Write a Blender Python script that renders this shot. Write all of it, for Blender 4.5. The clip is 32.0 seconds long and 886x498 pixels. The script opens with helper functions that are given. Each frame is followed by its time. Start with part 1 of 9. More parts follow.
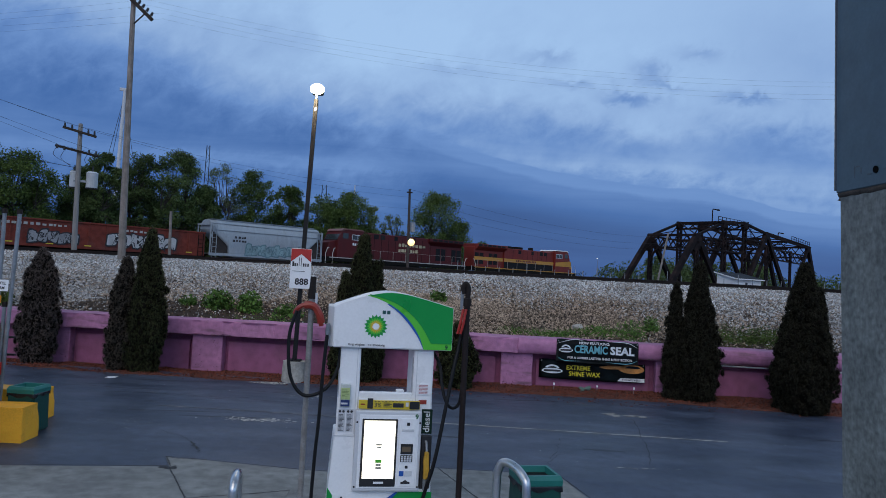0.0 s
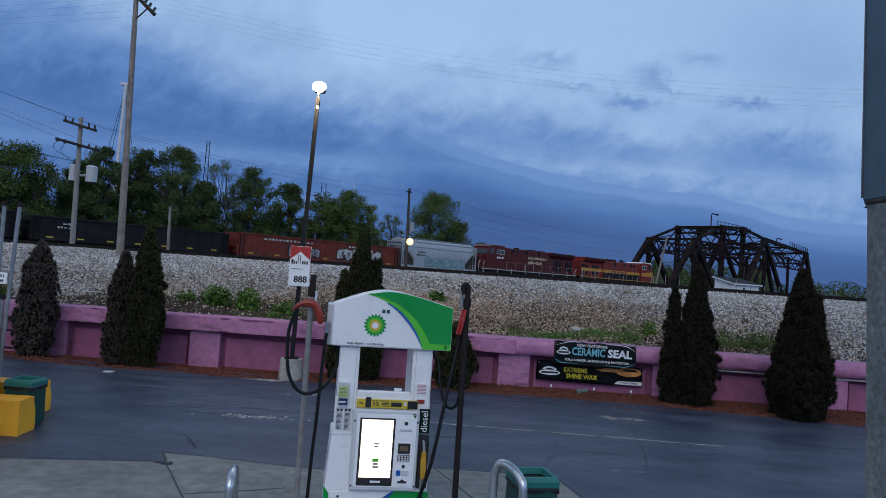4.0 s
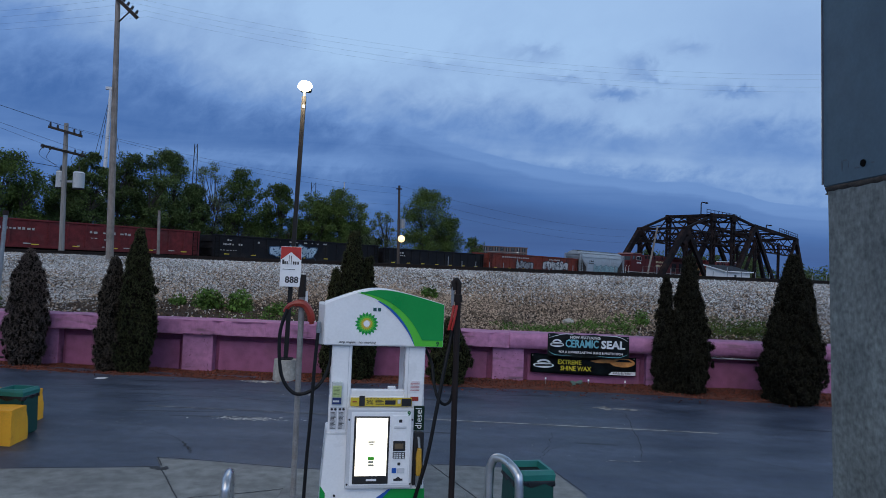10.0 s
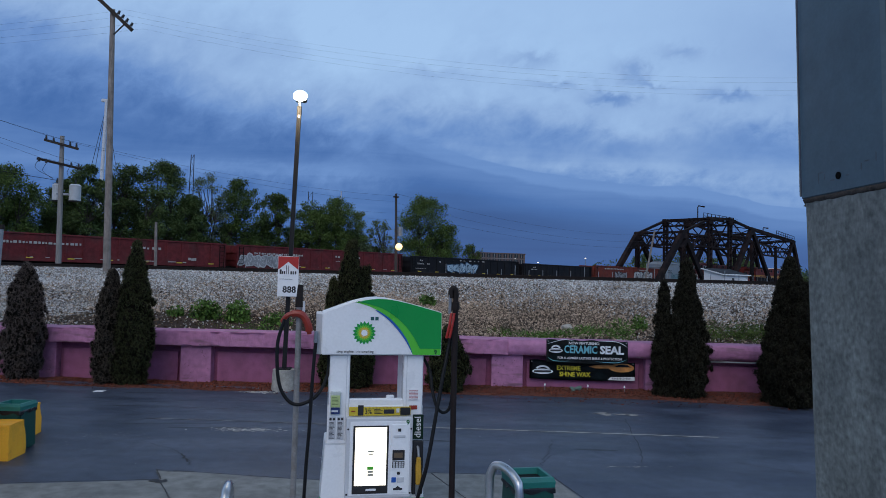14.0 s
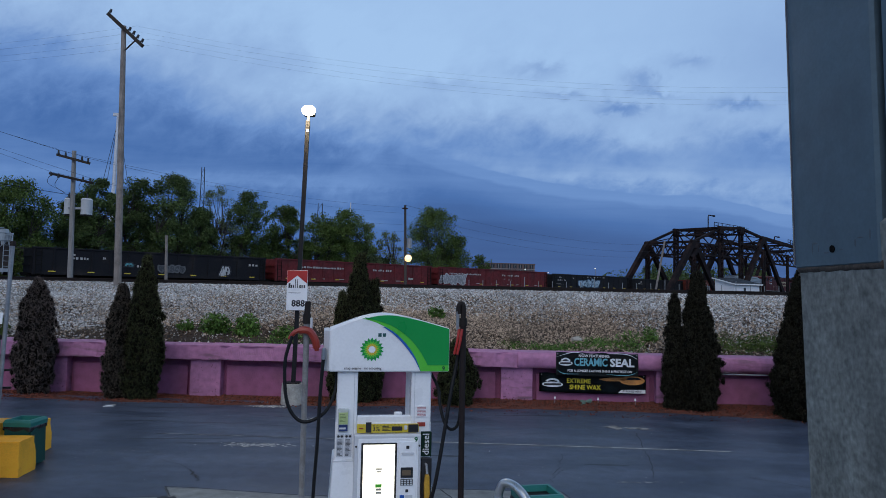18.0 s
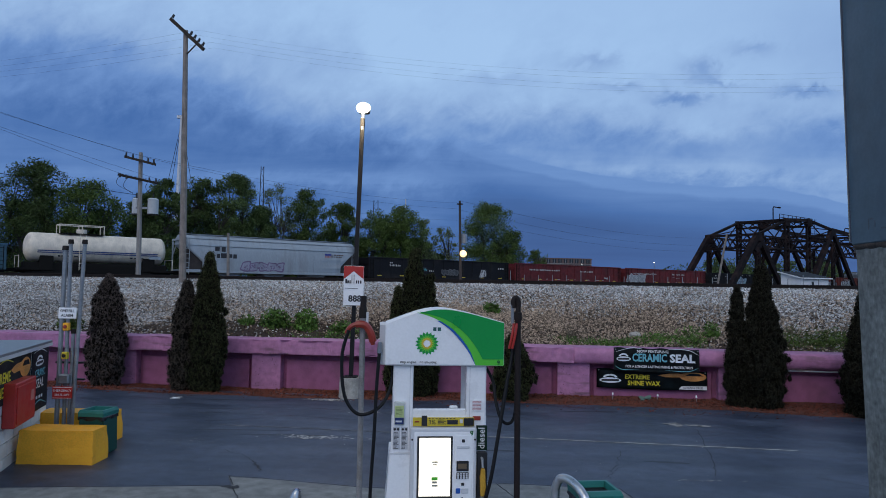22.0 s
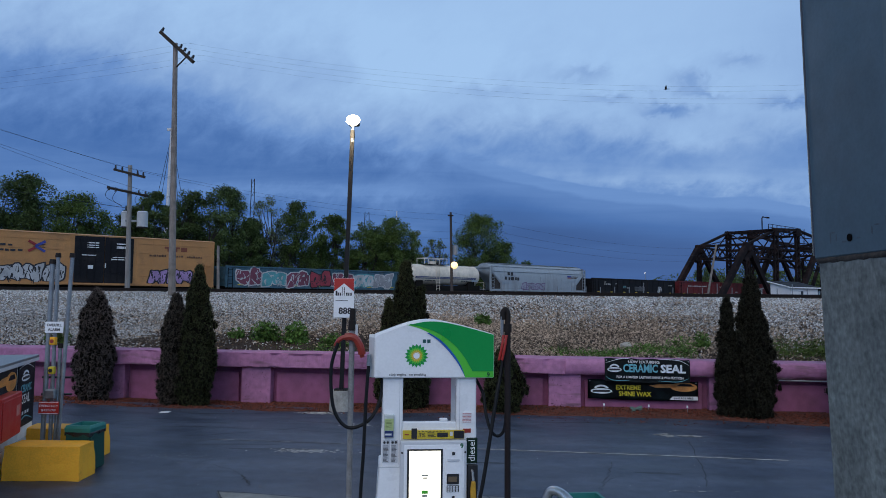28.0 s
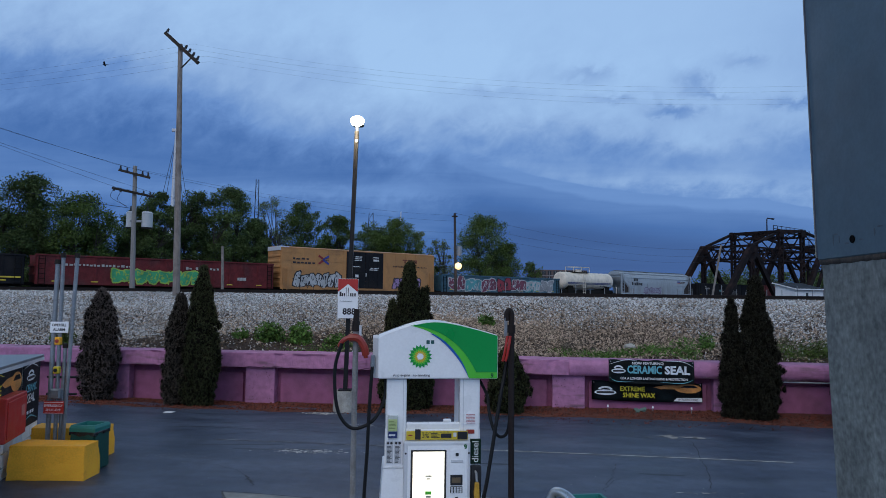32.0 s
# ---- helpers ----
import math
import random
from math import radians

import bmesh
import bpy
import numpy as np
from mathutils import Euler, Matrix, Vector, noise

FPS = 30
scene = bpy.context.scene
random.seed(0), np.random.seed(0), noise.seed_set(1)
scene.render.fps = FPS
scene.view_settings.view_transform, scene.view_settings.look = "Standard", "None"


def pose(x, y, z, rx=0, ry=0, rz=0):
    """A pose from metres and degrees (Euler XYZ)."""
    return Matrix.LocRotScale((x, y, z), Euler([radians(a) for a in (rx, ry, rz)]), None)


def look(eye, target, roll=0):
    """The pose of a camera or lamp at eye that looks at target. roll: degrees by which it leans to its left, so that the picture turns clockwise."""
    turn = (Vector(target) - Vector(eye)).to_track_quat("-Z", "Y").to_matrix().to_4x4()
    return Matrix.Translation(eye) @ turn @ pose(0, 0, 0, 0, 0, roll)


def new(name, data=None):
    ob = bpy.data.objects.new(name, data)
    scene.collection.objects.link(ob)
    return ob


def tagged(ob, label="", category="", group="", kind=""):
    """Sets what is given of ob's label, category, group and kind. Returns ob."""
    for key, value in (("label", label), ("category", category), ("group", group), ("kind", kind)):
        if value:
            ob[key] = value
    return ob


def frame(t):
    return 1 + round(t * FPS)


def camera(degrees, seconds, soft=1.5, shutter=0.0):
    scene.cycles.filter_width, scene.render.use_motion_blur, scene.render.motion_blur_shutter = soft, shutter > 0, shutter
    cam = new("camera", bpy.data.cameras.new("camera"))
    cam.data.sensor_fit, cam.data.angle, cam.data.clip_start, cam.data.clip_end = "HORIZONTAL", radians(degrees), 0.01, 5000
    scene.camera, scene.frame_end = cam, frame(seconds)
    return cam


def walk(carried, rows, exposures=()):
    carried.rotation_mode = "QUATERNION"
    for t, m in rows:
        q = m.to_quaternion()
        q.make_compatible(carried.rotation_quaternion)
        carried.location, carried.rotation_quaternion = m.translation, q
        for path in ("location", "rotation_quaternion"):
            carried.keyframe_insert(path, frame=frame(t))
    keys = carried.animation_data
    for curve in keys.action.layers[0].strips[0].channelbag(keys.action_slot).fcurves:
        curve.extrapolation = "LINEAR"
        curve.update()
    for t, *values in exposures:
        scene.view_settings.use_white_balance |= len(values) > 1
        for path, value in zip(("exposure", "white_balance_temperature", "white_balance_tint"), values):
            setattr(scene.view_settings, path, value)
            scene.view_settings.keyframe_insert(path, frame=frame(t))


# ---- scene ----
cam = camera(65.03, 32.0, soft=0.45)


def aim(x, y, z, yaw, pitch, roll):
    """Camera pose from a place, the turn to the left, the tilt up and the clockwise lean of the picture."""
    a, b = radians(yaw), radians(pitch)
    way = Vector((-math.sin(a) * math.cos(b), math.cos(a) * math.cos(b), math.sin(b)))
    eye = Vector((x, y, z))
    return look(eye, eye + way * 10, roll)


# seconds, place, turn, tilt, lean
PATH = [
    (0.0, -0.048, -0.003, 2.555, -3.982, 2.213, 3.011),
    (0.5, -0.065, -0.010, 2.551, -4.025, 2.378, 3.331),
    (1.0, -0.073, 0.004, 2.550, -3.667, 2.401, 3.724),
    (1.5, -0.081, -0.001, 2.549, -3.644, 2.416, 4.083),
    (2.0, -0.075, 0.001, 2.551, -3.876, 2.425, 4.356),
    (2.5, -0.073, -0.000, 2.551, -3.952, 2.396, 4.364),
    (3.0, -0.074, -0.002, 2.554, -3.899, 2.337, 4.153),
    (3.5, -0.073, -0.001, 2.554, -3.995, 2.280, 4.071),
    (5.5, -0.059, 0.003, 2.555, -4.644, 2.094, 3.478),
    (6.0, -0.055, 0.001, 2.555, -4.817, 2.071, 3.208),
    (6.5, -0.054, 0.001, 2.555, -4.903, 1.980, 2.965),
    (7.0, -0.050, 0.006, 2.556, -4.916, 1.899, 2.802),
    (7.5, -0.050, 0.007, 2.556, -5.023, 1.819, 2.795),
    (8.0, -0.051, 0.007, 2.556, -4.968, 1.747, 2.640),
    (8.5, -0.046, 0.007, 2.559, -4.846, 1.784, 2.520),
    (9.0, -0.046, 0.003, 2.560, -4.805, 1.888, 2.383),
    (9.5, -0.039, 0.007, 2.559, -4.810, 1.901, 2.280),
    (10.0, -0.044, 0.004, 2.558, -4.787, 1.926, 2.282),
    (10.5, -0.043, 0.002, 2.558, -4.867, 1.885, 2.270),
    (11.0, -0.042, 0.004, 2.562, -4.786, 1.924, 2.147),
    (11.5, -0.038, 0.001, 2.564, -4.740, 1.991, 2.029),
    (12.0, -0.036, 0.000, 2.564, -4.857, 2.149, 1.874),
    (12.5, -0.029, 0.004, 2.566, -4.825, 2.305, 1.708),
    (13.0, -0.028, 0.002, 2.566, -4.883, 2.367, 1.577),
    (13.5, -0.030, 0.001, 2.565, -4.978, 2.461, 1.440),
    (14.0, -0.033, -0.004, 2.566, -4.953, 2.527, 1.453),
    (14.5, -0.029, -0.006, 2.564, -4.964, 2.465, 1.392),
    (16.5, -0.017, 0.019, 2.643, -4.573, 2.951, 1.166),
    (17.0, -0.014, 0.015, 2.638, -4.511, 3.360, 1.199),
    (17.5, -0.012, 0.012, 2.622, -4.419, 3.623, 1.194),
    (18.0, -0.011, 0.006, 2.619, -4.148, 3.388, 1.174),
    (18.5, -0.005, 0.007, 2.621, -3.809, 3.198, 1.145),
    (19.0, -0.000, 0.009, 2.617, -3.699, 3.215, 1.031),
    (19.5, 0.001, 0.009, 2.613, -3.684, 3.278, 0.857),
    (20.0, -0.001, -0.001, 2.600, -3.082, 3.293, 0.711),
    (20.5, -0.004, -0.005, 2.603, -1.372, 3.220, 0.574),
    (21.0, -0.005, -0.008, 2.604, 0.059, 3.076, 0.608),
    (21.5, 0.001, 0.002, 2.608, 0.524, 2.961, 0.817),
    (22.0, 0.000, 0.002, 2.606, 0.390, 2.939, 0.946),
    (22.5, 0.001, -0.000, 2.606, 0.116, 2.881, 0.857),
    (23.0, 0.002, 0.001, 2.607, 0.019, 2.894, 0.828),
    (23.5, 0.008, 0.007, 2.605, -0.058, 2.979, 0.770),
    (24.0, 0.0121, 0.005, 2.607, -0.203, 3.038, 0.774),
    (24.5, 0.0075, -0.003, 2.606, -0.392, 3.152, 0.741),
    (25.0, 0.0053, -0.004, 2.603, -0.449, 3.198, 0.657),
    (25.5, 0.0050, -0.004, 2.606, -0.472, 3.166, 0.526),
    (27.5, 0.0197, 0.002, 2.611, -0.436, 3.601, 0.634),
    (28.0, 0.0222, 0.005, 2.610, -0.312, 3.894, 0.616),
    (28.5, 0.0228, 0.005, 2.609, -0.305, 4.015, 0.653),
    (29.0, 0.0225, 0.001, 2.610, -0.222, 4.022, 0.691),
    (29.5, 0.0190, -0.003, 2.609, -0.146, 4.074, 0.802),
    (30.0, 0.0180, -0.006, 2.609, -0.080, 4.158, 0.827),
    (30.5, 0.0230, 0.001, 2.610, -0.040, 4.145, 0.744),
    (31.0, 0.0200, -0.002, 2.610, -0.087, 4.095, 0.770),
    (31.5, 0.0250, 0.004, 2.609, -0.035, 3.998, 0.733),
    (32.0, 0.0230, 0.003, 2.610, 0.018, 3.959, 0.731),
]
walk(cam, [(t, aim(*row)) for t, *row in PATH], [(0.0, 0.0, 6500, 10), (14.0, 0.0, 6480, 10), (25.5, 0.0, 6500, 10), (29.0, 0.0, 6360, 9), (32.0, 0.0, 6340, 9)])

# ---- world and light ----
SUN_ELEV, SUN_TURN = 14.0, 200.0
world = bpy.data.worlds.new("dusk_sky")
scene.world = world
world.use_nodes = True
wt = world.node_tree
wt.nodes.clear()


def wnode(kind, **kw):
    n = wt.nodes.new(kind)
    for k, v in kw.items():
        n.inputs[k].default_value = v
    return n


def wlink(a, b):
    wt.links.new(a, b)


def wmath(op, a, b=None, c=None):
    n = wt.nodes.new("ShaderNodeMath")
    n.operation = op
    for i, v in enumerate((a, b, c)):
        if v is None:
            continue
        if isinstance(v, (int, float)):
            n.inputs[i].default_value = v
        else:
            wlink(v, n.inputs[i])
    return n.outputs[0]


def wnoise(vec, scale, detail, rough, dist=0.0):
    n = wnode("ShaderNodeTexNoise", Scale=scale, Detail=detail, Roughness=rough, Distortion=dist)
    wlink(vec, n.inputs["Vector"])
    return n.outputs["Fac"]


def wmap(vec, scale, rot=(0, 0, 0), loc=(0, 0, 0)):
    n = wt.nodes.new("ShaderNodeMapping")
    n.inputs["Scale"].default_value = scale
    n.inputs["Rotation"].default_value = [radians(a) for a in rot]
    n.inputs["Location"].default_value = loc
    wlink(vec, n.inputs["Vector"])
    return n.outputs["Vector"]


def wramp(fac, stops):
    n = wt.nodes.new("ShaderNodeValToRGB")
    el = n.color_ramp.elements
    while len(el) < len(stops):
        el.new(0.5)
    for e, (p, c) in zip(el, stops):
        e.position, e.color = p, (*c, 1) if len(c) == 3 else c
    wlink(fac, n.inputs["Fac"])
    return n.outputs["Color"]


def wsmooth(v, a, b, lo=0.0, hi=1.0):
    n = wt.nodes.new("ShaderNodeMapRange")
    n.interpolation_type = "SMOOTHSTEP"
    for k, val in (("From Min", a), ("From Max", b), ("To Min", lo), ("To Max", hi)):
        n.inputs[k].default_value = val
    wlink(v, n.inputs["Value"])
    return n.outputs["Result"]


def wadd(*terms):
    out = terms[0]
    for t in terms[1:]:
        out = wmath("ADD", out, t)
    return out


def wmul(*terms):
    out = terms[0]
    for t in terms[1:]:
        out = wmath("MULTIPLY", out, t)
    return out


def wblob(u, v, u0, v0, su, sv):
    """A soft round mass of cloud."""
    a = wmath("MULTIPLY_ADD", u, 1 / su, -u0 / su)
    b = wmath("MULTIPLY_ADD", v, 1 / sv, -v0 / sv)
    return wmath("EXPONENT", wmul(wadd(wmul(a, a), wmul(b, b)), -1.0))


def wdent(u, v, fu, fv):
    """The same mass after its edge has been frayed by a warp."""
    return wadd(u, fu), wadd(v, fv)


def build_sky():
    tc = wt.nodes.new("ShaderNodeTexCoord").outputs["Generated"]
    sep = wt.nodes.new("ShaderNodeSeparateXYZ")
    wlink(tc, sep.inputs[0])
    x, y, z = sep.outputs
    deep = wmath("MAXIMUM", wmath("ABSOLUTE", y), 0.14)
    u, v = wmath("DIVIDE", x, deep), wmath("DIVIDE", z, deep)
    flat = wt.nodes.new("ShaderNodeCombineXYZ")
    wlink(u, flat.inputs[0])
    wlink(v, flat.inputs[1])
    p = flat.outputs[0]
    slant = wmap(p, (1, 1, 1), (0, 0, -30))
    broad = wmath("SUBTRACT", wnoise(wmap(p, (1, 1.5, 1), (0, 0, -12), (3.1, 0.7, 0.4)), 3.2, 5, 0.5, 0.5), 0.5)
    puff = wmath("SUBTRACT", wnoise(wmap(slant, (1, 1.35, 1), (0, 0, 14), (0.6, 2.7, 0)), 8.0, 9, 0.58, 0.3), 0.5)
    shred = wmath("SUBTRACT", wnoise(wmap(slant, (1, 1.5, 1), (0, 0, 16), (1.9, 0.3, 0)), 22.0, 9, 0.64, 0.3), 0.5)
    streak = wmath("SUBTRACT", wnoise(wmap(p, (1, 9.0, 1), (0, 0, -8), (0.4, 2.2, 0)), 2.6, 5, 0.5, 0.9), 0.5)
    fine = wmath("SUBTRACT", wnoise(wmap(p, (1, 14.0, 1), (0, 0, -10), (1.4, 0.2, 0)), 4.0, 6, 0.55, 0.6), 0.5)
    # the bright deck lies over a slanting edge that sinks to the right
    edge = wadd(wmath("MULTIPLY_ADD", u, -0.17, 0.262), wmul(wmath("MAXIMUM", wmath("SUBTRACT", u, 0.15), 0.0), 0.06))
    over = wadd(wmath("SUBTRACT", v, edge), wmul(broad, 0.10), wmul(puff, 0.05), wmul(shred, 0.02))
    tone = wsmooth(over, -0.14, 0.13, 0.32, 0.93)
    tone = wadd(tone, wmul(puff, wsmooth(wmath("ABSOLUTE", over), 0.26, 0.02, 0.05, 0.30)), wmul(shred, wsmooth(wmath("ABSOLUTE", over), 0.24, 0.02, 0.04, 0.30)))
    low = wsmooth(v, 0.25, 0.16)
    tone = wadd(tone, wmul(streak, low, 0.22), wmul(fine, low, 0.14))
    # frayed masses: coordinates pushed about by the puffs
    fu, fv = wdent(u, v, wmul(puff, 0.12), wmul(shred, 0.05))
    for u0, v0, su, sv, k in ((-0.45, 0.235, 0.26, 0.045, -0.09), (-0.10, 0.190, 0.22, 0.030, -0.10), (0.13, 0.235, 0.16, 0.040, -0.10), (0.27, 0.210, 0.14, 0.026, -0.08), (-0.20, 0.33, 0.09, 0.05, -0.12), (0.58, 0.225, 0.13, 0.034, -0.26),
                              (0.62, 0.34, 0.14, 0.09, -0.14), (0.36, 0.235, 0.09, 0.016, 0.10), (0.40, 0.174, 0.22, 0.016, 0.16), (0.60, 0.40, 0.20, 0.12, -0.12), (-0.10, 0.31, 0.18, 0.08, 0.20), (0.20, 0.30, 0.16, 0.06, 0.08), (-0.55, 0.33, 0.20, 0.03, -0.10), (-0.25, 0.150, 0.30, 0.010, 0.10), (-0.30, 0.115, 0.30, 0.014, -0.10)):
        tone = wadd(tone, wmul(wblob(fu, fv, u0, v0, su, sv), k))
    # small torn clouds under the deck
    tu, tv = wdent(u, v, wmul(shred, 0.10), wmul(shred, 0.06))
    for u0, v0, su, sv, k in ((0.205, 0.325, 0.040, 0.011, -0.20), (0.245, 0.292, 0.050, 0.010, -0.20), (0.335, 0.275, 0.045, 0.010, -0.26), (0.362, 0.318, 0.030, 0.020, -0.24), (0.436, 0.350, 0.035, 0.012, -0.16),
                              (0.515, 0.290, 0.050, 0.010, -0.22), (0.395, 0.300, 0.030, 0.008, -0.20), (0.06, 0.30, 0.06, 0.012, -0.14)):
        tone = wadd(tone, wmul(wblob(tu, tv, u0, v0, su, sv), 1.35 * k))
    # dark shelf cloud: a crisp lip that sinks to the right, a second fold inside it
    lip_v = wadd(wmul(wmath("EXPONENT", wmath("MULTIPLY_ADD", u, -1 / 0.19, 0.45)), 0.055), wmath("MULTIPLY_ADD", puff, 0.016, 0.1355), wmul(streak, 0.008), wmul(wsmooth(wmath("ABSOLUTE", wmath("SUBTRACT", u, 0.455)), 0.06, 0.0), 0.006), wmul(wsmooth(u, 0.49, 0.60), -0.017))
    under = wmath("SUBTRACT", lip_v, v)
    face = wsmooth(u, -0.06, 0.14)
    inside = wmul(wsmooth(under, -0.0008, 0.0022), face)
    lit = wmul(wsmooth(wmath("ABSOLUTE", wmath("ADD", under, 0.009)), 0.016, 0.0), face, wsmooth(u, 0.62, 0.40))
    tone = wadd(tone, wmul(lit, 0.05))
    fold = wadd(wsmooth(wadd(under, wmul(fine, 0.02), -0.017), -0.002, 0.005, 0.43, 0.33), wmul(streak, 0.13), wmul(fine, 0.12), wmul(wsmooth(under, 0.022, 0.080), -0.26))
    mixed = wt.nodes.new("ShaderNodeMix")
    wlink(inside, mixed.inputs["Factor"])
    wlink(tone, mixed.inputs["A"])
    wlink(fold, mixed.inputs["B"])
    tone = wmath("MINIMUM", mixed.outputs["Result"], wadd(wsmooth(wadd(v, wmul(streak, 0.05)), 0.045, 0.20, 0.15, 0.85), wmul(fine, 0.08), wmul(wsmooth(v, 0.13, 0.26), 0.6)))
    tone = wadd(tone, wmul(wsmooth(v, 0.055, 0.0), 0.05))
    col = wramp(tone, [(0.0, (0.027, 0.078, 0.250)), (0.22, (0.053, 0.140, 0.385)), (0.45, (0.137, 0.264, 0.560)), (0.70, (0.262, 0.410, 0.685)), (0.90, (0.325, 0.497, 0.775)), (1.0, (0.355, 0.540, 0.820))])
    # overhead the deck is thick and grey
    thick = wsmooth(z, 0.42, 0.85, 1.0, 0.40)
    # the sunset side, behind the camera, is a little brighter
    west = wmath("MULTIPLY_ADD", wmath("MAXIMUM", wmath("MULTIPLY", y, -1.0), 0.0), 0.35, 1.0)
    gain = wt.nodes.new("ShaderNodeMix")
    gain.data_type, gain.blend_type = "RGBA", "MULTIPLY"
    gain.inputs["Factor"].default_value = 1.0
    wlink(col, gain.inputs["A"])
    wlink(wmul(thick, west), gain.inputs["B"])
    sky = wt.nodes.new("ShaderNodeTexSky")
    sky.sky_type, sky.sun_disc = "NISHITA", False
    sky.sun_elevation, sky.sun_rotation = radians(SUN_ELEV), radians(SUN_TURN)
    bg1 = wnode("ShaderNodeBackground", Strength=1.0)
    bg2 = wnode("ShaderNodeBackground", Strength=0.004)
    wlink(gain.outputs["Result"], bg1.inputs["Color"])
    wlink(sky.outputs["Color"], bg2.inputs["Color"])
    add = wt.nodes.new("ShaderNodeAddShader")
    wlink(bg1.outputs[0], add.inputs[0])
    wlink(bg2.outputs[0], add.inputs[1])
    out = wt.nodes.new("ShaderNodeOutputWorld")
    wlink(add.outputs[0], out.inputs["Surface"])


build_sky()

sun_data = bpy.data.lights.new("sun", "SUN")
sun_data.energy, sun_data.angle, sun_data.color = 0.82, radians(50), (1.0, 0.90, 0.80)
sun = new("sun", sun_data)
sun.matrix_basis = look((-8, -26, 26), (0, 0, 0))
scene.view_settings.exposure = 0.0

# ---- materials ----
MATS = {}


def mat(name, color, rough=0.7, metal=0.0, var=0.18, scale=6.0, fine=60.0, bump=0.25, dist=0.01, tint=None, tint_at=(0.5, 0.75),
        stretch=(1, 1, 1), spec=0.5, rand=0.0, island=0.0, emit=None, power=0.0, coord="Object", mid=None):
    """A surface with blotches and grain at two scales, relief, and stains of colour tint."""
    if name in MATS:
        return MATS[name]
    m = bpy.data.materials.new(name)
    MATS[name] = m
    m.use_nodes = True
    nt = m.node_tree
    b = nt.nodes["Principled BSDF"]
    b.inputs["Metallic"].default_value = metal
    b.inputs["Specular IOR Level"].default_value = spec

    def node(kind):
        return nt.nodes.new(kind)

    def noise_tex(sc, detail, vec):
        n = node("ShaderNodeTexNoise")
        n.inputs["Scale"].default_value, n.inputs["Detail"].default_value = sc, detail
        nt.links.new(vec, n.inputs["Vector"])
        return n.outputs["Fac"]

    def ramp(fac, a, bb):
        n = node("ShaderNodeMapRange")
        n.inputs["From Min"].default_value, n.inputs["From Max"].default_value = 0.25, 0.75
        n.inputs["To Min"].default_value, n.inputs["To Max"].default_value = a, bb
        nt.links.new(fac, n.inputs["Value"])
        return n.outputs["Result"]

    def mult(col, fac):
        n = node("ShaderNodeMix")
        n.data_type, n.blend_type = "RGBA", "MULTIPLY"
        n.inputs["Factor"].default_value = 1
        nt.links.new(col, n.inputs["A"])
        nt.links.new(fac, n.inputs["B"])
        return n.outputs["Result"]

    tc = node("ShaderNodeTexCoord").outputs[coord]
    mp = node("ShaderNodeMapping")
    mp.inputs["Scale"].default_value = stretch
    nt.links.new(tc, mp.inputs["Vector"])
    vec = mp.outputs["Vector"]
    big, small = noise_tex(scale, 5, vec), noise_tex(fine, 4, vec)
    rgb = node("ShaderNodeRGB")
    rgb.outputs[0].default_value = (*color, 1)
    col = rgb.outputs[0]
    if tint:
        mr = node("ShaderNodeMapRange")
        mr.inputs["From Min"].default_value, mr.inputs["From Max"].default_value = tint_at
        nt.links.new(noise_tex(scale * 0.7 + 0.13, 7, vec), mr.inputs["Value"])
        mx = node("ShaderNodeMix")
        mx.data_type = "RGBA"
        mx.inputs["B"].default_value = (*tint, 1)
        nt.links.new(mr.outputs["Result"], mx.inputs["Factor"])
        nt.links.new(col, mx.inputs["A"])
        col = mx.outputs["Result"]
    col = mult(col, ramp(big, 1 - var, 1 + var))
    col = mult(col, ramp(small, 1 - var * 0.7, 1 + var * 0.7))
    if mid:
        col = mult(col, ramp(noise_tex(mid[0], 9, tc), 1 - mid[1], 1 + mid[1]))
    if rand:
        col = mult(col, ramp(node("ShaderNodeObjectInfo").outputs["Random"], 1 - rand, 1 + rand))
    if island:
        col = mult(col, ramp(node("ShaderNodeNewGeometry").outputs["Random Per Island"], 1 - island, 1 + island))
    nt.links.new(col, b.inputs["Base Color"])
    rr = node("ShaderNodeMapRange")
    rr.inputs["From Min"].default_value, rr.inputs["From Max"].default_value = 0.3, 0.7
    rr.inputs["To Min"].default_value, rr.inputs["To Max"].default_value = max(0.03, rough - 0.1), min(1, rough + 0.1)
    nt.links.new(big, rr.inputs["Value"])
    nt.links.new(rr.outputs["Result"], b.inputs["Roughness"])
    if bump:
        bp = node("ShaderNodeBump")
        bp.inputs["Strength"].default_value, bp.inputs["Distance"].default_value = bump, dist
        nt.links.new(small, bp.inputs["Height"])
        nt.links.new(bp.outputs["Normal"], b.inputs["Normal"])
    if emit:
        b.inputs["Emission Color"].default_value = (*emit, 1)
        b.inputs["Emission Strength"].default_value = power
    return m


ASPHALT = mat("asphalt", (0.032, 0.043, 0.072), 0.50, var=0.24, scale=1.1, fine=55, bump=0.5, dist=0.006, tint=(0.066, 0.082, 0.120), tint_at=(0.44, 0.72), stretch=(0.55, 1.5, 1), mid=(5.0, 0.30))
CONCRETE = mat("pad_concrete", (0.205, 0.212, 0.205), 0.8, var=0.26, mid=(6.0, 0.30), scale=1.1, fine=70, bump=0.3, dist=0.004, tint=(0.16, 0.16, 0.16), tint_at=(0.52, 0.72))
CRACK = mat("crack_tar", (0.024, 0.026, 0.031), 0.7)
PAINT_LINE = mat("worn_line_paint", (0.40, 0.39, 0.37), 0.8, tint=(0.16, 0.16, 0.16), tint_at=(0.42, 0.58), scale=5)
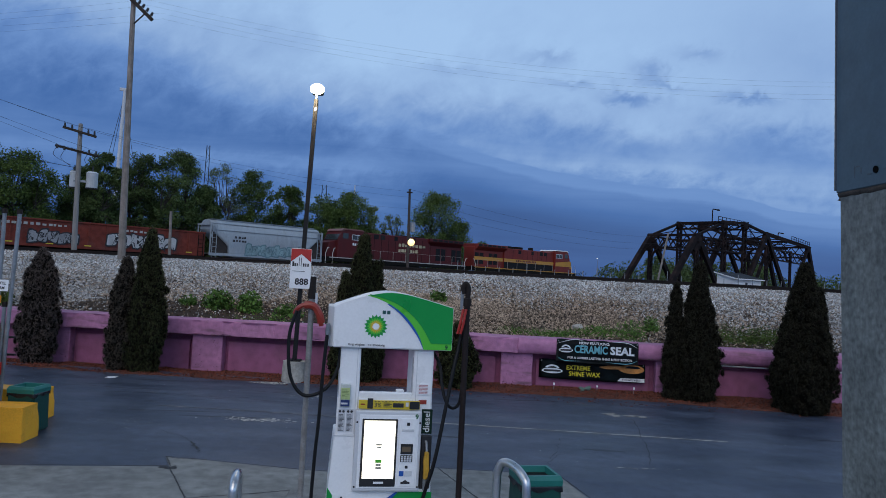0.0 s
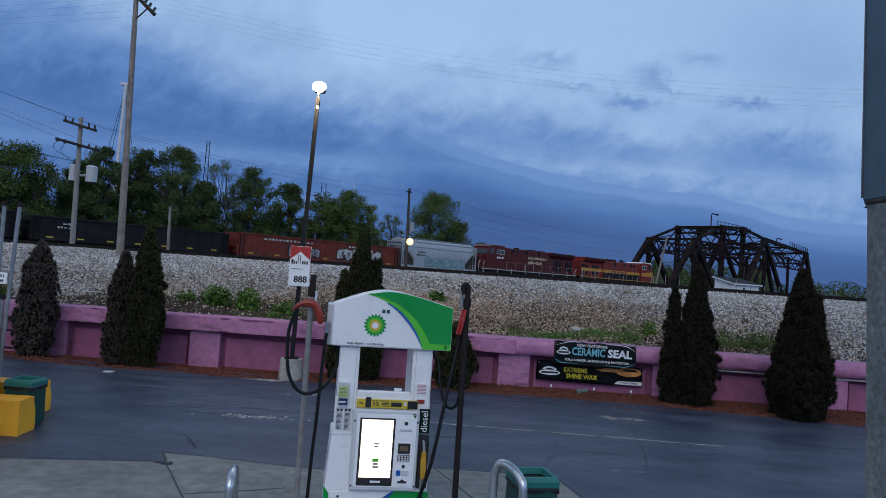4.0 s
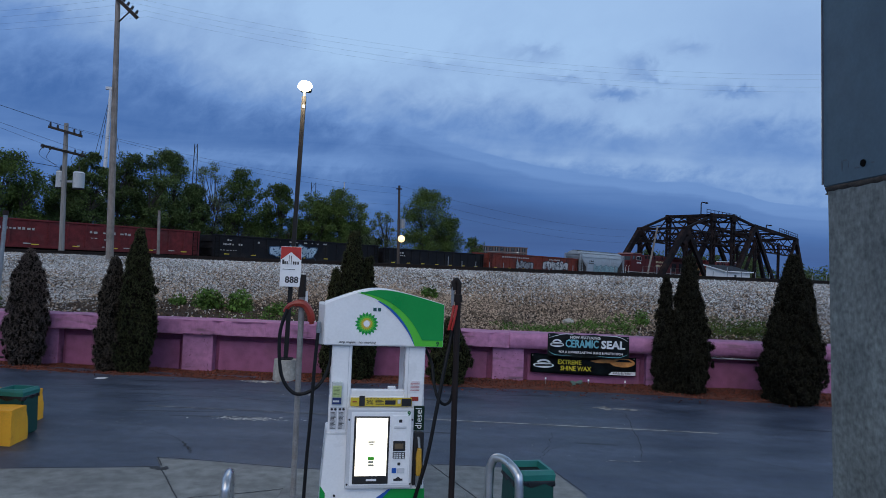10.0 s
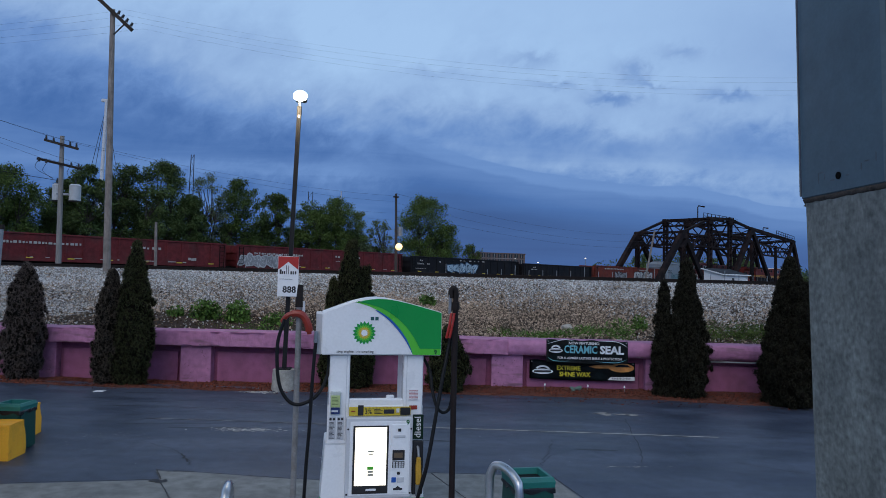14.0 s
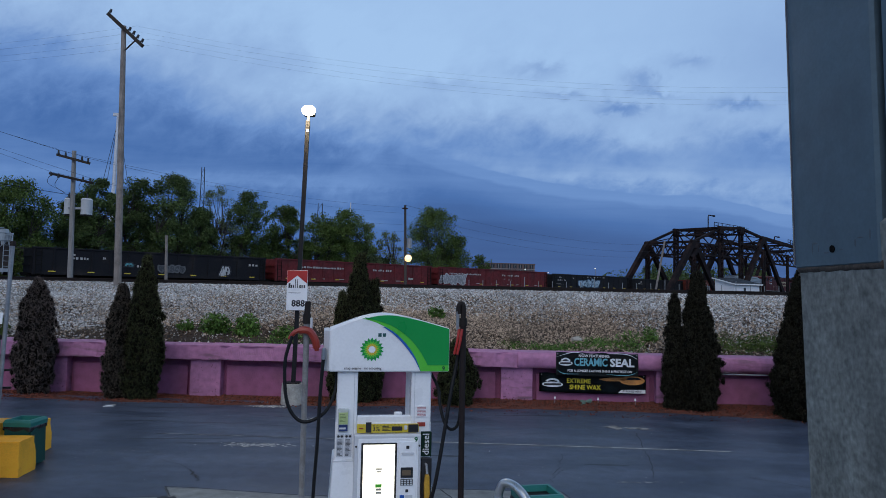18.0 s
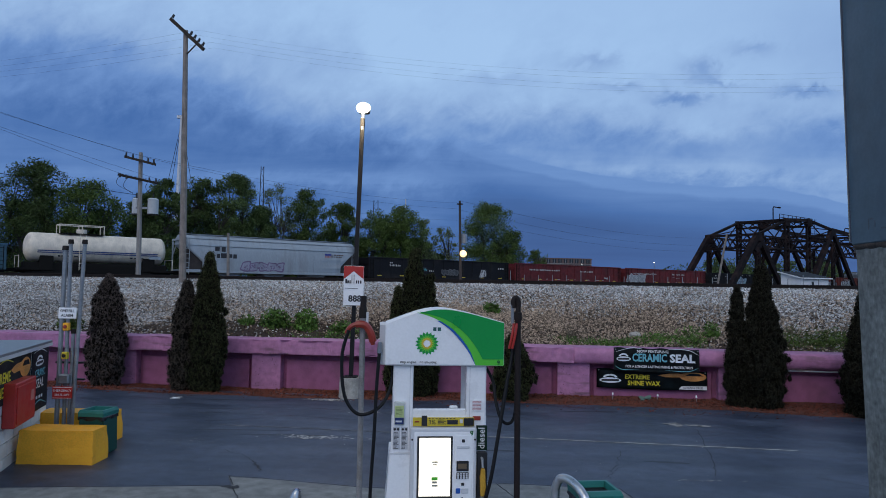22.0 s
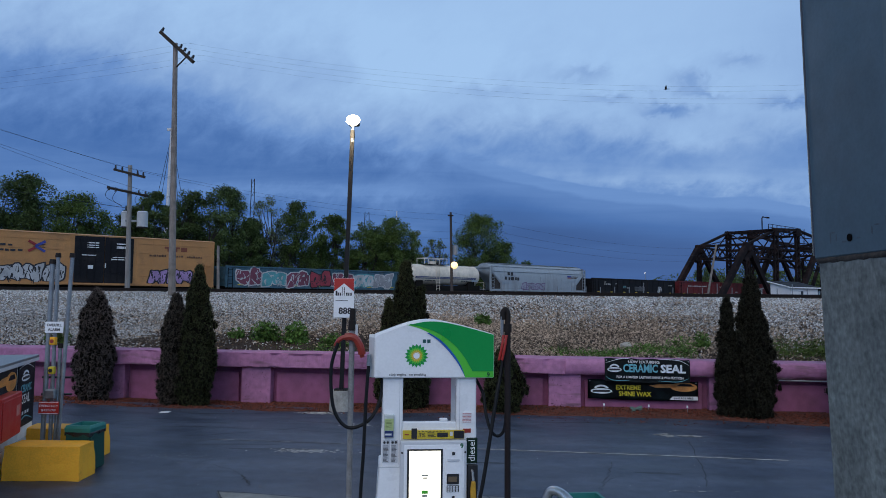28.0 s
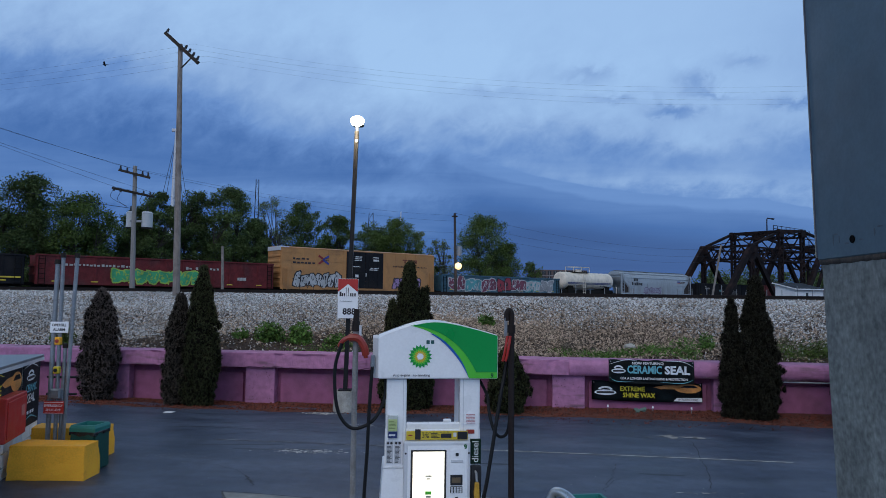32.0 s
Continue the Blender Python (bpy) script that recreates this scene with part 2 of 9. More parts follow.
PINK = mat("pink_wall_paint", (0.43, 0.182, 0.325), 0.7, mid=(7.0, 0.22), var=0.12, scale=2.2, fine=45, bump=0.35, dist=0.008, tint=(0.20, 0.10, 0.145), tint_at=(0.56, 0.70), stretch=(0.6, 1, 3))
# Deeper pink of the recessed panels; it also holds the shade under the coping.
PINK_DEEP = mat("pink_wall_panel_shaded", (0.275, 0.080, 0.160), 0.75, mid=(5.0, 0.22), var=0.12, scale=1.8, fine=40, bump=0.3, dist=0.008, tint=(0.26, 0.10, 0.16), tint_at=(0.55, 0.75))
PINK_PANEL = mat("magenta_slab_paint", (0.32, 0.103, 0.198), 0.75, mid=(5.0, 0.20), var=0.12, scale=1.8, fine=40, bump=0.3, dist=0.008, tint=(0.25, 0.09, 0.15), tint_at=(0.56, 0.75))
MULCH = mat("red_mulch_soil", (0.115, 0.040, 0.026), 0.95, var=0.35, scale=3, fine=40, bump=0.8, dist=0.02)
CHIP = mat("red_mulch_chip", (0.165, 0.050, 0.031), 0.9, spec=0.2, var=0.2, scale=8, island=0.6, bump=0)
BALLAST_SOIL = mat("ballast_bed", (0.070, 0.052, 0.043), 0.95, spec=0.1, var=0.4, scale=1.2, fine=30, bump=1.0, dist=0.03, tint=(0.045, 0.038, 0.032), tint_at=(0.45, 0.6))
STONE_BROWN = mat("brown_ballast_stone", (0.34, 0.262, 0.198), 0.85, var=0.25, scale=0.4, fine=9, island=0.5, spec=0.2, bump=0)
STONE_FRESH = mat("fresh_ballast_stone", (0.52, 0.52, 0.515), 0.85, var=0.2, scale=0.4, fine=9, island=0.45, spec=0.2, bump=0)
STONE = mat("ballast_stone", (0.43, 0.425, 0.42), 0.85, var=0.22, scale=0.4, fine=9, island=0.48, spec=0.2, bump=0, tint=(0.33, 0.31, 0.29), tint_at=(0.48, 0.64))
RAIL = mat("rail_steel", (0.024, 0.018, 0.016), 0.7, 0.3, spec=0.3, scale=3)
TIE = mat("tie_wood", (0.040, 0.033, 0.028), 0.95, spec=0.2, scale=4, rand=0.3)
WOOD_POLE = mat("pole_wood", (0.235, 0.205, 0.182), 0.85, mid=(4.0, 0.3), var=0.3, scale=3, fine=30, stretch=(6, 6, 0.5), bump=0.5, dist=0.01)
GALV = mat("galvanised_steel", (0.30, 0.315, 0.325), 0.45, 0.7, var=0.2, scale=9, fine=60, bump=0.05)
BLACK_STEEL = mat("black_painted_steel", (0.008, 0.008, 0.009), 0.5, spec=0.3, scale=5)
RUBBER = mat("black_rubber", (0.008, 0.008, 0.009), 0.55, spec=0.25)
WHITE = mat("white_enamel", (0.90, 0.905, 0.91), 0.32, var=0.05, scale=3, fine=40, bump=0.03)
WHITE_GREY = mat("pale_grey_enamel", (0.62, 0.63, 0.65), 0.4, var=0.06, scale=3, bump=0.03)
GREEN = mat("green_vinyl", (0.002, 0.31, 0.055), 0.35, var=0.06, scale=3, bump=0.02)
LIME = mat("lime_vinyl", (0.10, 0.56, 0.045), 0.35, var=0.06, bump=0.02)
BLUE = mat("blue_vinyl", (0.015, 0.10, 0.42), 0.35, var=0.06, bump=0.02)
YELLOW = mat("yellow_vinyl", (0.66, 0.49, 0.04), 0.4, var=0.06, bump=0.02)
DARK = mat("dark_plastic", (0.02, 0.02, 0.022), 0.4, bump=0.05)
INK = mat("black_ink", (0.025, 0.025, 0.03), 0.6, bump=0)
INK_PALE = mat("faded_stencil_ink", (0.42, 0.40, 0.38), 0.7, bump=0)
INK_WHITE = mat("white_ink", (0.75, 0.75, 0.75), 0.6, bump=0)
RED = mat("red_paint", (0.45, 0.028, 0.02), 0.4, var=0.12, bump=0.05)
RED_ORANGE = mat("orange_red_plastic", (0.32, 0.035, 0.02), 0.45, var=0.1, bump=0.05)
CHROME = mat("polished_steel", (0.62, 0.63, 0.65), 0.34, 1.0, var=0.1, bump=0.02)
SAFETY_YELLOW = mat("yellow_concrete_paint", (0.97, 0.45, 0.035), 0.65, spec=0.3, var=0.14, scale=3, fine=40, bump=0.4, dist=0.006, tint=(0.58, 0.26, 0.035), tint_at=(0.64, 0.80))
BIN_GREEN = mat("dark_green_plastic", (0.005, 0.066, 0.052), 0.45, var=0.12, scale=4, bump=0.08)
BIN_LID = mat("teal_plastic_lid", (0.014, 0.165, 0.140), 0.45, var=0.1, scale=4, bump=0.05)
CMU = mat("painted_block", (0.66, 0.66, 0.64), 0.8, var=0.12, scale=5, rand=0.08, bump=0.4, dist=0.005)
MORTAR = mat("block_mortar", (0.20, 0.20, 0.20), 0.9)
SCREEN = mat("lit_screen", (0.8, 0.8, 0.75), 0.3, var=0.02, bump=0, emit=(1.0, 0.91, 0.68), power=1.12)
LAMP_GLOW = mat("lamp_glow", (0.9, 0.85, 0.7), 0.4, bump=0, emit=(1.0, 0.86, 0.60), power=14.0)
YARD_GLOW = mat("yard_lamp_glow", (0.9, 0.8, 0.6), 0.4, bump=0, emit=(1.0, 0.64, 0.25), power=1.6)
FAR_GLOW = mat("far_lamp_glow", (0.9, 0.9, 0.9), 0.4, bump=0, emit=(1.0, 0.9, 0.75), power=2.5)
BRIDGE_STEEL = mat("rusted_bridge_steel", (0.014, 0.010, 0.011), 0.85, 0.0, spec=0.15, var=0.3, scale=0.6, fine=8, bump=0.2, tint=(0.040, 0.023, 0.020), tint_at=(0.5, 0.7))
OXIDE = mat("oxide_red_car_paint", (0.185, 0.036, 0.023), 0.7, mid=(2.5, 0.3), spec=0.25, var=0.22, scale=0.7, fine=12, bump=0.15, tint=(0.10, 0.04, 0.035), tint_at=(0.48, 0.7))
MAROON = mat("faded_maroon_car_paint", (0.145, 0.022, 0.024), 0.65, mid=(2.5, 0.3), spec=0.25, var=0.22, scale=0.7, fine=12, bump=0.15, tint=(0.09, 0.03, 0.03), tint_at=(0.5, 0.7))
CAR_BLACK = mat("black_car_paint", (0.011, 0.011, 0.014), 0.7, spec=0.22, var=0.3, scale=0.7, fine=12, bump=0.15, tint=(0.026, 0.023, 0.022), tint_at=(0.5, 0.72))
CAR_BLUE = mat("faded_blue_car_paint", (0.046, 0.120, 0.165), 0.6, mid=(2.5, 0.3), var=0.2, scale=0.7, fine=12, bump=0.15, tint=(0.12, 0.13, 0.13), tint_at=(0.55, 0.72))
CAR_GREY = mat("pale_grey_car_paint", (0.345, 0.39, 0.43), 0.55, var=0.12, scale=0.5, fine=9, bump=0.1, tint=(0.24, 0.25, 0.26), tint_at=(0.52, 0.75), stretch=(2, 1, 0.5))
CAR_WHITE = mat("grimy_white_car_paint", (0.80, 0.70, 0.57), 0.5, mid=(1.6, 0.18), var=0.12, scale=0.5, fine=9, bump=0.1, tint=(0.36, 0.31, 0.27), tint_at=(0.55, 0.78), stretch=(2, 1, 0.6))
CAR_YELLOW = mat("mustard_car_paint", (0.52, 0.25, 0.085), 0.6, var=0.14, scale=0.6, fine=10, bump=0.1, tint=(0.30, 0.15, 0.06), tint_at=(0.55, 0.75))
UNDER = mat("underframe_grime", (0.013, 0.012, 0.011), 0.9, spec=0.15, scale=2)
LOCO_RED = mat("locomotive_red", (0.098, 0.013, 0.015), 0.55, spec=0.25, var=0.14, scale=0.6, fine=8, bump=0.08, tint=(0.075, 0.016, 0.016), tint_at=(0.5, 0.75))
LOCO_BRIGHT = mat("bright_locomotive_red", (0.20, 0.024, 0.018), 0.5, spec=0.3, var=0.14, scale=0.6, fine=8, bump=0.08, tint=(0.12, 0.02, 0.016), tint_at=(0.5, 0.75))
LOCO_ORANGE = mat("locomotive_yellow_band", (0.55, 0.26, 0.03), 0.5, var=0.12, scale=0.6, bump=0.05)
LOCO_GLASS = mat("cab_glass", (0.03, 0.035, 0.04), 0.08, bump=0)
SHED_WHITE = mat("shed_white_siding", (0.80, 0.80, 0.80), 0.7, var=0.08, scale=0.8)
BRICK_FAR = mat("far_brick", (0.15, 0.105, 0.095), 0.9, scale=0.2)
FAR_GLASS = mat("far_window_glass", (0.03, 0.04, 0.05), 0.4, spec=0.3)
BARK = mat("bark", (0.040, 0.033, 0.028), 0.9, scale=2, stretch=(3, 3, 0.6), bump=0.5, dist=0.03)


def leaf_mat(name, color, island=0.5, rough=0.6):
    return mat(name, color, rough, spec=0.12, var=0.15, scale=0.6, fine=5, bump=0, island=island, rand=0.15)


LEAF = leaf_mat("tree_leaf", (0.080, 0.120, 0.030), 0.35)
LEAF_PALE = leaf_mat("pale_tree_leaf", (0.125, 0.160, 0.070), 0.35)
LEAF_DARK = leaf_mat("dark_tree_leaf", (0.074, 0.108, 0.036), 0.35)
CEDAR_DARK = leaf_mat("dark_cedar_spray", (0.026, 0.025, 0.016), 0.4, 0.9)
CEDAR = leaf_mat("cedar_spray", (0.048, 0.054, 0.024), 0.4, 0.85)
CEDAR_BROWN = leaf_mat("browned_cedar_spray", (0.130, 0.104, 0.094), 0.4, 0.9)
CEDAR_MIXED = leaf_mat("mixed_cedar_spray", (0.085, 0.070, 0.056), 0.4, 0.9)
# Near-black filler: paints the shade in the clefts between cedar sprays.
CORE = mat("shrub_inner_shade", (0.008, 0.007, 0.005), 0.95, spec=0.05)
BRUSH = leaf_mat("brush_leaf", (0.046, 0.052, 0.026), 0.5, 0.8)
WEED = leaf_mat("weed_leaf", (0.085, 0.160, 0.036), 0.45)
DRY = leaf_mat("dry_stem", (0.17, 0.14, 0.105), 0.4, 0.9)

# ---- mesh helpers ----


def link_bm(name, bm, material, smooth=False):
    me = bpy.data.meshes.new(name)
    bmesh.ops.recalc_face_normals(bm, faces=bm.faces[:])
    bm.to_mesh(me)
    bm.free()
    for m in material if isinstance(material, (list, tuple)) else [material]:
        me.materials.append(m)
    if smooth:
        me.shade_smooth()
    return new(name, me)


def part(name, bm, material, parent, label="", smooth=False):
    """One mesh part under a thing or a part; its shape is given in the space of the parent."""
    ob = link_bm(name, bm, material, smooth)
    ob.parent = parent
    return tagged(ob, label)


def empty(name, m, label, category, group="", kind=""):
    ob = new(name)
    ob.empty_display_size = 0.2
    ob.matrix_basis = m
    return tagged(ob, label, category, group, kind)


def box(bm, x0, x1, y0, y1, z0, z1, bevel=0.0, seg=1):
    vs = [bm.verts.new((x, y, z)) for x in (x0, x1) for y in (y0, y1) for z in (z0, z1)]
    fs = [bm.faces.new([vs[i] for i in q]) for q in ((0, 1, 3, 2), (4, 6, 7, 5), (0, 4, 5, 1), (2, 3, 7, 6), (0, 2, 6, 4), (1, 5, 7, 3))]
    if bevel:
        es = list({e for f in fs for e in f.edges})
        bmesh.ops.bevel(bm, geom=es, offset=bevel, segments=seg, affect="EDGES", profile=0.5)
    return bm


def B(x0, x1, y0, y1, z0, z1, bevel=0.0, seg=1):
    return box(bmesh.new(), x0, x1, y0, y1, z0, z1, bevel, seg)


def cyl(bm, p0, p1, r0, r1=None, seg=10, cap=True):
    p0, p1 = Vector(p0), Vector(p1)
    r1 = r0 if r1 is None else r1
    ax = (p1 - p0).normalized()
    a = ax.orthogonal().normalized()
    b = ax.cross(a)
    ring = []
    for p, r in ((p0, r0), (p1, r1)):
        ring.append([bm.verts.new(p + (a * math.cos(k * math.tau / seg) + b * math.sin(k * math.tau / seg)) * r) for k in range(seg)])
    for k in range(seg):
        bm.faces.new((ring[0][k], ring[0][(k + 1) % seg], ring[1][(k + 1) % seg], ring[1][k]))
    if cap:
        bm.faces.new(ring[0][::-1])
        bm.faces.new(ring[1])
    return bm


def C(p0, p1, r0, r1=None, seg=10):
    return cyl(bmesh.new(), p0, p1, r0, r1, seg)


def tube(bm, pts, r, seg=6, r_end=None):
    """A bent round bar through points."""
    pts = [Vector(p) for p in pts]
    rings, a = [], None
    n = len(pts)
    for i, p in enumerate(pts):
        d = (pts[min(i + 1, n - 1)] - pts[max(i - 1, 0)]).normalized()
        a = d.orthogonal().normalized() if a is None else (a - d * a.dot(d)).normalized()
        b = d.cross(a)
        rr = r if r_end is None else r + (r_end - r) * i / (n - 1)
        rings.append([bm.verts.new(p + (a * math.cos(k * math.tau / seg) + b * math.sin(k * math.tau / seg)) * rr) for k in range(seg)])
    for q0, q1 in zip(rings, rings[1:]):
        for k in range(seg):
            bm.faces.new((q0[k], q0[(k + 1) % seg], q1[(k + 1) % seg], q1[k]))
    bm.faces.new(rings[0][::-1])
    bm.faces.new(rings[-1])
    return bm


def T(pts, r, seg=6, r_end=None):
    return tube(bmesh.new(), pts, r, seg, r_end)


def curve_pts(pts, n=8):
    """A smooth line through points."""
    pts = [Vector(p) for p in pts]
    out = []
    for i in range(len(pts) - 1):
        p0, p1, p2, p3 = pts[max(i - 1, 0)], pts[i], pts[i + 1], pts[min(i + 2, len(pts) - 1)]
        for k in range(n):
            t = k / n
            out.append(0.5 * ((2 * p1) + (p2 - p0) * t + (2 * p0 - 5 * p1 + 4 * p2 - p3) * t * t + (3 * p1 - p0 - 3 * p2 + p3) * t ** 3))
    out.append(pts[-1])
    return out


def prism(bm, poly, lo, hi, axis="y", bevel=0.0):
    """A flat outline pulled along an axis. The outline is (x, z) for y, (x, y) for z, (y, z) for x."""
    def at(p, d):
        return {"y": (p[0], d, p[1]), "z": (p[0], p[1], d), "x": (d, p[0], p[1])}[axis]
    a = [bm.verts.new(at(p, lo)) for p in poly]
    b = [bm.verts.new(at(p, hi)) for p in poly]
    fs = [bm.faces.new(a), bm.faces.new(b[::-1])]
    n = len(poly)
    for k in range(n):
        fs.append(bm.faces.new((a[k], b[k], b[(k + 1) % n], a[(k + 1) % n])))
    if bevel:
        bmesh.ops.bevel(bm, geom=list({e for f in fs for e in f.edges}), offset=bevel, segments=1, affect="EDGES")
    return bm


def PR(poly, lo, hi, axis="y", bevel=0.0):
    return prism(bmesh.new(), poly, lo, hi, axis, bevel)


def beam(bm, p0, p1, w, h):
    """A square bar between two points."""
    p0, p1 = Vector(p0), Vector(p1)
    ax = (p1 - p0).normalized()
    side = ax.cross(Vector((0, 0, 1)))
    side = side.normalized() if side.length > 1e-3 else Vector((1, 0, 0))
    up = side.cross(ax)
    vs = []
    for p in (p0, p1):
        vs.append([bm.verts.new(p + side * (w / 2 * i) + up * (h / 2 * j)) for i, j in ((-1, -1), (1, -1), (1, 1), (-1, 1))])
    for k in range(4):
        bm.faces.new((vs[0][k], vs[0][(k + 1) % 4], vs[1][(k + 1) % 4], vs[1][k]))
    bm.faces.new(vs[0][::-1])
    bm.faces.new(vs[1])
    return bm


def BEAM(p0, p1, w, h):
    return beam(bmesh.new(), p0, p1, w, h)


def words(name, text, size, m, material, parent, label="", squash=1.0, bold=0.0):
    """Flat letters in the built-in font, standing in the plane of local x and z, facing -y."""
    cu = bpy.data.curves.new(name, "FONT")
    cu.body, cu.size, cu.align_x, cu.extrude = text, size, "CENTER", 0.0015
    cu.resolution_u, cu.offset = 2, bold
    tmp = bpy.data.objects.new(name, cu)
    scene.collection.objects.link(tmp)
    me = bpy.data.meshes.new_from_object(tmp.evaluated_get(bpy.context.evaluated_depsgraph_get()))
    bpy.data.objects.remove(tmp)
    me.materials.clear()
    me.materials.append(material)
    me.transform(m @ pose(0, 0, 0, 90) @ Matrix.Diagonal((squash, 1, 1, 1)))
    ob = new(name, me)
    ob.parent = parent
    return tagged(ob, label)


def np_mesh(name, verts, faces, material, smooth=False):
    """A mesh from arrays; all faces have the same number of corners."""
    me = bpy.data.meshes.new(name)
    n, k = faces.shape
    me.vertices.add(len(verts))
    me.vertices.foreach_set("co", np.ascontiguousarray(verts, dtype=np.float32).ravel())
    me.loops.add(n * k)
    me.polygons.add(n)
    me.polygons.foreach_set("loop_start", np.arange(0, n * k, k, dtype=np.int32))
    me.loops.foreach_set("vertex_index", np.ascontiguousarray(faces, dtype=np.int32).ravel())
    me.update(calc_edges=True)
    me.materials.append(material)
    if smooth:
        me.shade_smooth()
    return me


def scatter(name, base_v, base_f, where, sizes, material, rng, spin="all", squash=None):
    """Many small copies of one shape joined into one mesh."""
    n, k = len(where), len(base_v)
    q = rng.normal(size=(n, 4))
    if spin == "z":
        q[:, 1:3] = 0
    q /= np.linalg.norm(q, axis=1)[:, None]
    w, x, y, z = q.T
    R = np.stack([1 - 2 * (y * y + z * z), 2 * (x * y - w * z), 2 * (x * z + w * y), 2 * (x * y + w * z), 1 - 2 * (x * x + z * z), 2 * (y * z - w * x),
                  2 * (x * z - w * y), 2 * (y * z + w * x), 1 - 2 * (x * x + y * y)], 1).reshape(n, 3, 3)
    shape = base_v[None] * (rng.uniform(0.65, 1.35, (n, 1, 3)) if squash is None else squash)
    v = np.einsum("nij,nkj->nki", R, shape * sizes[:, None, None]) + where[:, None, :]
    f = base_f[None] + (np.arange(n) * k)[:, None, None]
    return np_mesh(name, v.reshape(-1, 3), f.reshape(-1, base_f.shape[1]), material)


OCTA_V = np.array([(1, 0, 0), (-1, 0, 0), (0, 1, 0), (0, -1, 0), (0, 0, 1), (0, 0, -1)], float) * 0.5
OCTA_F = np.array([(0, 2, 4), (2, 1, 4), (1, 3, 4), (3, 0, 4), (2, 0, 5), (1, 2, 5), (3, 1, 5), (0, 3, 5)])
STONE_V = np.array([(0.55, -0.3, 0.02), (-0.5, -0.35, -0.08), (-0.05, 0.6, 0.05), (0.08, 0.02, 0.42), (-0.06, -0.02, -0.40)], float)
STONE_F = np.array([(0, 1, 3), (1, 2, 3), (2, 0, 3), (1, 0, 4), (2, 1, 4), (0, 2, 4)])
TRI_V = np.array([(-0.5, -0.22, 0), (0.55, 0, 0.05), (-0.4, 0.26, 0.0)], float)
TRI_F = np.array([(0, 1, 2)])
LEAF_V = np.array([(-0.5, 0, 0), (0, -0.28, 0.05), (0.5, 0, 0), (0, 0.28, 0.05)], float)
LEAF_F = np.array([(0, 1, 2, 3)])


def lobe_shape():
    """A knobbly little ball: one clump of sprays."""
    bm = bmesh.new()
    bmesh.ops.create_icosphere(bm, subdivisions=1, radius=1.0)
    v = np.array([tuple(p.co) for p in bm.verts])
    f = np.array([[p.index for p in q.verts] for q in bm.faces])
    bm.free()
    k = 1 + 0.09 * np.sin(v[:, 0] * 9 + v[:, 2] * 5) + 0.08 * np.sin(v[:, 1] * 11 - v[:, 2] * 7 + 1) + 0.06 * np.sin(v[:, 2] * 15 + v[:, 0] * 12)
    return v * k[:, None], f


LOBE_V, LOBE_F = lobe_shape()

# ---- ground, pad, wall, embankment ----
WALL_M = pose(0, 16.85, 0, 0, 0, -6.9)


def grid_sheet(name, x0, x1, nx, y0, y1, ny, height, material, m=None):
    xs, ys = np.linspace(x0, x1, nx + 1), np.linspace(y0, y1, ny + 1)
    X, Y = np.meshgrid(xs, ys)
    Z = height(X, Y)
    v = np.stack([X, Y, Z], -1).reshape(-1, 3)
    i = np.arange(nx)[None] + np.arange(ny)[:, None] * (nx + 1)
    f = np.stack([i, i + 1, i + nx + 2, i + nx + 1], -1).reshape(-1, 4)
    ob = new(name, np_mesh(name, v, f, material, True))
    if m:
        ob.matrix_basis = m
    return ob


def build_ground():
    # one sheet: the forecourt, a shallow bed at the wall's foot, and the land behind it
    bm = bmesh.new()
    rows = [[bm.verts.new((x, y, z)) for x in (-3000, -30, 0, 30, 3000)] for y, z in ((-3000, 0), (-30, 0), (-0.82, 0), (-0.80, -0.35), (3000, -0.35))]
    for a, b in zip(rows, rows[1:]):
        for k in range(4):
            bm.faces.new((a[k], a[k + 1], b[k + 1], b[k]))
    ob = link_bm("ground", bm, ASPHALT)
    ob.matrix_basis = WALL_M
    tagged(ob, "worn dark asphalt forecourt with cracks and stains", "ground", kind="structure")
    pad = empty("pavement", pose(0, 0, 0), "grey concrete fuelling pad with cracked corner", "pavement", kind="structure")
    # slabs of the fuelling pad, split at the joints
    slabs = [[(-12, 2.0), (-1.99, 2.0), (-1.99, 7.4), (-2.69, 8.95), (-4.6, 8.77), (-12, 8.1)],
             [(-1.985, 2.0), (-0.61, 2.0), (-0.61, 8.93), (-1.09, 8.99), (-2.39, 9.30), (-2.87, 9.38), (-2.685, 8.95), (-1.985, 7.41)],
             [(-0.60, 2.0), (1.145, 2.0), (1.145, 7.8), (0.68, 9.27), (-0.60, 9.30)],
             [(1.155, 2.0), (2.42, 2.0), (2.42, 8.10), (2.26, 9.12), (0.69, 9.27), (1.155, 7.81)]]
    for s in slabs:
        part("slab", PR(s, -0.1, 0.012, "z", 0.002), CONCRETE, pad)
    island = empty("pump_island", pose(0, 7.0, 0), "raised concrete island under the fuel pump", "pump island", kind="structure")
    part("island_kerb", PR([(-0.95, -0.6), (0.85, -0.6), (0.95, -0.4), (0.95, 0.7), (0.85, 0.9), (-0.95, 0.9), (-1.05, 0.7), (-1.05, -0.4)], 0.012, 0.16, "z", 0.02), CONCRETE, island)


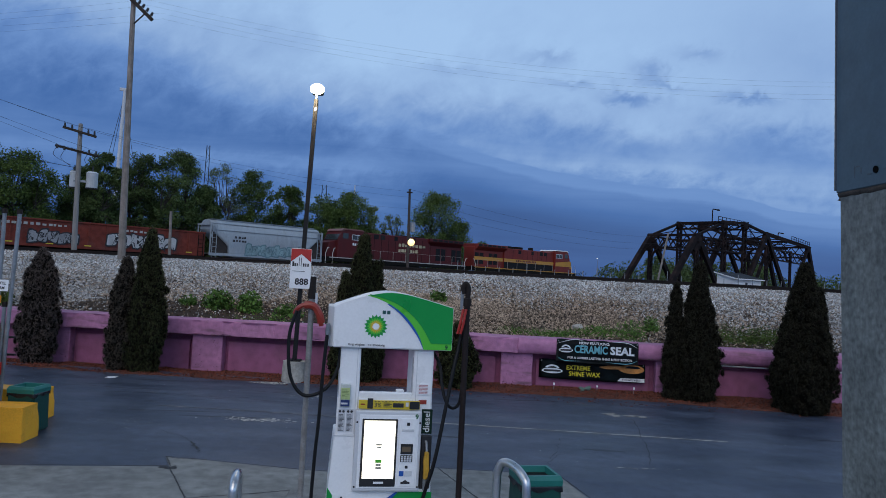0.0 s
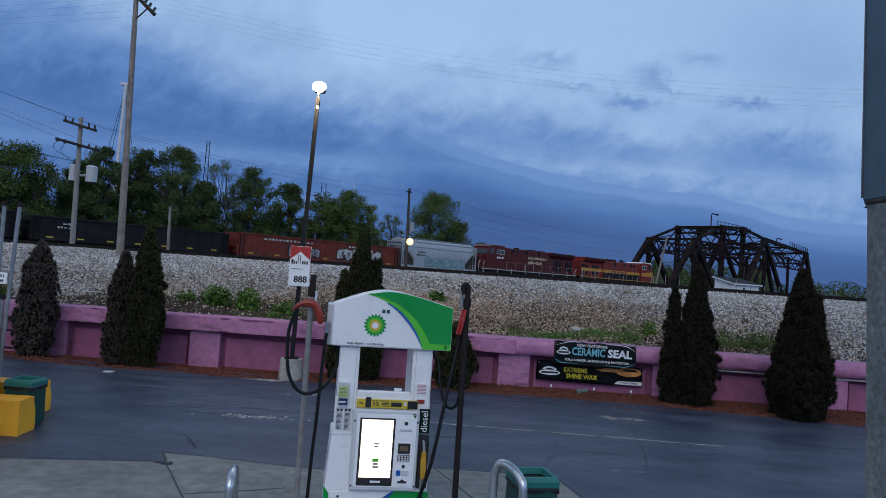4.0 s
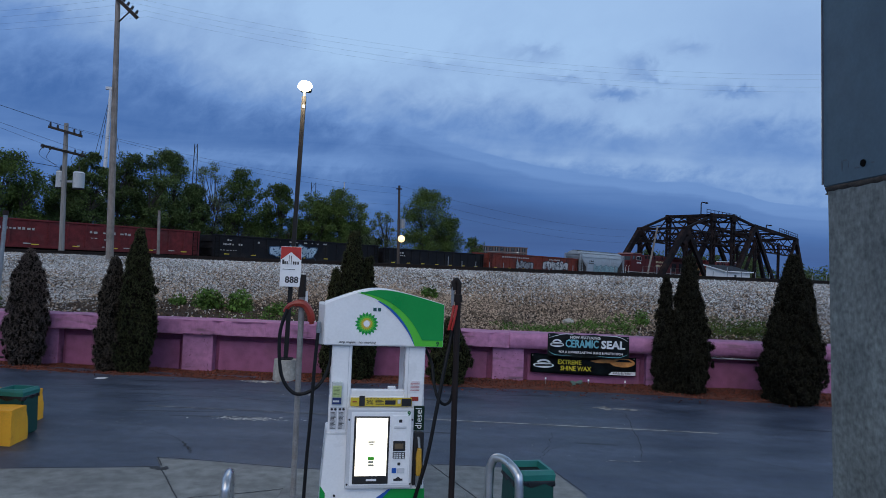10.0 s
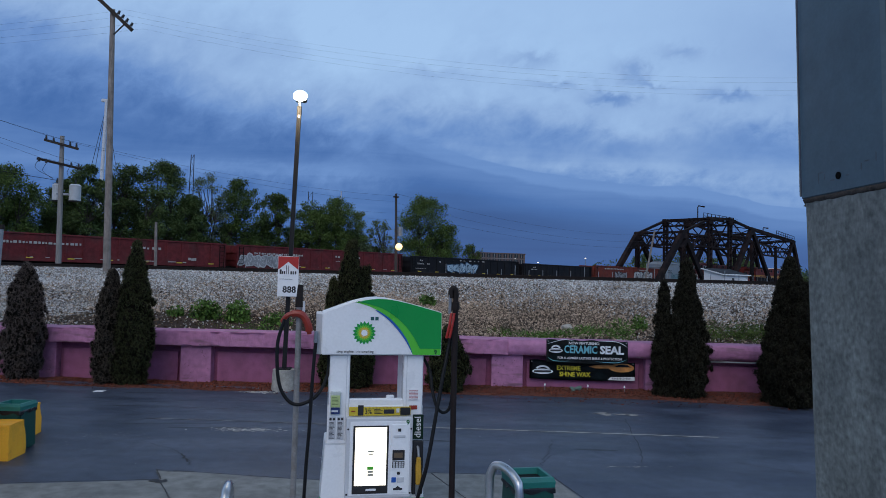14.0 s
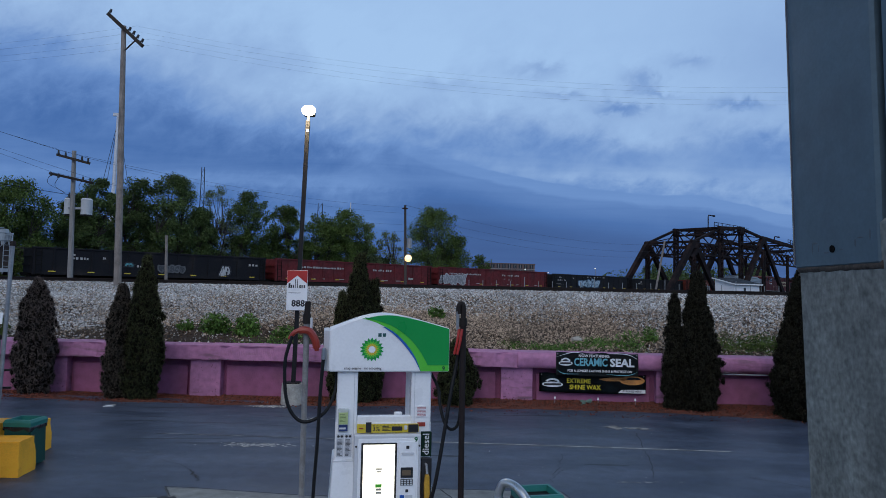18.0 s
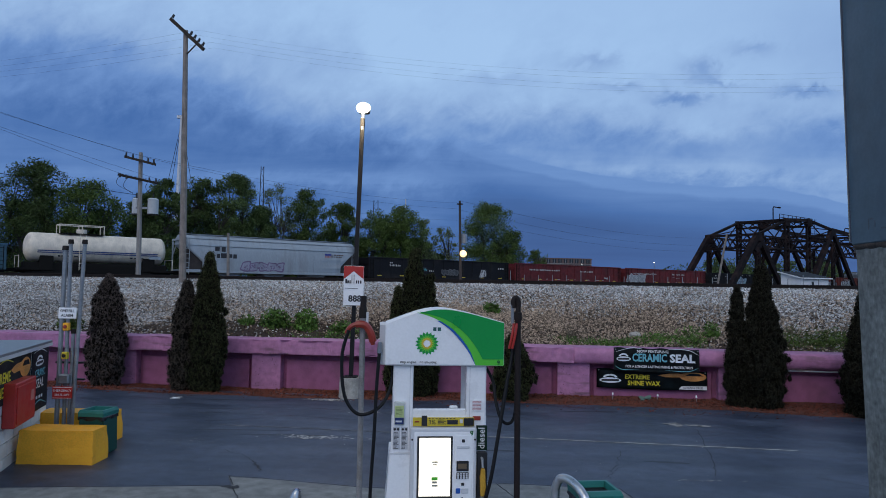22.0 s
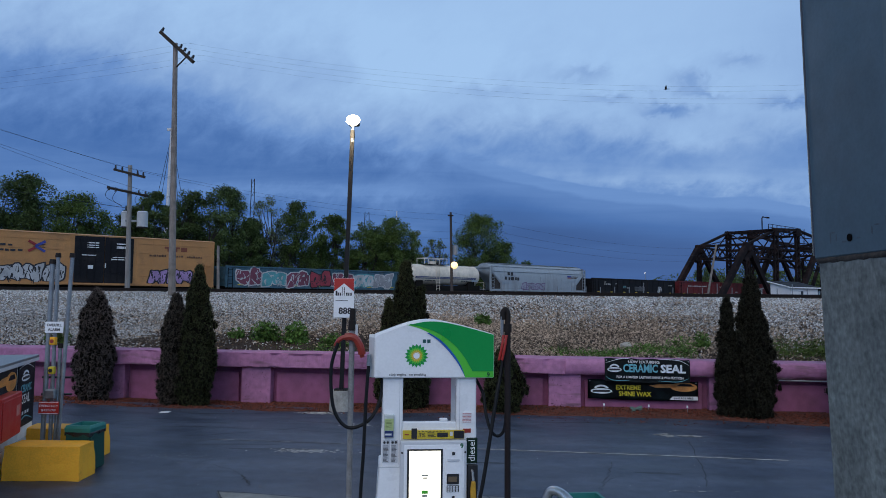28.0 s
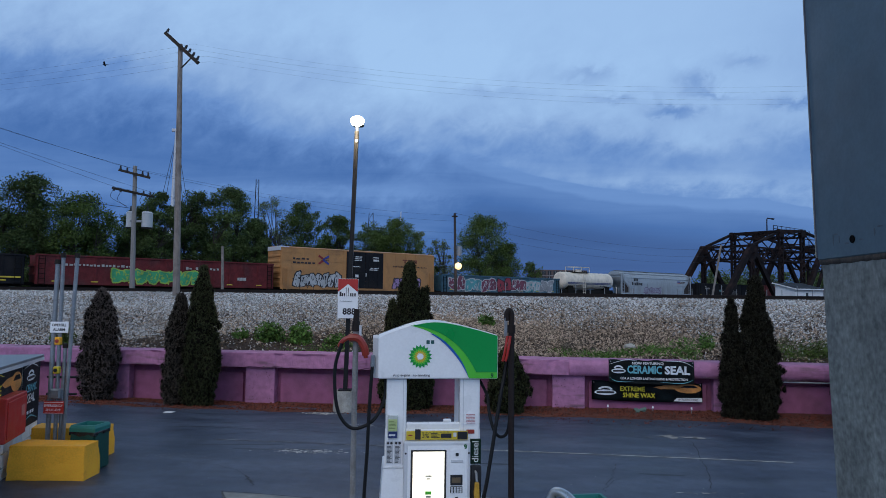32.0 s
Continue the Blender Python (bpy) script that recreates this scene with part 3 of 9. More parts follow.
def strip(name, pts, w, material, label, cat, z=0.004, jitter=0.0, straight=False):
    """A thin flat band along a line on the ground."""
    pts = curve_pts([(x, y, 0) for x, y in pts], 6) if not straight else [Vector((*a, 0)).lerp(Vector((*b, 0)), k / 14) for a, b in zip(pts, pts[1:]) for k in range(15)]
    bm = bmesh.new()
    last = None
    for i, p in enumerate(pts):
        d = (pts[min(i + 1, len(pts) - 1)] - pts[max(i - 1, 0)]).normalized()
        n = Vector((-d.y, d.x, 0))
        o = n * random.uniform(-jitter, jitter)
        ww = w * (1 + random.uniform(-0.5, 0.5) * (jitter > 0))
        a, b = bm.verts.new(p + o + n * ww / 2 + Vector((0, 0, z))), bm.verts.new(p + o - n * ww / 2 + Vector((0, 0, z)))
        if last:
            bm.faces.new((last[0], last[1], b, a))
        last = (a, b)
    return tagged(link_bm(name, bm, material), label, cat, kind="structure")


def build_markings():
    strip("parking_line", [(-4.1, 12.75), (-2.2, 12.52), (-0.4, 12.28)], 0.045, mat("faint_line_paint", (0.23, 0.23, 0.24), 0.8, tint=(0.085, 0.09, 0.10), tint_at=(0.40, 0.56), scale=5), "faint worn parking line on asphalt", "road marking")
    strip("parking_line", [(0.3, 12.2), (3.0, 11.87), (5.75, 11.5)], 0.06, PAINT_LINE, "worn white parking line on asphalt", "road marking")
    for pts, w in (([(4.67, 13.0), (4.39, 12.0), (4.20, 11.23), (4.01, 10.56), (3.78, 9.88)], 0.012), ([(2.25, 9.65), (2.38, 10.02), (2.58, 10.53), (2.80, 11.3)], 0.010), ([(2.38, 10.02), (2.62, 10.30)], 0.008), ([(5.2, 9.9), (5.9, 9.3), (6.6, 8.9)], 0.010), ([(-3.44, 10.9), (-3.03, 10.56), (-2.81, 10.28)], 0.008), ([(-2.81, 10.28), (-2.64, 9.95), (-2.53, 9.69)], 0.022), ([(-2.72, 10.05), (-2.55, 9.85)], 0.010),
                   ([(-6.5, 13.6), (-4.9, 13.9), (-3.0, 13.7), (-1.2, 13.3)], 0.012), ([(-7.0, 14.6), (-4.9, 14.3), (-3.3, 14.6), (-2.0, 14.4)], 0.012), ([(-6.2, 12.2), (-5.0, 12.9), (-4.0, 13.2), (-2.6, 13.9)], 0.010)):
        strip("crack", pts, w, CRACK, "dark crack in the asphalt", "crack", jitter=0.03)
    strip("pad_joint", [(-1.99, 2.0), (-1.99, 7.4), (-2.16, 7.78), (-2.26, 8.0), (-2.38, 8.27), (-2.48, 8.48), (-2.68, 8.92)], 0.012, CRACK, "dark crooked joint between concrete slabs", "joint", 0.016, 0.010, True)
    strip("pad_crack", [(-2.16, 7.78), (-1.57, 7.96), (-0.98, 8.19), (-0.64, 8.31)], 0.016, CRACK, "dark crack across the concrete pad", "crack", 0.016, 0.012, True)
    strip("pad_crack", [(-2.86, 9.37), (-2.68, 9.31), (-2.45, 9.30)], 0.010, CRACK, "fine crack at the pad's corner", "crack", 0.016, 0.006, True)
    strip("pad_edge", [(-12, 8.12), (-4.6, 8.78), (-2.72, 8.97)], 0.022, CRACK, "dark seam along the pad edge", "joint", 0.016, 0.008, True)
    strip("pad_edge", [(-2.68, 8.97), (-2.87, 9.40)], 0.018, CRACK, "dark seam along the pad edge", "joint", 0.016, 0.006, True)
    strip("pad_edge", [(-2.87, 9.40), (-2.39, 9.31), (-1.09, 9.0), (-0.6, 8.95), (-0.59, 9.31), (0.68, 9.28), (2.27, 9.13), (2.44, 8.1)], 0.018, CRACK, "dark seam along the pad edge", "joint", 0.016, 0.006, True)
    strip("pad_joint", [(1.15, 2.0), (1.15, 7.8), (0.69, 9.26)], 0.012, CRACK, "dark joint between concrete slabs", "joint", 0.016, 0.006, True)
    # broken corner where the slabs meet
    bm = bmesh.new()
    rng = random.Random(2)
    for k in range(9):
        x, y, r = -2.69 + rng.uniform(-0.09, 0.07), 8.92 + rng.uniform(-0.09, 0.05), rng.uniform(0.015, 0.045)
        bm.faces.new([bm.verts.new((x + r * 1.5 * math.cos(q) * rng.uniform(0.6, 1.2), y + r * math.sin(q) * rng.uniform(0.6, 1.2), 0.0165 + 0.0003 * k)) for q in np.linspace(0, 5.4, 7)])
    tagged(link_bm("broken_corner", bm, CRACK), "dark broken corner between the slabs", "crack", kind="stuff")
    # faint long scuffs, hairline cracks and specks of grit
    scuff = mat("tyre_scuff", (0.022, 0.027, 0.038), 0.6, var=0.4, scale=9, tint=(0.036, 0.044, 0.062), tint_at=(0.4, 0.6))
    rng = random.Random(8)
    for name, count, width, m, lab in (("tyre_scuffs", 14, 0.10, scuff, "faint dark tyre scuffs on the asphalt"), ("hairline_cracks", 7, 0.008, CRACK, "hairline cracks in the asphalt")):
        bm = bmesh.new()
        for _ in range(count):
            x, y = rng.uniform(-8.5, 9), rng.uniform(10, 15.6)
            a = rng.gauss(-0.08, 0.25) if name == "tyre_scuffs" else rng.uniform(0, 3.14)
            last, w = None, width * rng.uniform(0.4, 1.3)
            n, lift = rng.randint(3, 6), rng.uniform(0.001, 0.0035)
            for k in range(n):
                ww = w * math.sin(math.pi * (k + 0.4) / n) * rng.uniform(0.6, 1.2)
                d = Vector((-math.sin(a), math.cos(a), 0)) * ww / 2
                v = (bm.verts.new((x + d.x, y + d.y, lift)), bm.verts.new((x - d.x, y - d.y, lift)))
                if last:
                    bm.faces.new((last[0], last[1], v[1], v[0]))
                last = v
                a += rng.gauss(0, 0.12 if name == "tyre_scuffs" else 0.4)
                x, y = x + math.cos(a) * 0.22 * (1 if name == "hairline_cracks" else 1.6), y + math.sin(a) * 0.16
        tagged(link_bm(name, bm, m), lab, "stain", kind="stuff")
    gr = np.random.default_rng(21)
    p = np.stack([gr.uniform(-8, 9, 160), gr.uniform(9.5, 15.6, 160), np.full(160, 0.004)], 1)
    tagged(new("grit", scatter("grit", STONE_V, STONE_F, p, gr.uniform(0.006, 0.015, 160), STONE, gr)), "pale specks of grit on the asphalt", "grit", kind="stuff")
    # stains of old paint and lime
    for cx, cy, n, w, h in ((-2.25, 11.85, 40, 0.62, 0.16), (-1.55, 14.2, 16, 0.4, 0.2), (-2.62, 15.62, 60, 0.42, 0.12), (3.62, 9.63, 8, 0.55, 0.05), (-4.2, 11.3, 16, 0.8, 0.6)):
        bm = bmesh.new()
        for _ in range(n * 4):
            x, y, r = cx + random.gauss(0, w / 2), cy + random.gauss(0, h / 2), 0.004 + 0.015 * random.random() ** 2 * (0.5 if h > 0.4 else 1)
            a0, lift = random.random() * 6, random.uniform(0.0037, 0.008)
            vs = [bm.verts.new((x + 2.2 * r * math.cos(a0 + k) * random.uniform(0.6, 1.2), y + r * math.sin(a0 + k) * random.uniform(0.6, 1.2), lift)) for k in np.linspace(0, 5.4, 7)]
            bm.faces.new(vs)
        tagged(link_bm("paint_splash", bm, mat("white_lime_spill", (0.62, 0.61, 0.58), 0.9, var=0.2, scale=14) if cy > 11.5 else PAINT_LINE), "pale splashes of old paint on asphalt", "stain", kind="stuff")


def build_arrow():
    """A worn painted arrow: a broken head and a ragged shaft."""
    tan = mat("worn_arrow_paint", (0.27, 0.26, 0.25), 0.85, tint=(0.09, 0.09, 0.09), tint_at=(0.5, 0.62), scale=9)
    arrow = empty("painted_arrow", pose(4.62, 13.45, 0, 0, 0, -6), "worn pale painted arrow on the asphalt", "road marking", kind="structure")
    for name, pts in (("head", [(-0.46, 0.06), (-0.30, 0.16), (-0.16, 0.24), (-0.12, 0.10), (-0.07, 0.02), (-0.10, -0.12), (-0.22, -0.20), (-0.25, -0.08), (-0.36, 0.0)]),
                      ("shaft", [(-0.03, 0.08), (0.08, 0.05), (0.20, 0.10), (0.34, 0.07), (0.44, 0.02), (0.43, -0.09), (0.28, -0.10), (0.14, -0.05), (0.02, -0.08)])):
        bm = bmesh.new()
        bm.faces.new([bm.verts.new((x + random.uniform(-0.012, 0.012), y, 0.0045)) for x, y in pts][::-1])
        bmesh.ops.recalc_face_normals(bm, faces=bm.faces[:])
        if bm.faces[:][0].normal.z < 0:
            bmesh.ops.reverse_faces(bm, faces=bm.faces[:])
        part(name, bm, tan, arrow)


def build_litter():
    bm = bmesh.new()
    prism(bm, [(-0.11, 0.05), (0.12, 0.06), (0.11, 0.03), (-0.05, -0.04), (0.10, -0.05), (0.09, -0.08), (-0.13, -0.07), (-0.12, -0.045), (0.02, 0.025), (-0.11, 0.02)], 0.0, 0.006, "z")
    ob = link_bm("paper_scrap", bm, WHITE)
    ob.matrix_basis = pose(-5.97, 15.55, 0.004, 0, 0, 12)
    ob.scale = (0.95, 1.5, 1)
    tagged(ob, "white folded paper scrap on the asphalt", "litter")
    bm = bmesh.new()
    for k in range(6):
        r = random.Random(k)
        x, y = r.uniform(-0.10, 0.10), r.uniform(-0.07, 0.07)
        prism(bm, [(x + 0.055 * math.cos(q) * r.uniform(0.6, 1.3), y + 0.035 * math.sin(q) * r.uniform(0.6, 1.3)) for q in (0, 1.2, 2.4, 3.6, 4.8)], 0.004 * k, 0.004 * k + 0.012, "z")
    ob = link_bm("crumpled_wrapper", bm, mat("dull_green_wrapper", (0.10, 0.16, 0.13), 0.6, var=0.3, scale=20))
    ob.matrix_basis = pose(4.55, 16.02, 0.055, 55)
    ob.scale = (1.2, 1.2, 1.6)
    tagged(ob, "crumpled green wrapper at the mulch edge", "litter")


CHIPPED = mat("chipped_coping_concrete", (0.21, 0.16, 0.17), 0.9, spec=0.2, var=0.3, scale=30)
# Spalled pits: dark colour holds the shade of their hollows.
PIT = mat("spalled_pit_shade", (0.085, 0.040, 0.070), 0.95, spec=0.1, scale=40)


def build_wall():
    wall = empty("wall_north", WALL_M, "low pink-painted concrete retaining wall with pilasters", "wall", kind="structure")
    part("panel", B(-40, 40, 0.24, 0.6, -0.2, 0.84), PINK_DEEP, wall, "recessed magenta panel, darkened for shade under the coping")
    rights = [-19.24, -15.48, -11.72, -7.96, -4.13, -0.37, 3.40, 7.05, 10.80, 14.55]
    for k, r in enumerate(rights):
        pil = part("pilaster", B(r - 0.75, r, 0.0, 0.245, -0.25, 0.82, 0.012), PINK, wall)
        # spalled pits, thickest along the foot and at the corners; dark bumps paint their inner shade
        rng = np.random.default_rng(36 + k)
        n = 70 if k == 6 else 26
        px = r - 0.375 + 0.365 * np.sign(rng.uniform(-1, 1, n)) * rng.uniform(0, 1, n) ** 0.6
        pz = np.where(rng.uniform(0, 1, n) < 0.55, rng.uniform(0.03, 0.14, n), rng.uniform(0.14, 0.78, n))
        me = scatter("spalled_pits", OCTA_V, OCTA_F, np.stack([px, np.full(n, 0.0), pz], 1), rng.uniform(0.5, 1.0, n), PIT, rng, spin="z", squash=rng.uniform(0.018, 0.050, (n, 1, 3)) * np.array([1.0, 0.4, 0.7]))
        pits = new("spalled_pits", me)
        pits.parent = pil
        tagged(pits, kind="stuff")
    for k, (r0, r1) in enumerate(zip(rights, rights[1:])):
        a, step = r0 - 0.375, r1 - r0
        # worn cast coping: a rounded section whose edges wander and are chipped; the newer length at the end is rounder
        z0, z1 = 0.825 + 0.004 * (k % 3), 1.19 - 0.006 * (k % 2)
        ring = [(-0.128, z0 + 0.004), (-0.13, z0 + 0.03), (-0.13, z1 - 0.035), (-0.124, z1 - 0.010), (-0.105, z1), (0.60, z1), (0.62, z1 - 0.03), (0.62, z0), (-0.10, z0)]
        if k >= 6:
            ring = [(-0.10, z0 + 0.01), (-0.15, z0 + 0.09), (-0.155, z1 - 0.13), (-0.12, z1 - 0.04), (-0.04, z1), (0.60, z1), (0.62, z1 - 0.03), (0.62, z0), (-0.06, z0)]
        bm = bmesh.new()
        rows = []
        for i in range(91):
            x = a + 0.001 + (step - 0.002) * i / 90
            row = []
            for j, (yy, zz) in enumerate(ring):
                chip = max(0.0, noise.noise(Vector((x * 3.1, j * 0.7, 4.2))) - 0.22) * (0.11 if j in (2, 3, 4) else 0.09 if j in (0, 1, 8) else 0)
                chip += max(0.0, noise.noise(Vector((x * 11.0, j * 1.3, 9.1))) - 0.30) * (0.05 if j in (0, 1, 3, 4, 8) else 0)
                wob = 0.010 * noise.noise(Vector((x * 1.7, zz * 3, 1.5)))
                row.append(bm.verts.new((x, yy + wob + chip, zz + 0.012 * noise.noise(Vector((x * 1.3, yy * 2, 7.7))) - chip * (0.6 if j in (2, 3, 4) else -0.5))))
            rows.append(row)
        for p, q in zip(rows, rows[1:]):
            for j in range(len(ring)):
                bm.faces.new((p[j], p[(j + 1) % len(ring)], q[(j + 1) % len(ring)], q[j]))
        bm.faces.new(rows[0][::-1])
        bm.faces.new(rows[-1])
        part("coping", bm, PINK, wall, "", k >= 6)
        # broken grey underside along the lower edge of the coping
        rng = np.random.default_rng(60 + k)
        n = 46
        px = rng.uniform(a + 0.05, a + step - 0.05, n)
        me = scatter("spalled_edge", OCTA_V, OCTA_F, np.stack([px, np.full(n, -0.125), z0 + rng.uniform(0.0, 0.035, n)], 1), rng.uniform(0.6, 1.2, n), CHIPPED, rng, spin="z", squash=rng.uniform(0.02, 0.07, (n, 1, 3)) * np.array([1.6, 0.3, 0.45]))
        ob = new("spalled_edge", me)
        ob.parent = wall
        tagged(ob, kind="stuff")
        # raised slab between the pilasters
        part("slab_panel", B(r0 + 0.10, r1 - 0.87, 0.15, 0.245, -0.25, 0.66 + 0.015 * (k % 3), 0.012), PINK_PANEL, wall, "raised magenta slab")
    # conduit that runs along the wall under the coping
    part("conduit", C((7.0, -0.02, 0.79), (13.5, -0.02, 0.79), 0.018), WHITE_GREY, wall)


def bank_height(X, Y):
    """Ballast slope behind the wall, in the wall's space."""
    p = np.interp(Y, [0.3, 0.9, 2.2, 4.2, 6.3, 7.4, 11.5, 13.5, 40, 3000], [1.05, 1.16, 1.42, 1.98, 2.50, 2.63, 2.63, 2.25, 2.2, 2.2])
    lump = 0.05 * np.sin(X * 0.9 + Y * 0.7) + 0.04 * np.sin(X * 0.37 - Y * 1.9 + 1) + 0.03 * np.sin(X * 2.3 + 2)
    hump = 0.10 * np.exp(-((X + 1.5) / 2.4) ** 2 - ((Y - 3.2) / 1.2) ** 2) - 0.10 * np.exp(-((X - 3.0) / 1.6) ** 2 - ((Y - 3.4) / 1.6) ** 2)
    edge = np.clip((7.2 - Y) / 2, 0, 1) * np.clip((Y - 0.3) / 0.6, 0, 1)
    return p + (lump + hump) * edge


def bank_z(x, y):
    return float(bank_height(np.array([x]), np.array([y]))[0])


def build_bank():
    tagged(grid_sheet("embankment", -60, 60, 240, 0.3, 13.5, 66, bank_height, BALLAST_SOIL, WALL_M), "grey crushed-stone railway embankment slope", "embankment", kind="structure")
    tagged(grid_sheet("railway_ground", -2500, 2500, 40, 13.4, 3000, 40, lambda X, Y: 2.2 + 0 * X, BALLAST_SOIL, WALL_M), "flat gravel ground beyond the tracks", "ground", kind="structure")
    rng = np.random.default_rng(3)
    n = 180000
    x = rng.uniform(-20.5, 15.5, n)
    y = 0.45 + 7.2 * rng.uniform(0, 1, n) ** 0.85
    keep = ~((y < 2.6) & (rng.uniform(0, 1, n) < 0.5 * np.clip((2.6 - y) / 1.5, 0, 1)))
    x, y = x[keep], y[keep]
    # bare soil shows in patches at the foot of the slope
    bare = 1.9 * np.exp(-((x + 3.7) / 2.3) ** 2 - ((y - 1.5) / 1.0) ** 2) + 1.2 * np.exp(-((x + 0.6) / 1.8) ** 2 - ((y - 1.3) / 0.6) ** 2) + 1.3 * np.exp(-((x - 8.6) / 1.5) ** 2 - ((y - 1.6) / 0.9) ** 2) + 1.4 * np.exp(-((x + 7.2) / 2.0) ** 2 - ((y - 1.5) / 0.9) ** 2)
    keep = rng.uniform(0, 1, len(x)) > 0.86 * np.clip(bare * (0.75 + 0.35 * np.sin(x * 5.1 + y * 3) * np.sin(y * 6.3 - x)), 0, 1)
    x, y = x[keep], y[keep]
    z = bank_height(x, y) + rng.uniform(-0.01, 0.025, len(x))
    # weathered brown stones, which also paint the lamp's warm glow, lie thickest in the middle of the slope, fresh grey
    # ones along the crest
    p = 1.25 * np.exp(-((x - 2.0) / 6.5) ** 2 - ((y - 2.2) / 2.3) ** 2) + 0.20 + 0.12 * np.sin(x * 1.1 + y) * np.sin(y * 1.7 - x * 0.4)
    brown = rng.uniform(0, 1, len(x)) < p
    fresh = ~brown & (rng.uniform(0, 1, len(x)) < 0.75 * np.clip((y - 3.2) / 2.2, 0, 1))
    for pick, m, lab in ((fresh, STONE_FRESH, "pale fresh crushed stones along the crest of the ballast"), (~brown & ~fresh, STONE, "loose grey crushed stones of the railway ballast"), (brown, STONE_BROWN, "weathered brown stones among the railway ballast, warmed for the lamp's glow")):
        where = np.stack([x, y, z], 1)[pick]
        ob = new("ballast", scatter("ballast", STONE_V, STONE_F, where, 0.036 + 0.050 * rng.uniform(0, 1, len(where)) ** 2.0, m, rng))
        ob.matrix_basis = WALL_M
        tagged(ob, lab, "ballast", kind="stuff")
    # dead leaves and bark bits gather at the foot of the slope
    n = 16000
    x, y = rng.uniform(-14, 13, n), 0.35 + 2.2 * rng.uniform(0, 1, n) ** 1.3
    keep = rng.uniform(0, 1, n) < 0.35 + 0.65 * np.clip(np.sin(x * 1.3 + 1) * np.sin(x * 0.47 + y * 1.1), 0, 1)
    x, y = x[keep], y[keep]
    ob = new("leaf_litter", scatter("leaf_litter", LEAF_V, LEAF_F, np.stack([x, y, bank_height(x, y) + rng.uniform(0.0, 0.03, len(x))], 1), rng.uniform(0.03, 0.085, len(x)), leaf_mat("dead_leaf", (0.105, 0.070, 0.045), 0.6, 0.9), rng))
    ob.matrix_basis = WALL_M
    tagged(ob, "dry brown leaf litter at the foot of the ballast", "leaf litter", kind="stuff")
    # mulch bed at the wall's foot
    def mh(X, Y):
        rim = np.interp(X, [-12, -9, -7, -4, -2, 1, 3, 5, 7, 9, 12], [-1.3, -1.4, -1.6, -1.62, -1.5, -1.05, -1.12, -0.98, -1.18, -1.5, -1.7]) + 0.05 * np.sin(X * 2.3) + 0.03 * np.sin(X * 5.9 + 1)
        foot = np.interp(X, [-9, -4.5, 0, 3, 8], [-0.06, -0.05, 0.0, 0.06, 0.07])
        t = np.clip((Y - rim) / 0.28, 0, 1)
        return -0.035 + 0.060 * t * t * (3 - 2 * t) + (foot - 0.025) * np.clip((Y - rim) / -rim, 0, 1) * t + 0.010 * np.sin(X * 3.1 + Y * 5) * t
    tagged(grid_sheet("mulch_bed", -26, 20, 260, -1.85, 0.26, 24, mh, MULCH, WALL_M), "bed of red-dyed bark mulch along the wall", "mulch bed", kind="structure")
    n = 24000
    x, y = rng.uniform(-16, 14, n), rng.uniform(-1.75, 0.05, n)
    z = mh(x, y) + rng.uniform(0, 0.015, n)
    keep = (z > 0.0) | (y > -0.8) | (rng.uniform(0, 1, n) < 0.06)
    x, y, z = x[keep], y[keep], np.where(y < -0.8, np.maximum(z, 0.006), z)[keep]
    n = len(x)
    chip = np.array([(-0.5, -0.15, -0.08), (0.5, -0.15, -0.08), (0.5, 0.15, -0.08), (-0.5, 0.15, -0.08), (-0.45, -0.1, 0.08), (0.45, -0.1, 0.08), (0.45, 0.1, 0.08), (-0.45, 0.1, 0.08)])
    cf = np.array([(0, 3, 2, 1), (4, 5, 6, 7), (0, 1, 5, 4), (1, 2, 6, 5), (2, 3, 7, 6), (3, 0, 4, 7)])
    ob = new("mulch_chips", scatter("mulch_chips", chip, cf, np.stack([x, y, z], 1), rng.uniform(0.022, 0.06, n), CHIP, rng))
    ob.matrix_basis = WALL_M
    tagged(ob, "scattered red bark mulch chips", "mulch", kind="stuff")


def build_near_track():
    track = empty("near_railway_track", WALL_M @ pose(0, 9.0, 2.565), "rusty railway track on the crest of the ballast", "railway track", kind="structure")
    for y in (-0.75, 0.75):
        bm = bmesh.new()
        prism(bm, [(y - 0.075, 0.06), (y + 0.075, 0.06), (y + 0.075, 0.075), (y + 0.012, 0.10), (y + 0.012, 0.19), (y + 0.036, 0.20), (y + 0.036, 0.235), (y - 0.036, 0.235), (y - 0.036, 0.20), (y - 0.012, 0.19), (y - 0.012, 0.10), (y - 0.075, 0.075)], -90, 90, "x")
        part("rail", bm, RAIL, track)
    tie = None
    for k in range(-48, 49):
        if tie is None:
            tie = part("tie", B(-0.115, 0.115, -1.3, 1.3, -0.10, 0.06, 0.01), TIE, track)
            tie.location.x = k * 0.56
        else:
            o = tie.copy()
            o.location.x = k * 0.56 + random.uniform(-0.03, 0.03)
            scene.collection.objects.link(o)


build_ground()
build_markings()
build_arrow()
build_litter()
build_wall()
build_bank()
build_near_track()

# ---- the train ----
TRACK_RZ = 90 - 51.438
TRACK_M = pose(-41.06, 51.51, 2.415, 0, 0, TRACK_RZ)


def build_far_track():
    track = empty("far_railway_track", TRACK_M, "railway track that the freight train runs on", "railway track", kind="structure")
    for y in (-0.75, 0.75):
        part("rail", B(-260, 420, y - 0.036, y + 0.036, -0.18, 0.0), RAIL, track)
    part("tie_bed", B(-260, 420, -1.4, 1.4, -0.26, -0.18), TIE, track, "dark bed of ties and ballast")


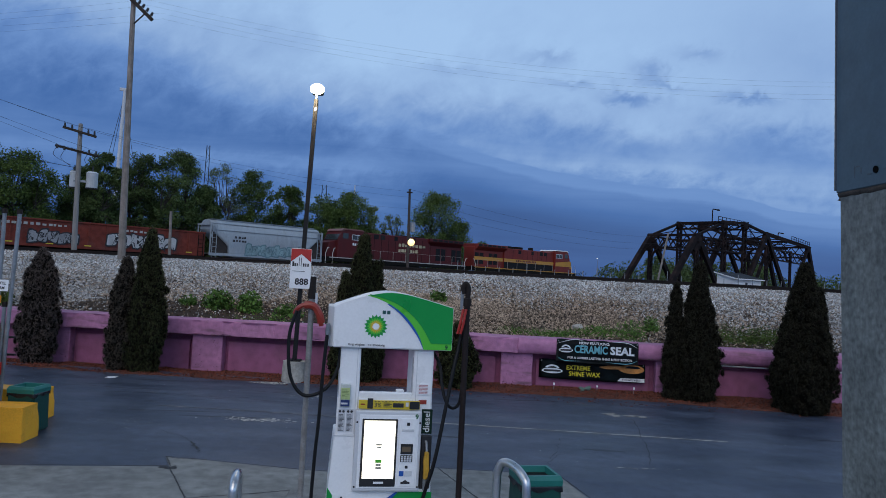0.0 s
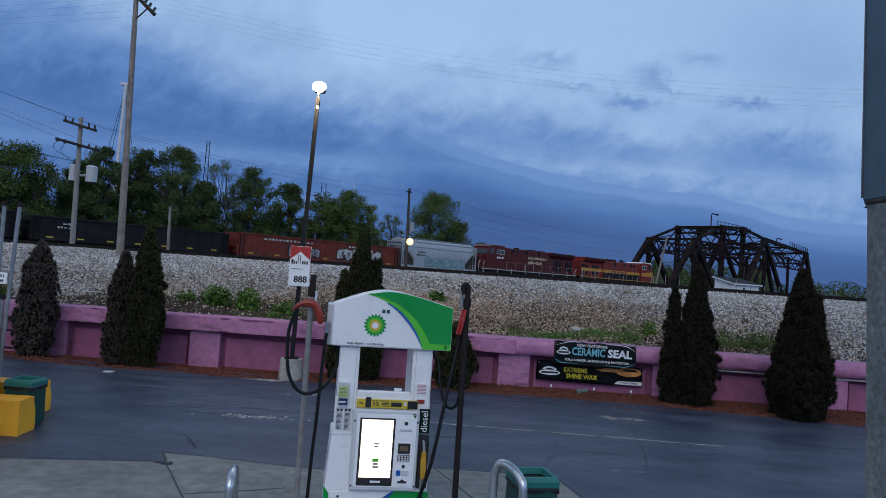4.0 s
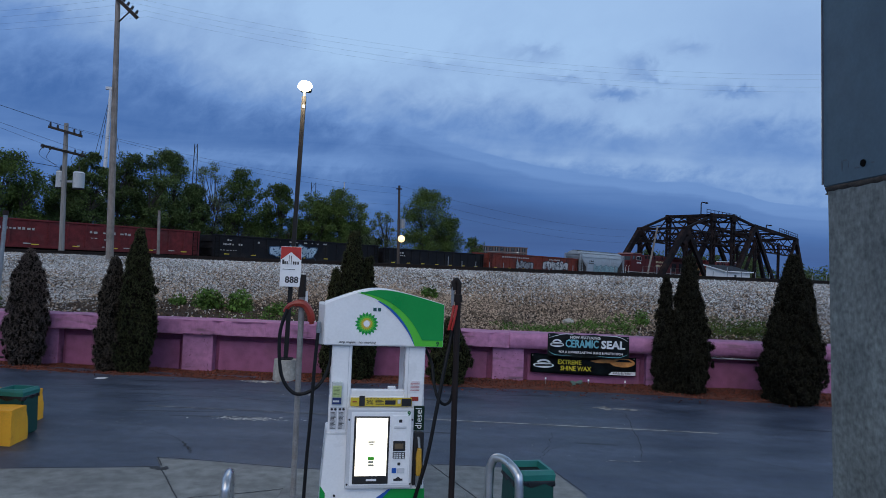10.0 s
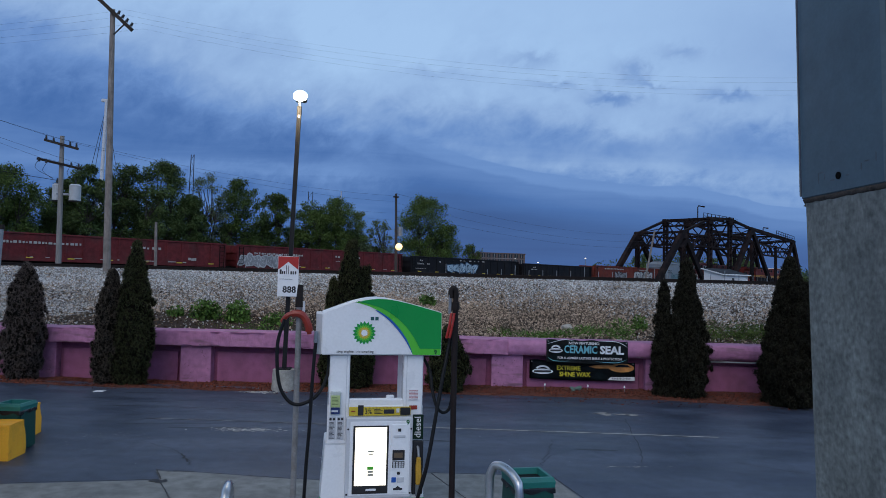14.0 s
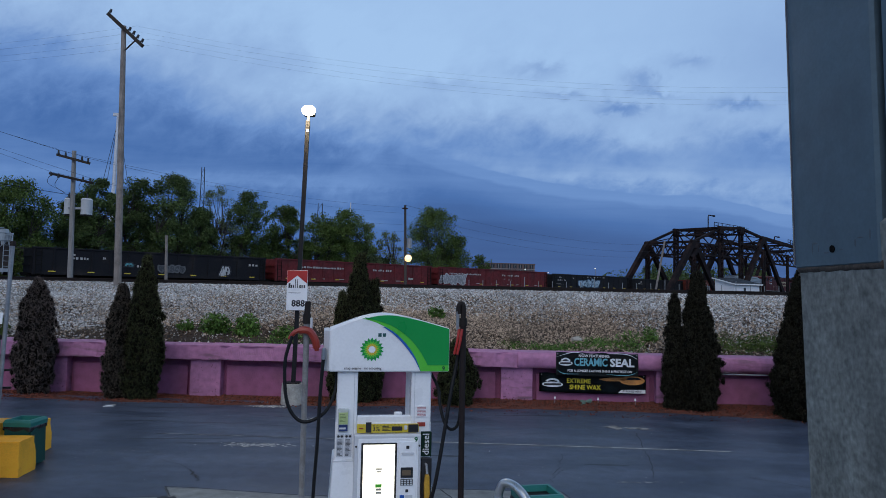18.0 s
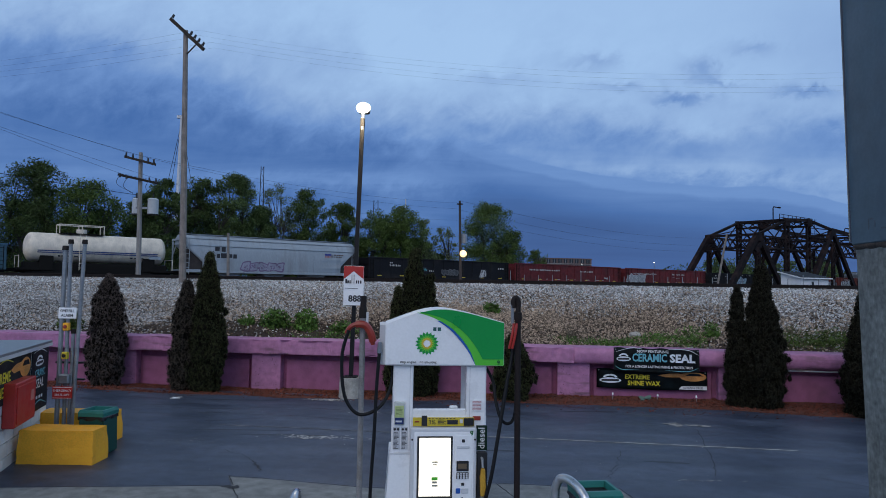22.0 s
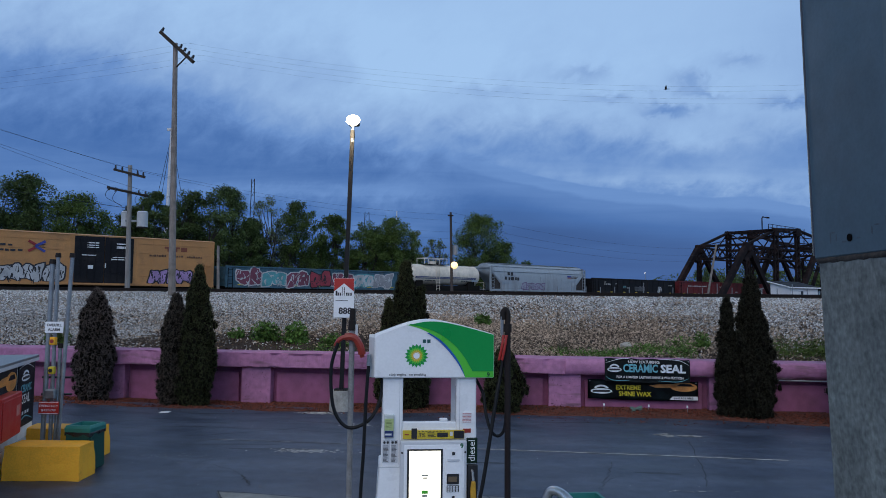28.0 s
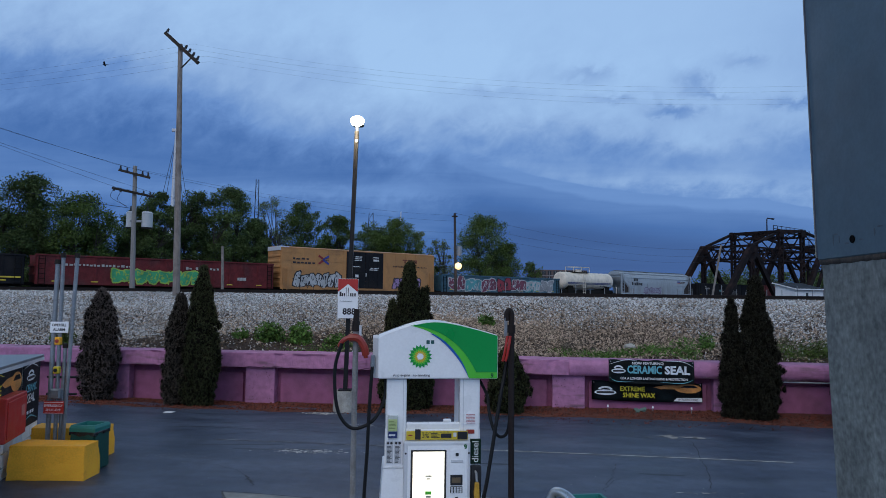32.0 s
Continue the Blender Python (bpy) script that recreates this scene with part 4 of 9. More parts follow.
def truck(parent, x):
    """A two-axle truck under a rail car."""
    t = part("truck", PR([(-1.35, 0.62), (-1.35, 0.40), (-0.7, 0.30), (-0.35, 0.22), (0.35, 0.22), (0.7, 0.30), (1.35, 0.40), (1.35, 0.62), (0.5, 0.78), (-0.5, 0.78)], -1.02, -0.90, "y", 0.02), UNDER, parent)
    t.location.x = x
    part("side_frame", PR([(-1.35, 0.62), (-1.35, 0.40), (-0.7, 0.30), (-0.35, 0.22), (0.35, 0.22), (0.7, 0.30), (1.35, 0.40), (1.35, 0.62), (0.5, 0.78), (-0.5, 0.78)], 0.90, 1.02, "y", 0.02), UNDER, t)
    part("bolster", B(-0.22, 0.22, -0.95, 0.95, 0.45, 0.85, 0.02), UNDER, t)
    for wx in (-0.88, 0.88):
        for wy in (-0.78, 0.78):
            part("wheel", C((wx, wy - 0.06, 0.46), (wx, wy + 0.06, 0.46), 0.46, 0.46, 18), RAIL, t)
    return t


def running_gear(car, L, inset=1.9):
    truck(car, -L / 2 + inset + 0.4)
    truck(car, L / 2 - inset - 0.4)
    for s in (-1, 1):
        bm = B(min(s * L / 2 - s * 0.3, s * (L / 2 + 0.48)), max(s * L / 2 - s * 0.3, s * (L / 2 + 0.48)), -0.14, 0.14, 0.72, 0.98, 0.03)
        part("coupler", bm, UNDER, car)


def ladder(car, x, y, z0, z1, w=0.45, material=None, rungs=6):
    bm = bmesh.new()
    for dx in (-w / 2, w / 2):
        beam(bm, (x + dx, y, z0), (x + dx, y, z1), 0.05, 0.05)
    for k in range(rungs):
        z = z0 + (k + 0.5) * (z1 - z0) / rungs
        beam(bm, (x - w / 2, y, z), (x + w / 2, y, z), 0.035, 0.035)
    part("ladder", bm, material or UNDER, car)


GR = {}


def paint(name, color):
    if name not in GR:
        GR[name] = mat("spray_" + name, color, 0.6, var=0.2, scale=1.2, fine=9, bump=0, tint=tuple(c * 0.55 for c in color), tint_at=(0.5, 0.8))
    return GR[name]


G_WHITE, G_GREY, G_TEAL, G_LILAC = paint("white", (0.50, 0.50, 0.50)), paint("grey", (0.30, 0.30, 0.31)), paint("teal", (0.10, 0.34, 0.36)), paint("lilac", (0.42, 0.27, 0.50))
G_GREEN, G_RED, G_BLUE, G_PINK = paint("green", (0.06, 0.38, 0.16)), paint("red", (0.33, 0.04, 0.06)), paint("blue", (0.12, 0.33, 0.50)), paint("pink", (0.55, 0.25, 0.33))
G_BLACK = paint("black", (0.02, 0.02, 0.025))


def graffiti(car, x0, x1, z0, z1, y, fill, edge, seed, n=6, label="sprayed bubble lettering", lean=0.15):
    """Sprayed bubble shapes: dark rims with lighter fills and cut-outs, on the side that faces -y."""
    r = random.Random(seed)
    rim, body, cut = bmesh.new(), bmesh.new(), bmesh.new()
    w = (x1 - x0) / n

    def blob(bm, cx, cz, rx, rz, depth, wob, k0):
        vs = []
        for k in range(18):
            a = k / 18 * math.tau
            q = 1 + wob * math.sin(2 * a + k0) + wob * 0.8 * math.sin(3 * a + 2.1 * k0) + wob * 0.5 * math.sin(5 * a + k0 * 3)
            c, s = math.cos(a), math.sin(a)
            px = math.copysign(abs(c) ** 0.6, c) * rx * q
            pz = math.copysign(abs(s) ** 0.6, s) * rz * q
            vs.append(bm.verts.new((cx + px + lean * pz, y - depth, cz + pz)))
        bm.faces.new(vs)

    for i in range(n):
        cx, cz = x0 + w * (i + 0.5), (z0 + z1) / 2 + r.uniform(-0.06, 0.06) * (z1 - z0)
        rx, rz, k0 = w * 0.55, (z1 - z0) * r.uniform(0.42, 0.5), r.uniform(0, 6)
        blob(rim, cx, cz, rx + 0.07, rz + 0.06, 0.006 + 0.001 * i, 0.14, k0)
        blob(body, cx, cz, rx - 0.05, rz - 0.05, 0.014 + 0.001 * i, 0.14, k0)
        for _ in range(3):
            blob(cut, cx + r.uniform(-0.6, 0.6) * rx, cz + r.uniform(-0.6, 0.6) * rz, rx * r.uniform(0.07, 0.22), rz * r.uniform(0.06, 0.3), 0.024, 0.25, r.uniform(0, 6))
        for _ in range(5):
            a, b = r.uniform(-0.9, 0.9), r.uniform(-0.8, 0.9)
            beam(cut, (cx + a * rx, y - 0.023, cz + b * rz), (cx + a * rx + r.uniform(-0.7, 0.7) * rx, y - 0.023, cz + b * rz - r.uniform(0.2, 0.9) * rz), 0.012, r.uniform(0.03, 0.08))
    g = part("graffiti", body, fill, car, label)
    tagged(g, kind="stuff")
    tagged(part("graffiti_rim", rim, edge, g), kind="stuff")
    tagged(part("graffiti_detail", cut, edge, g), kind="stuff")
    return g


def bars(car, spec, y, material, name="lettering"):
    """Unreadable or omitted writing as plain bars: (x0, x1, z0, z1)."""
    bm = bmesh.new()
    for x0, x1, z0, z1 in spec:
        box(bm, x0, x1, y - 0.006, y, z0, z1)
    tagged(part(name, bm, material, car, "plain painted lettering bars"), kind="stuff")


def row_bars(x0, x1, z0, h, n, gap=0.3):
    """A row of uneven bars in place of letters."""
    r = random.Random(int(abs(x0 * 37 + z0 * 91) * 10) + n)
    w = [r.uniform(0.7, 1.3) for _ in range(n)]
    k = (x1 - x0) / sum(w)
    out, x = [], x0
    for q in w:
        lo, hi = r.choice((0.0, 0.0, 0.12)), r.choice((1.0, 1.0, 0.86, 0.72))
        out.append((x, x + q * k * (1 - gap * r.uniform(0.7, 1.5)), z0 + lo * h, z0 + hi * h))
        x += q * k
    return out


def gondola(name, L, top, paintm, label):
    car = empty(name, pose(0, 0, 0), label, "rail car", "freight cars of the train")
    hw = 1.48
    bm = bmesh.new()
    box(bm, -L / 2, L / 2, -hw, -hw + 0.05, 1.0, top - 0.1)
    box(bm, -L / 2, L / 2, hw - 0.05, hw, 1.0, top - 0.1)
    box(bm, -L / 2, -L / 2 + 0.06, -hw, hw, 0.95, top - 0.12)
    box(bm, L / 2 - 0.06, L / 2, -hw, hw, 0.95, top - 0.12)
    box(bm, -L / 2, L / 2, -hw + 0.05, hw - 0.05, 1.0, 1.12)
    part("body", bm, paintm, car)
    for s in (-1, 1):
        part("top_chord", B(-L / 2 - 0.03, L / 2 + 0.03, s * hw - 0.09, s * hw + 0.09, top - 0.14, top, 0.02), paintm, car)
        part("side_sill", B(-L / 2, L / 2, s * hw - 0.06, s * hw + 0.07, 0.82, 1.02, 0.015), paintm, car)
    n = max(8, round(L / 1.45))
    for k in range(n + 1):
        x = -L / 2 + 0.12 + (L - 0.24) * k / n
        part("stake", PR([(x - 0.08, 1.0), (x + 0.08, 1.0), (x + 0.06, top - 0.13), (x - 0.06, top - 0.13)], -hw - 0.075, -hw, "y", 0.012), paintm, car)
    part("end_rib", B(-L / 2 - 0.10, -L / 2, -hw + 0.1, hw - 0.1, 1.6, 1.75), paintm, car)
    part("end_rib", B(-L / 2 - 0.10, -L / 2, -hw + 0.1, hw - 0.1, 2.3, 2.45), paintm, car)
    ladder(car, -L / 2 + 0.45, -hw - 0.11, 0.7, top - 0.2)
    ladder(car, L / 2 - 0.45, -hw - 0.11, 0.7, top - 0.2)
    part("centre_sill", B(-L / 2, L / 2, -0.4, 0.4, 0.62, 0.98), UNDER, car)
    running_gear(car, L)
    bars(car, [(-L / 2 + 1.2 + k * (L - 3.0) / 6, -L / 2 + 1.75 + k * (L - 3.0) / 6, 1.06, 1.15) for k in range(7)], -hw - 0.08, YELLOW, "reflector")
    return car


def hopper(name, L, label):
    car = empty(name, pose(0, 0, 0), label, "rail car", "freight cars of the train")
    # side outline of the bin; the end sheets slope inwards
    o = L / 2
    # barrel-sided bin whose end sheets slope inwards
    bm = bmesh.new()
    rings = []
    for x in [-o + 0.2, -o + 0.8, -o + 1.4, -o + 1.99, -o + 2.0, -o / 2, 0, o / 2, o - 2.0, o - 1.99, o - 1.4, o - 0.8, o - 0.2]:
        low = float(np.interp(abs(x), [o - 2.0, o - 1.99, o - 0.2], [1.05, 1.9, 3.55]))
        zs = [low + (4.46 - low) * k / 12 for k in range(13)]
        side = [(float(np.interp(z, [1.05, 1.6, 2.4, 3.1, 3.6, 4.0, 4.25, 4.40, 4.46], [1.46, 1.50, 1.52, 1.47, 1.36, 1.16, 0.90, 0.60, 0.30])), z) for z in zs]
        rings.append([bm.verts.new((x, -w, z)) for w, z in side] + [bm.verts.new((x, w, z)) for w, z in side[::-1]])
    for a, b in zip(rings, rings[1:]):
        for k in range(len(a)):
            f = bm.faces.new((a[k], b[k], b[(k + 1) % len(a)], a[(k + 1) % len(a)]))
            f.smooth = True
    bm.faces.new(rings[0])
    bm.faces.new(rings[-1][::-1])
    bmesh.ops.recalc_face_normals(bm, faces=bm.faces[:])
    part("body", bm, CAR_GREY, car)
    part("side_sill", B(-o, o, -1.53, -1.40, 0.95, 1.22, 0.02), CAR_GREY, car)
    part("side_sill", B(-o, o, 1.40, 1.53, 0.95, 1.22, 0.02), CAR_GREY, car)
    part("top_rail", B(-o + 0.3, o - 0.3, -1.16, -1.06, 4.06, 4.16, 0.015), CAR_GREY, car)
    for s in (-1, 1):
        for y in (-1.45, 1.45):
            part("corner_post", BEAM((s * (o - 0.08), y, 1.1), (s * (o - 0.08), y, 4.05), 0.10, 0.14), CAR_GREY, car)
            part("end_brace", BEAM((s * (o - 0.1), y, 2.6), (s * (o - 0.5), y, 3.9), 0.08, 0.08), CAR_GREY, car)
        part("end_beam", B(min(s * (o - 0.15), s * o), max(s * (o - 0.15), s * o), -1.5, 1.5, 3.9, 4.08), CAR_GREY, car)
        part("end_platform", B(min(s * (o - 2.6), s * o), max(s * (o - 2.6), s * o), -1.4, 1.4, 0.98, 1.08), UNDER, car)
        part("gusset", PR([(s * (o - 0.25), 1.1), (s * (o - 1.95), 1.1), (s * (o - 1.95), 1.95), (s * (o - 0.3), 3.4), (s * (o - 0.25), 3.4)], -1.30, -1.22, "y"), mat("rusty_end_plate", (0.045, 0.036, 0.033), 0.9, var=0.4, scale=2), car)
        ladder(car, s * (o - 0.45), -1.56, 0.75, 4.15, 0.42, CAR_GREY, 8)
    part("eave", B(-o + 0.4, o - 0.4, -1.47, -1.36, 3.44, 3.50, 0.01), CAR_GREY, car)
    part("roof_walk", B(-o + 0.5, o - 0.5, -0.45, 0.45, 4.50, 4.56), GALV, car, "galvanised roof walkway")
    for k in range(5):
        x = -o + 2.2 + k * (L - 4.4) / 4
        part("hatch", B(x - 0.9, x + 0.9, -0.36, 0.36, 4.40, 4.52, 0.02), CAR_GREY, car)
    for k in range(3):
        x = (k - 1) * (L - 6.5) / 2.6
        part("outlet", PR([(x - 1.4, 1.05), (x + 1.4, 1.05), (x + 0.5, 0.45), (x - 0.5, 0.45)], -0.9, 0.9, "y"), CAR_GREY, car)
    for k in range(1, 4):
        x = -o + 1.0 + k * (L - 2.0) / 4
        part("side_seam", B(x - 0.03, x + 0.03, -1.53, -1.49, 1.22, 2.9), CAR_GREY, car)
    running_gear(car, L)
    return car


def tank_car(name, L, label):
    car = empty(name, pose(0, 0, 0), label, "rail car", "freight cars of the train")
    bm = bmesh.new()
    o, r, zc, seg = L / 2 - 0.5, 1.20, 2.76, 32
    prof = [(-o, 0.02)] + [(-o + 0.55 * (1 - math.cos(a)), r * math.sin(a)) for a in np.linspace(0.15, math.pi / 2, 8)]
    prof += [(-x, q) for x, q in reversed(prof)]
    rings = [[bm.verts.new((x, q * math.cos(k * math.tau / seg), zc + q * math.sin(k * math.tau / seg))) for k in range(seg)] for x, q in prof]
    for a, b in zip(rings, rings[1:]):
        for k in range(seg):
            bm.faces.new((a[k], a[(k + 1) % seg], b[(k + 1) % seg], b[k]))
    part("barrel", bm, CAR_WHITE, car, "grimy white tank barrel", True)
    for z in (2.46, 2.32):
        y = -math.sqrt(r * r - (z - zc) ** 2) - 0.004
        part("stripe", B(-o + 0.9, o - 0.9, y - 0.004, y + 0.02, z - 0.045, z + 0.045), paint("navy", (0.03, 0.05, 0.16)), car, "thin navy blue stripe")
    bars(car, row_bars(-3.2, -1.6, 1.98, 0.20, 5) + row_bars(2.4, 3.6, 2.0, 0.16, 4), -1.0, INK)
    part("dome", C((-1.3, 0, zc + r - 0.1), (-1.3, 0, zc + r + 0.42), 0.42, 0.42, 18), CAR_WHITE, car)
    part("platform", B(-3.1, 0.3, -0.75, 0.75, zc + r - 0.02, zc + r + 0.05), UNDER, car)
    bm = bmesh.new()
    for x in (-3.1, -1.4, 0.3):
        for y in (-0.75, 0.75):
            beam(bm, (x, y, zc + r), (x, y, zc + r + 0.75), 0.06, 0.06)
    for y in (-0.75, 0.75):
        beam(bm, (-3.1, y, zc + r + 0.75), (0.3, y, zc + r + 0.75), 0.06, 0.06)
    for x in (-3.1, 0.3):
        beam(bm, (x, -0.75, zc + r + 0.75), (x, 0.75, zc + r + 0.75), 0.06, 0.06)
    part("safety_rail", bm, CAR_WHITE, car, "white pipe railing")
    ladder(car, -1.4, -1.25, 0.9, 3.9, 0.45, CAR_WHITE, 8)
    part("underframe", B(-L / 2 + 0.5, L / 2 - 0.5, -0.85, 0.85, 0.62, 1.52, 0.04), UNDER, car, "black grimy underframe")
    part("placard", B(4.0, 5.0, -1.08, -0.95, 2.0, 2.45), CAR_GREY, car)
    for s in (-1, 1):
        part("saddle", B(s * (o - 1.6) - 0.5, s * (o - 1.6) + 0.5, -1.0, 1.0, 0.85, 2.05), UNDER, car)
        part("end_sill", B(min(s * (o - 1.5), s * L / 2), max(s * (o - 1.5), s * L / 2), -1.2, 1.2, 0.85, 1.02), UNDER, car)
        bm = bmesh.new()
        for y in (-1.15, 1.15):
            beam(bm, (s * (L / 2 - 0.1), y, 1.0), (s * (L / 2 - 0.1), y, 2.0), 0.05, 0.05)
        beam(bm, (s * (L / 2 - 0.1), -1.15, 2.0), (s * (L / 2 - 0.1), 1.15, 2.0), 0.05, 0.05)
        part("end_rail", bm, CAR_WHITE, car)
    part("centre_sill", B(-L / 2, L / 2, -0.35, 0.35, 0.65, 0.95), UNDER, car)
    running_gear(car, L, 1.5)
    return car


def boxcar(name, L, label):
    car = empty(name, pose(0, 0, 0), label, "rail car", "freight cars of the train")
    o, hw, top = L / 2, 1.52, 5.15
    part("body", B(-o, o, -hw, hw, 1.0, top - 0.12), CAR_YELLOW, car)
    arc = [(-hw - 0.05, top - 0.14), (-hw * 0.6, top), (hw * 0.6, top), (hw + 0.05, top - 0.14)]
    part("roof", PR(arc, -o - 0.05, o + 0.05, "x"), CAR_YELLOW, car)
    part("end_cap", B(-o - 0.08, -o + 0.9, -hw + 0.02, hw - 0.02, top - 0.45, top - 0.03, 0.02), WHITE_GREY, car, "white painted end header")
    part("side_sill", B(-o, o, -hw - 0.05, -hw + 0.06, 0.80, 1.05), CAR_YELLOW, car)
    for k in range(6):
        part("end_corrugation", B(-o - 0.09, -o, -hw + 0.15, hw - 0.15, 1.3 + k * 0.55, 1.55 + k * 0.55, 0.04), CAR_YELLOW, car)
    d0, d1 = -2.15, 2.5
    # raised posts and rails that frame the side panels
    for x in [-o + 0.1, -o + 1.2, -o + 2.6, -o + 4.0, -o + 5.4, d0 - 0.35, d1 + 0.35, d1 + 1.7, d1 + 3.1, d1 + 4.5, o - 0.1]:
        if d0 - 0.2 < x < d1 + 0.2 or abs(x) > o:
            continue
        part("side_post", B(x - 0.06, x + 0.06, -hw - 0.035, -hw, 1.05, top - 0.16), CAR_YELLOW, car)
    for z in (1.7, 2.75, 3.75, 4.55):
        part("side_rail", B(-o + 0.15, d0 - 0.3, -hw - 0.03, -hw, z - 0.04, z + 0.04), CAR_YELLOW, car)
        part("side_rail", B(d1 + 0.3, o - 0.15, -hw - 0.03, -hw, z - 0.04, z + 0.04), CAR_YELLOW, car)
    for a, b in ((d0, (d0 + d1) / 2 - 0.02), ((d0 + d1) / 2 + 0.02, d1)):
        door = part("plug_door", B(a, b, -hw - 0.10, -hw, 1.02, top - 0.22, 0.02), CAR_BLACK, car, "black sliding plug door")
        for z in (1.9, 2.9, 3.8):
            part("door_rib", B(a + 0.1, b - 0.1, -hw - 0.13, -hw - 0.10, z - 0.04, z + 0.04), CAR_BLACK, door)
        for k in range(3):
            x = a + 0.45 + 0.55 * k
            part("lock_rod", C((x, -hw - 0.13, 1.1), (x, -hw - 0.13, 4.8), 0.025, 0.025, 6), CAR_BLACK, door)
    part("door_track", B(-5.0, 5.2, -hw - 0.12, -hw, 0.86, 0.99), CAR_YELLOW, car)
    y = -hw - 0.101
    bars(car, [(-1.2, -0.3, 4.35, 4.45), (-1.2, -0.3, 4.15, 4.23), (-1.2, -0.3, 3.98, 4.05), (1.1, 1.9, 4.35, 4.45), (1.1, 1.9, 4.0, 4.2), (-1.6, -0.5, 3.3, 3.38), (0.7, 1.8, 3.0, 3.1), (0.8, 1.9, 3.2, 3.26), (0.2, 0.3, 2.3, 2.7), (-1.1, -0.7, 2.2, 2.5)], y - 0.03, INK_WHITE)
    y = -hw - 0.036
    bars(car, row_bars(-o + 1.3, -o + 3.2, 3.82, 0.2, 4) + row_bars(-o + 1.3, -o + 4.0, 3.42, 0.2, 6) + [(-o + 4.5, -o + 5.4, 4.0, 4.07), (-o + 4.5, -o + 5.4, 3.8, 3.87)], y, INK)
    bars(car, row_bars(3.85, 5.35, 3.46, 0.17, 7) + row_bars(5.65, 6.85, 3.46, 0.17, 6) + row_bars(7.15, 8.65, 3.46, 0.17, 7), y, paint("brown", (0.10, 0.05, 0.03)))
    bars(car, [(5.15, 5.8, 4.22, 4.38), (5.39, 5.57, 3.95, 4.22), (5.85, 6.5, 4.22, 4.38), (6.09, 6.27, 3.95, 4.22), (6.6, 7.15, 3.98, 4.36)], y, paint("dullred", (0.22, 0.06, 0.03)), "emblem")
    bm = bmesh.new()
    cx, cz = -4.9, 3.9
    for s in (-1, 1):
        beam(bm, (cx - 0.6, y - 0.01, cz + s * 0.42), (cx + 0.1, y - 0.01, cz), 0.012, 0.2)
    part("emblem", bm, paint("redmark", (0.35, 0.03, 0.03)), car, "red and blue arrow emblem")
    bm = bmesh.new()
    for s in (-1, 1):
        beam(bm, (cx + 0.6, y - 0.014, cz + s * 0.42), (cx - 0.1, y - 0.014, cz), 0.012, 0.2)
    part("emblem", bm, paint("bluemark", (0.05, 0.07, 0.32)), car)
    graffiti(car, -8.3, -2.8, 1.02, 2.5, y, G_WHITE, G_BLACK, 5, 7, "white sprayed block lettering with black edges")
    graffiti(car, 3.9, 7.65, 1.05, 2.35, y, G_LILAC, G_BLACK, 8, 5, "lilac and black sprayed lettering")
    ladder(car, -o + 0.45, -hw - 0.1, 0.7, 3.0, 0.45, CAR_YELLOW, 6)
    ladder(car, o - 0.45, -hw - 0.1, 0.7, 3.0, 0.45, CAR_YELLOW, 6)
    part("centre_sill", B(-o, o, -0.4, 0.4, 0.62, 0.98), UNDER, car)
    running_gear(car, L)
    return car


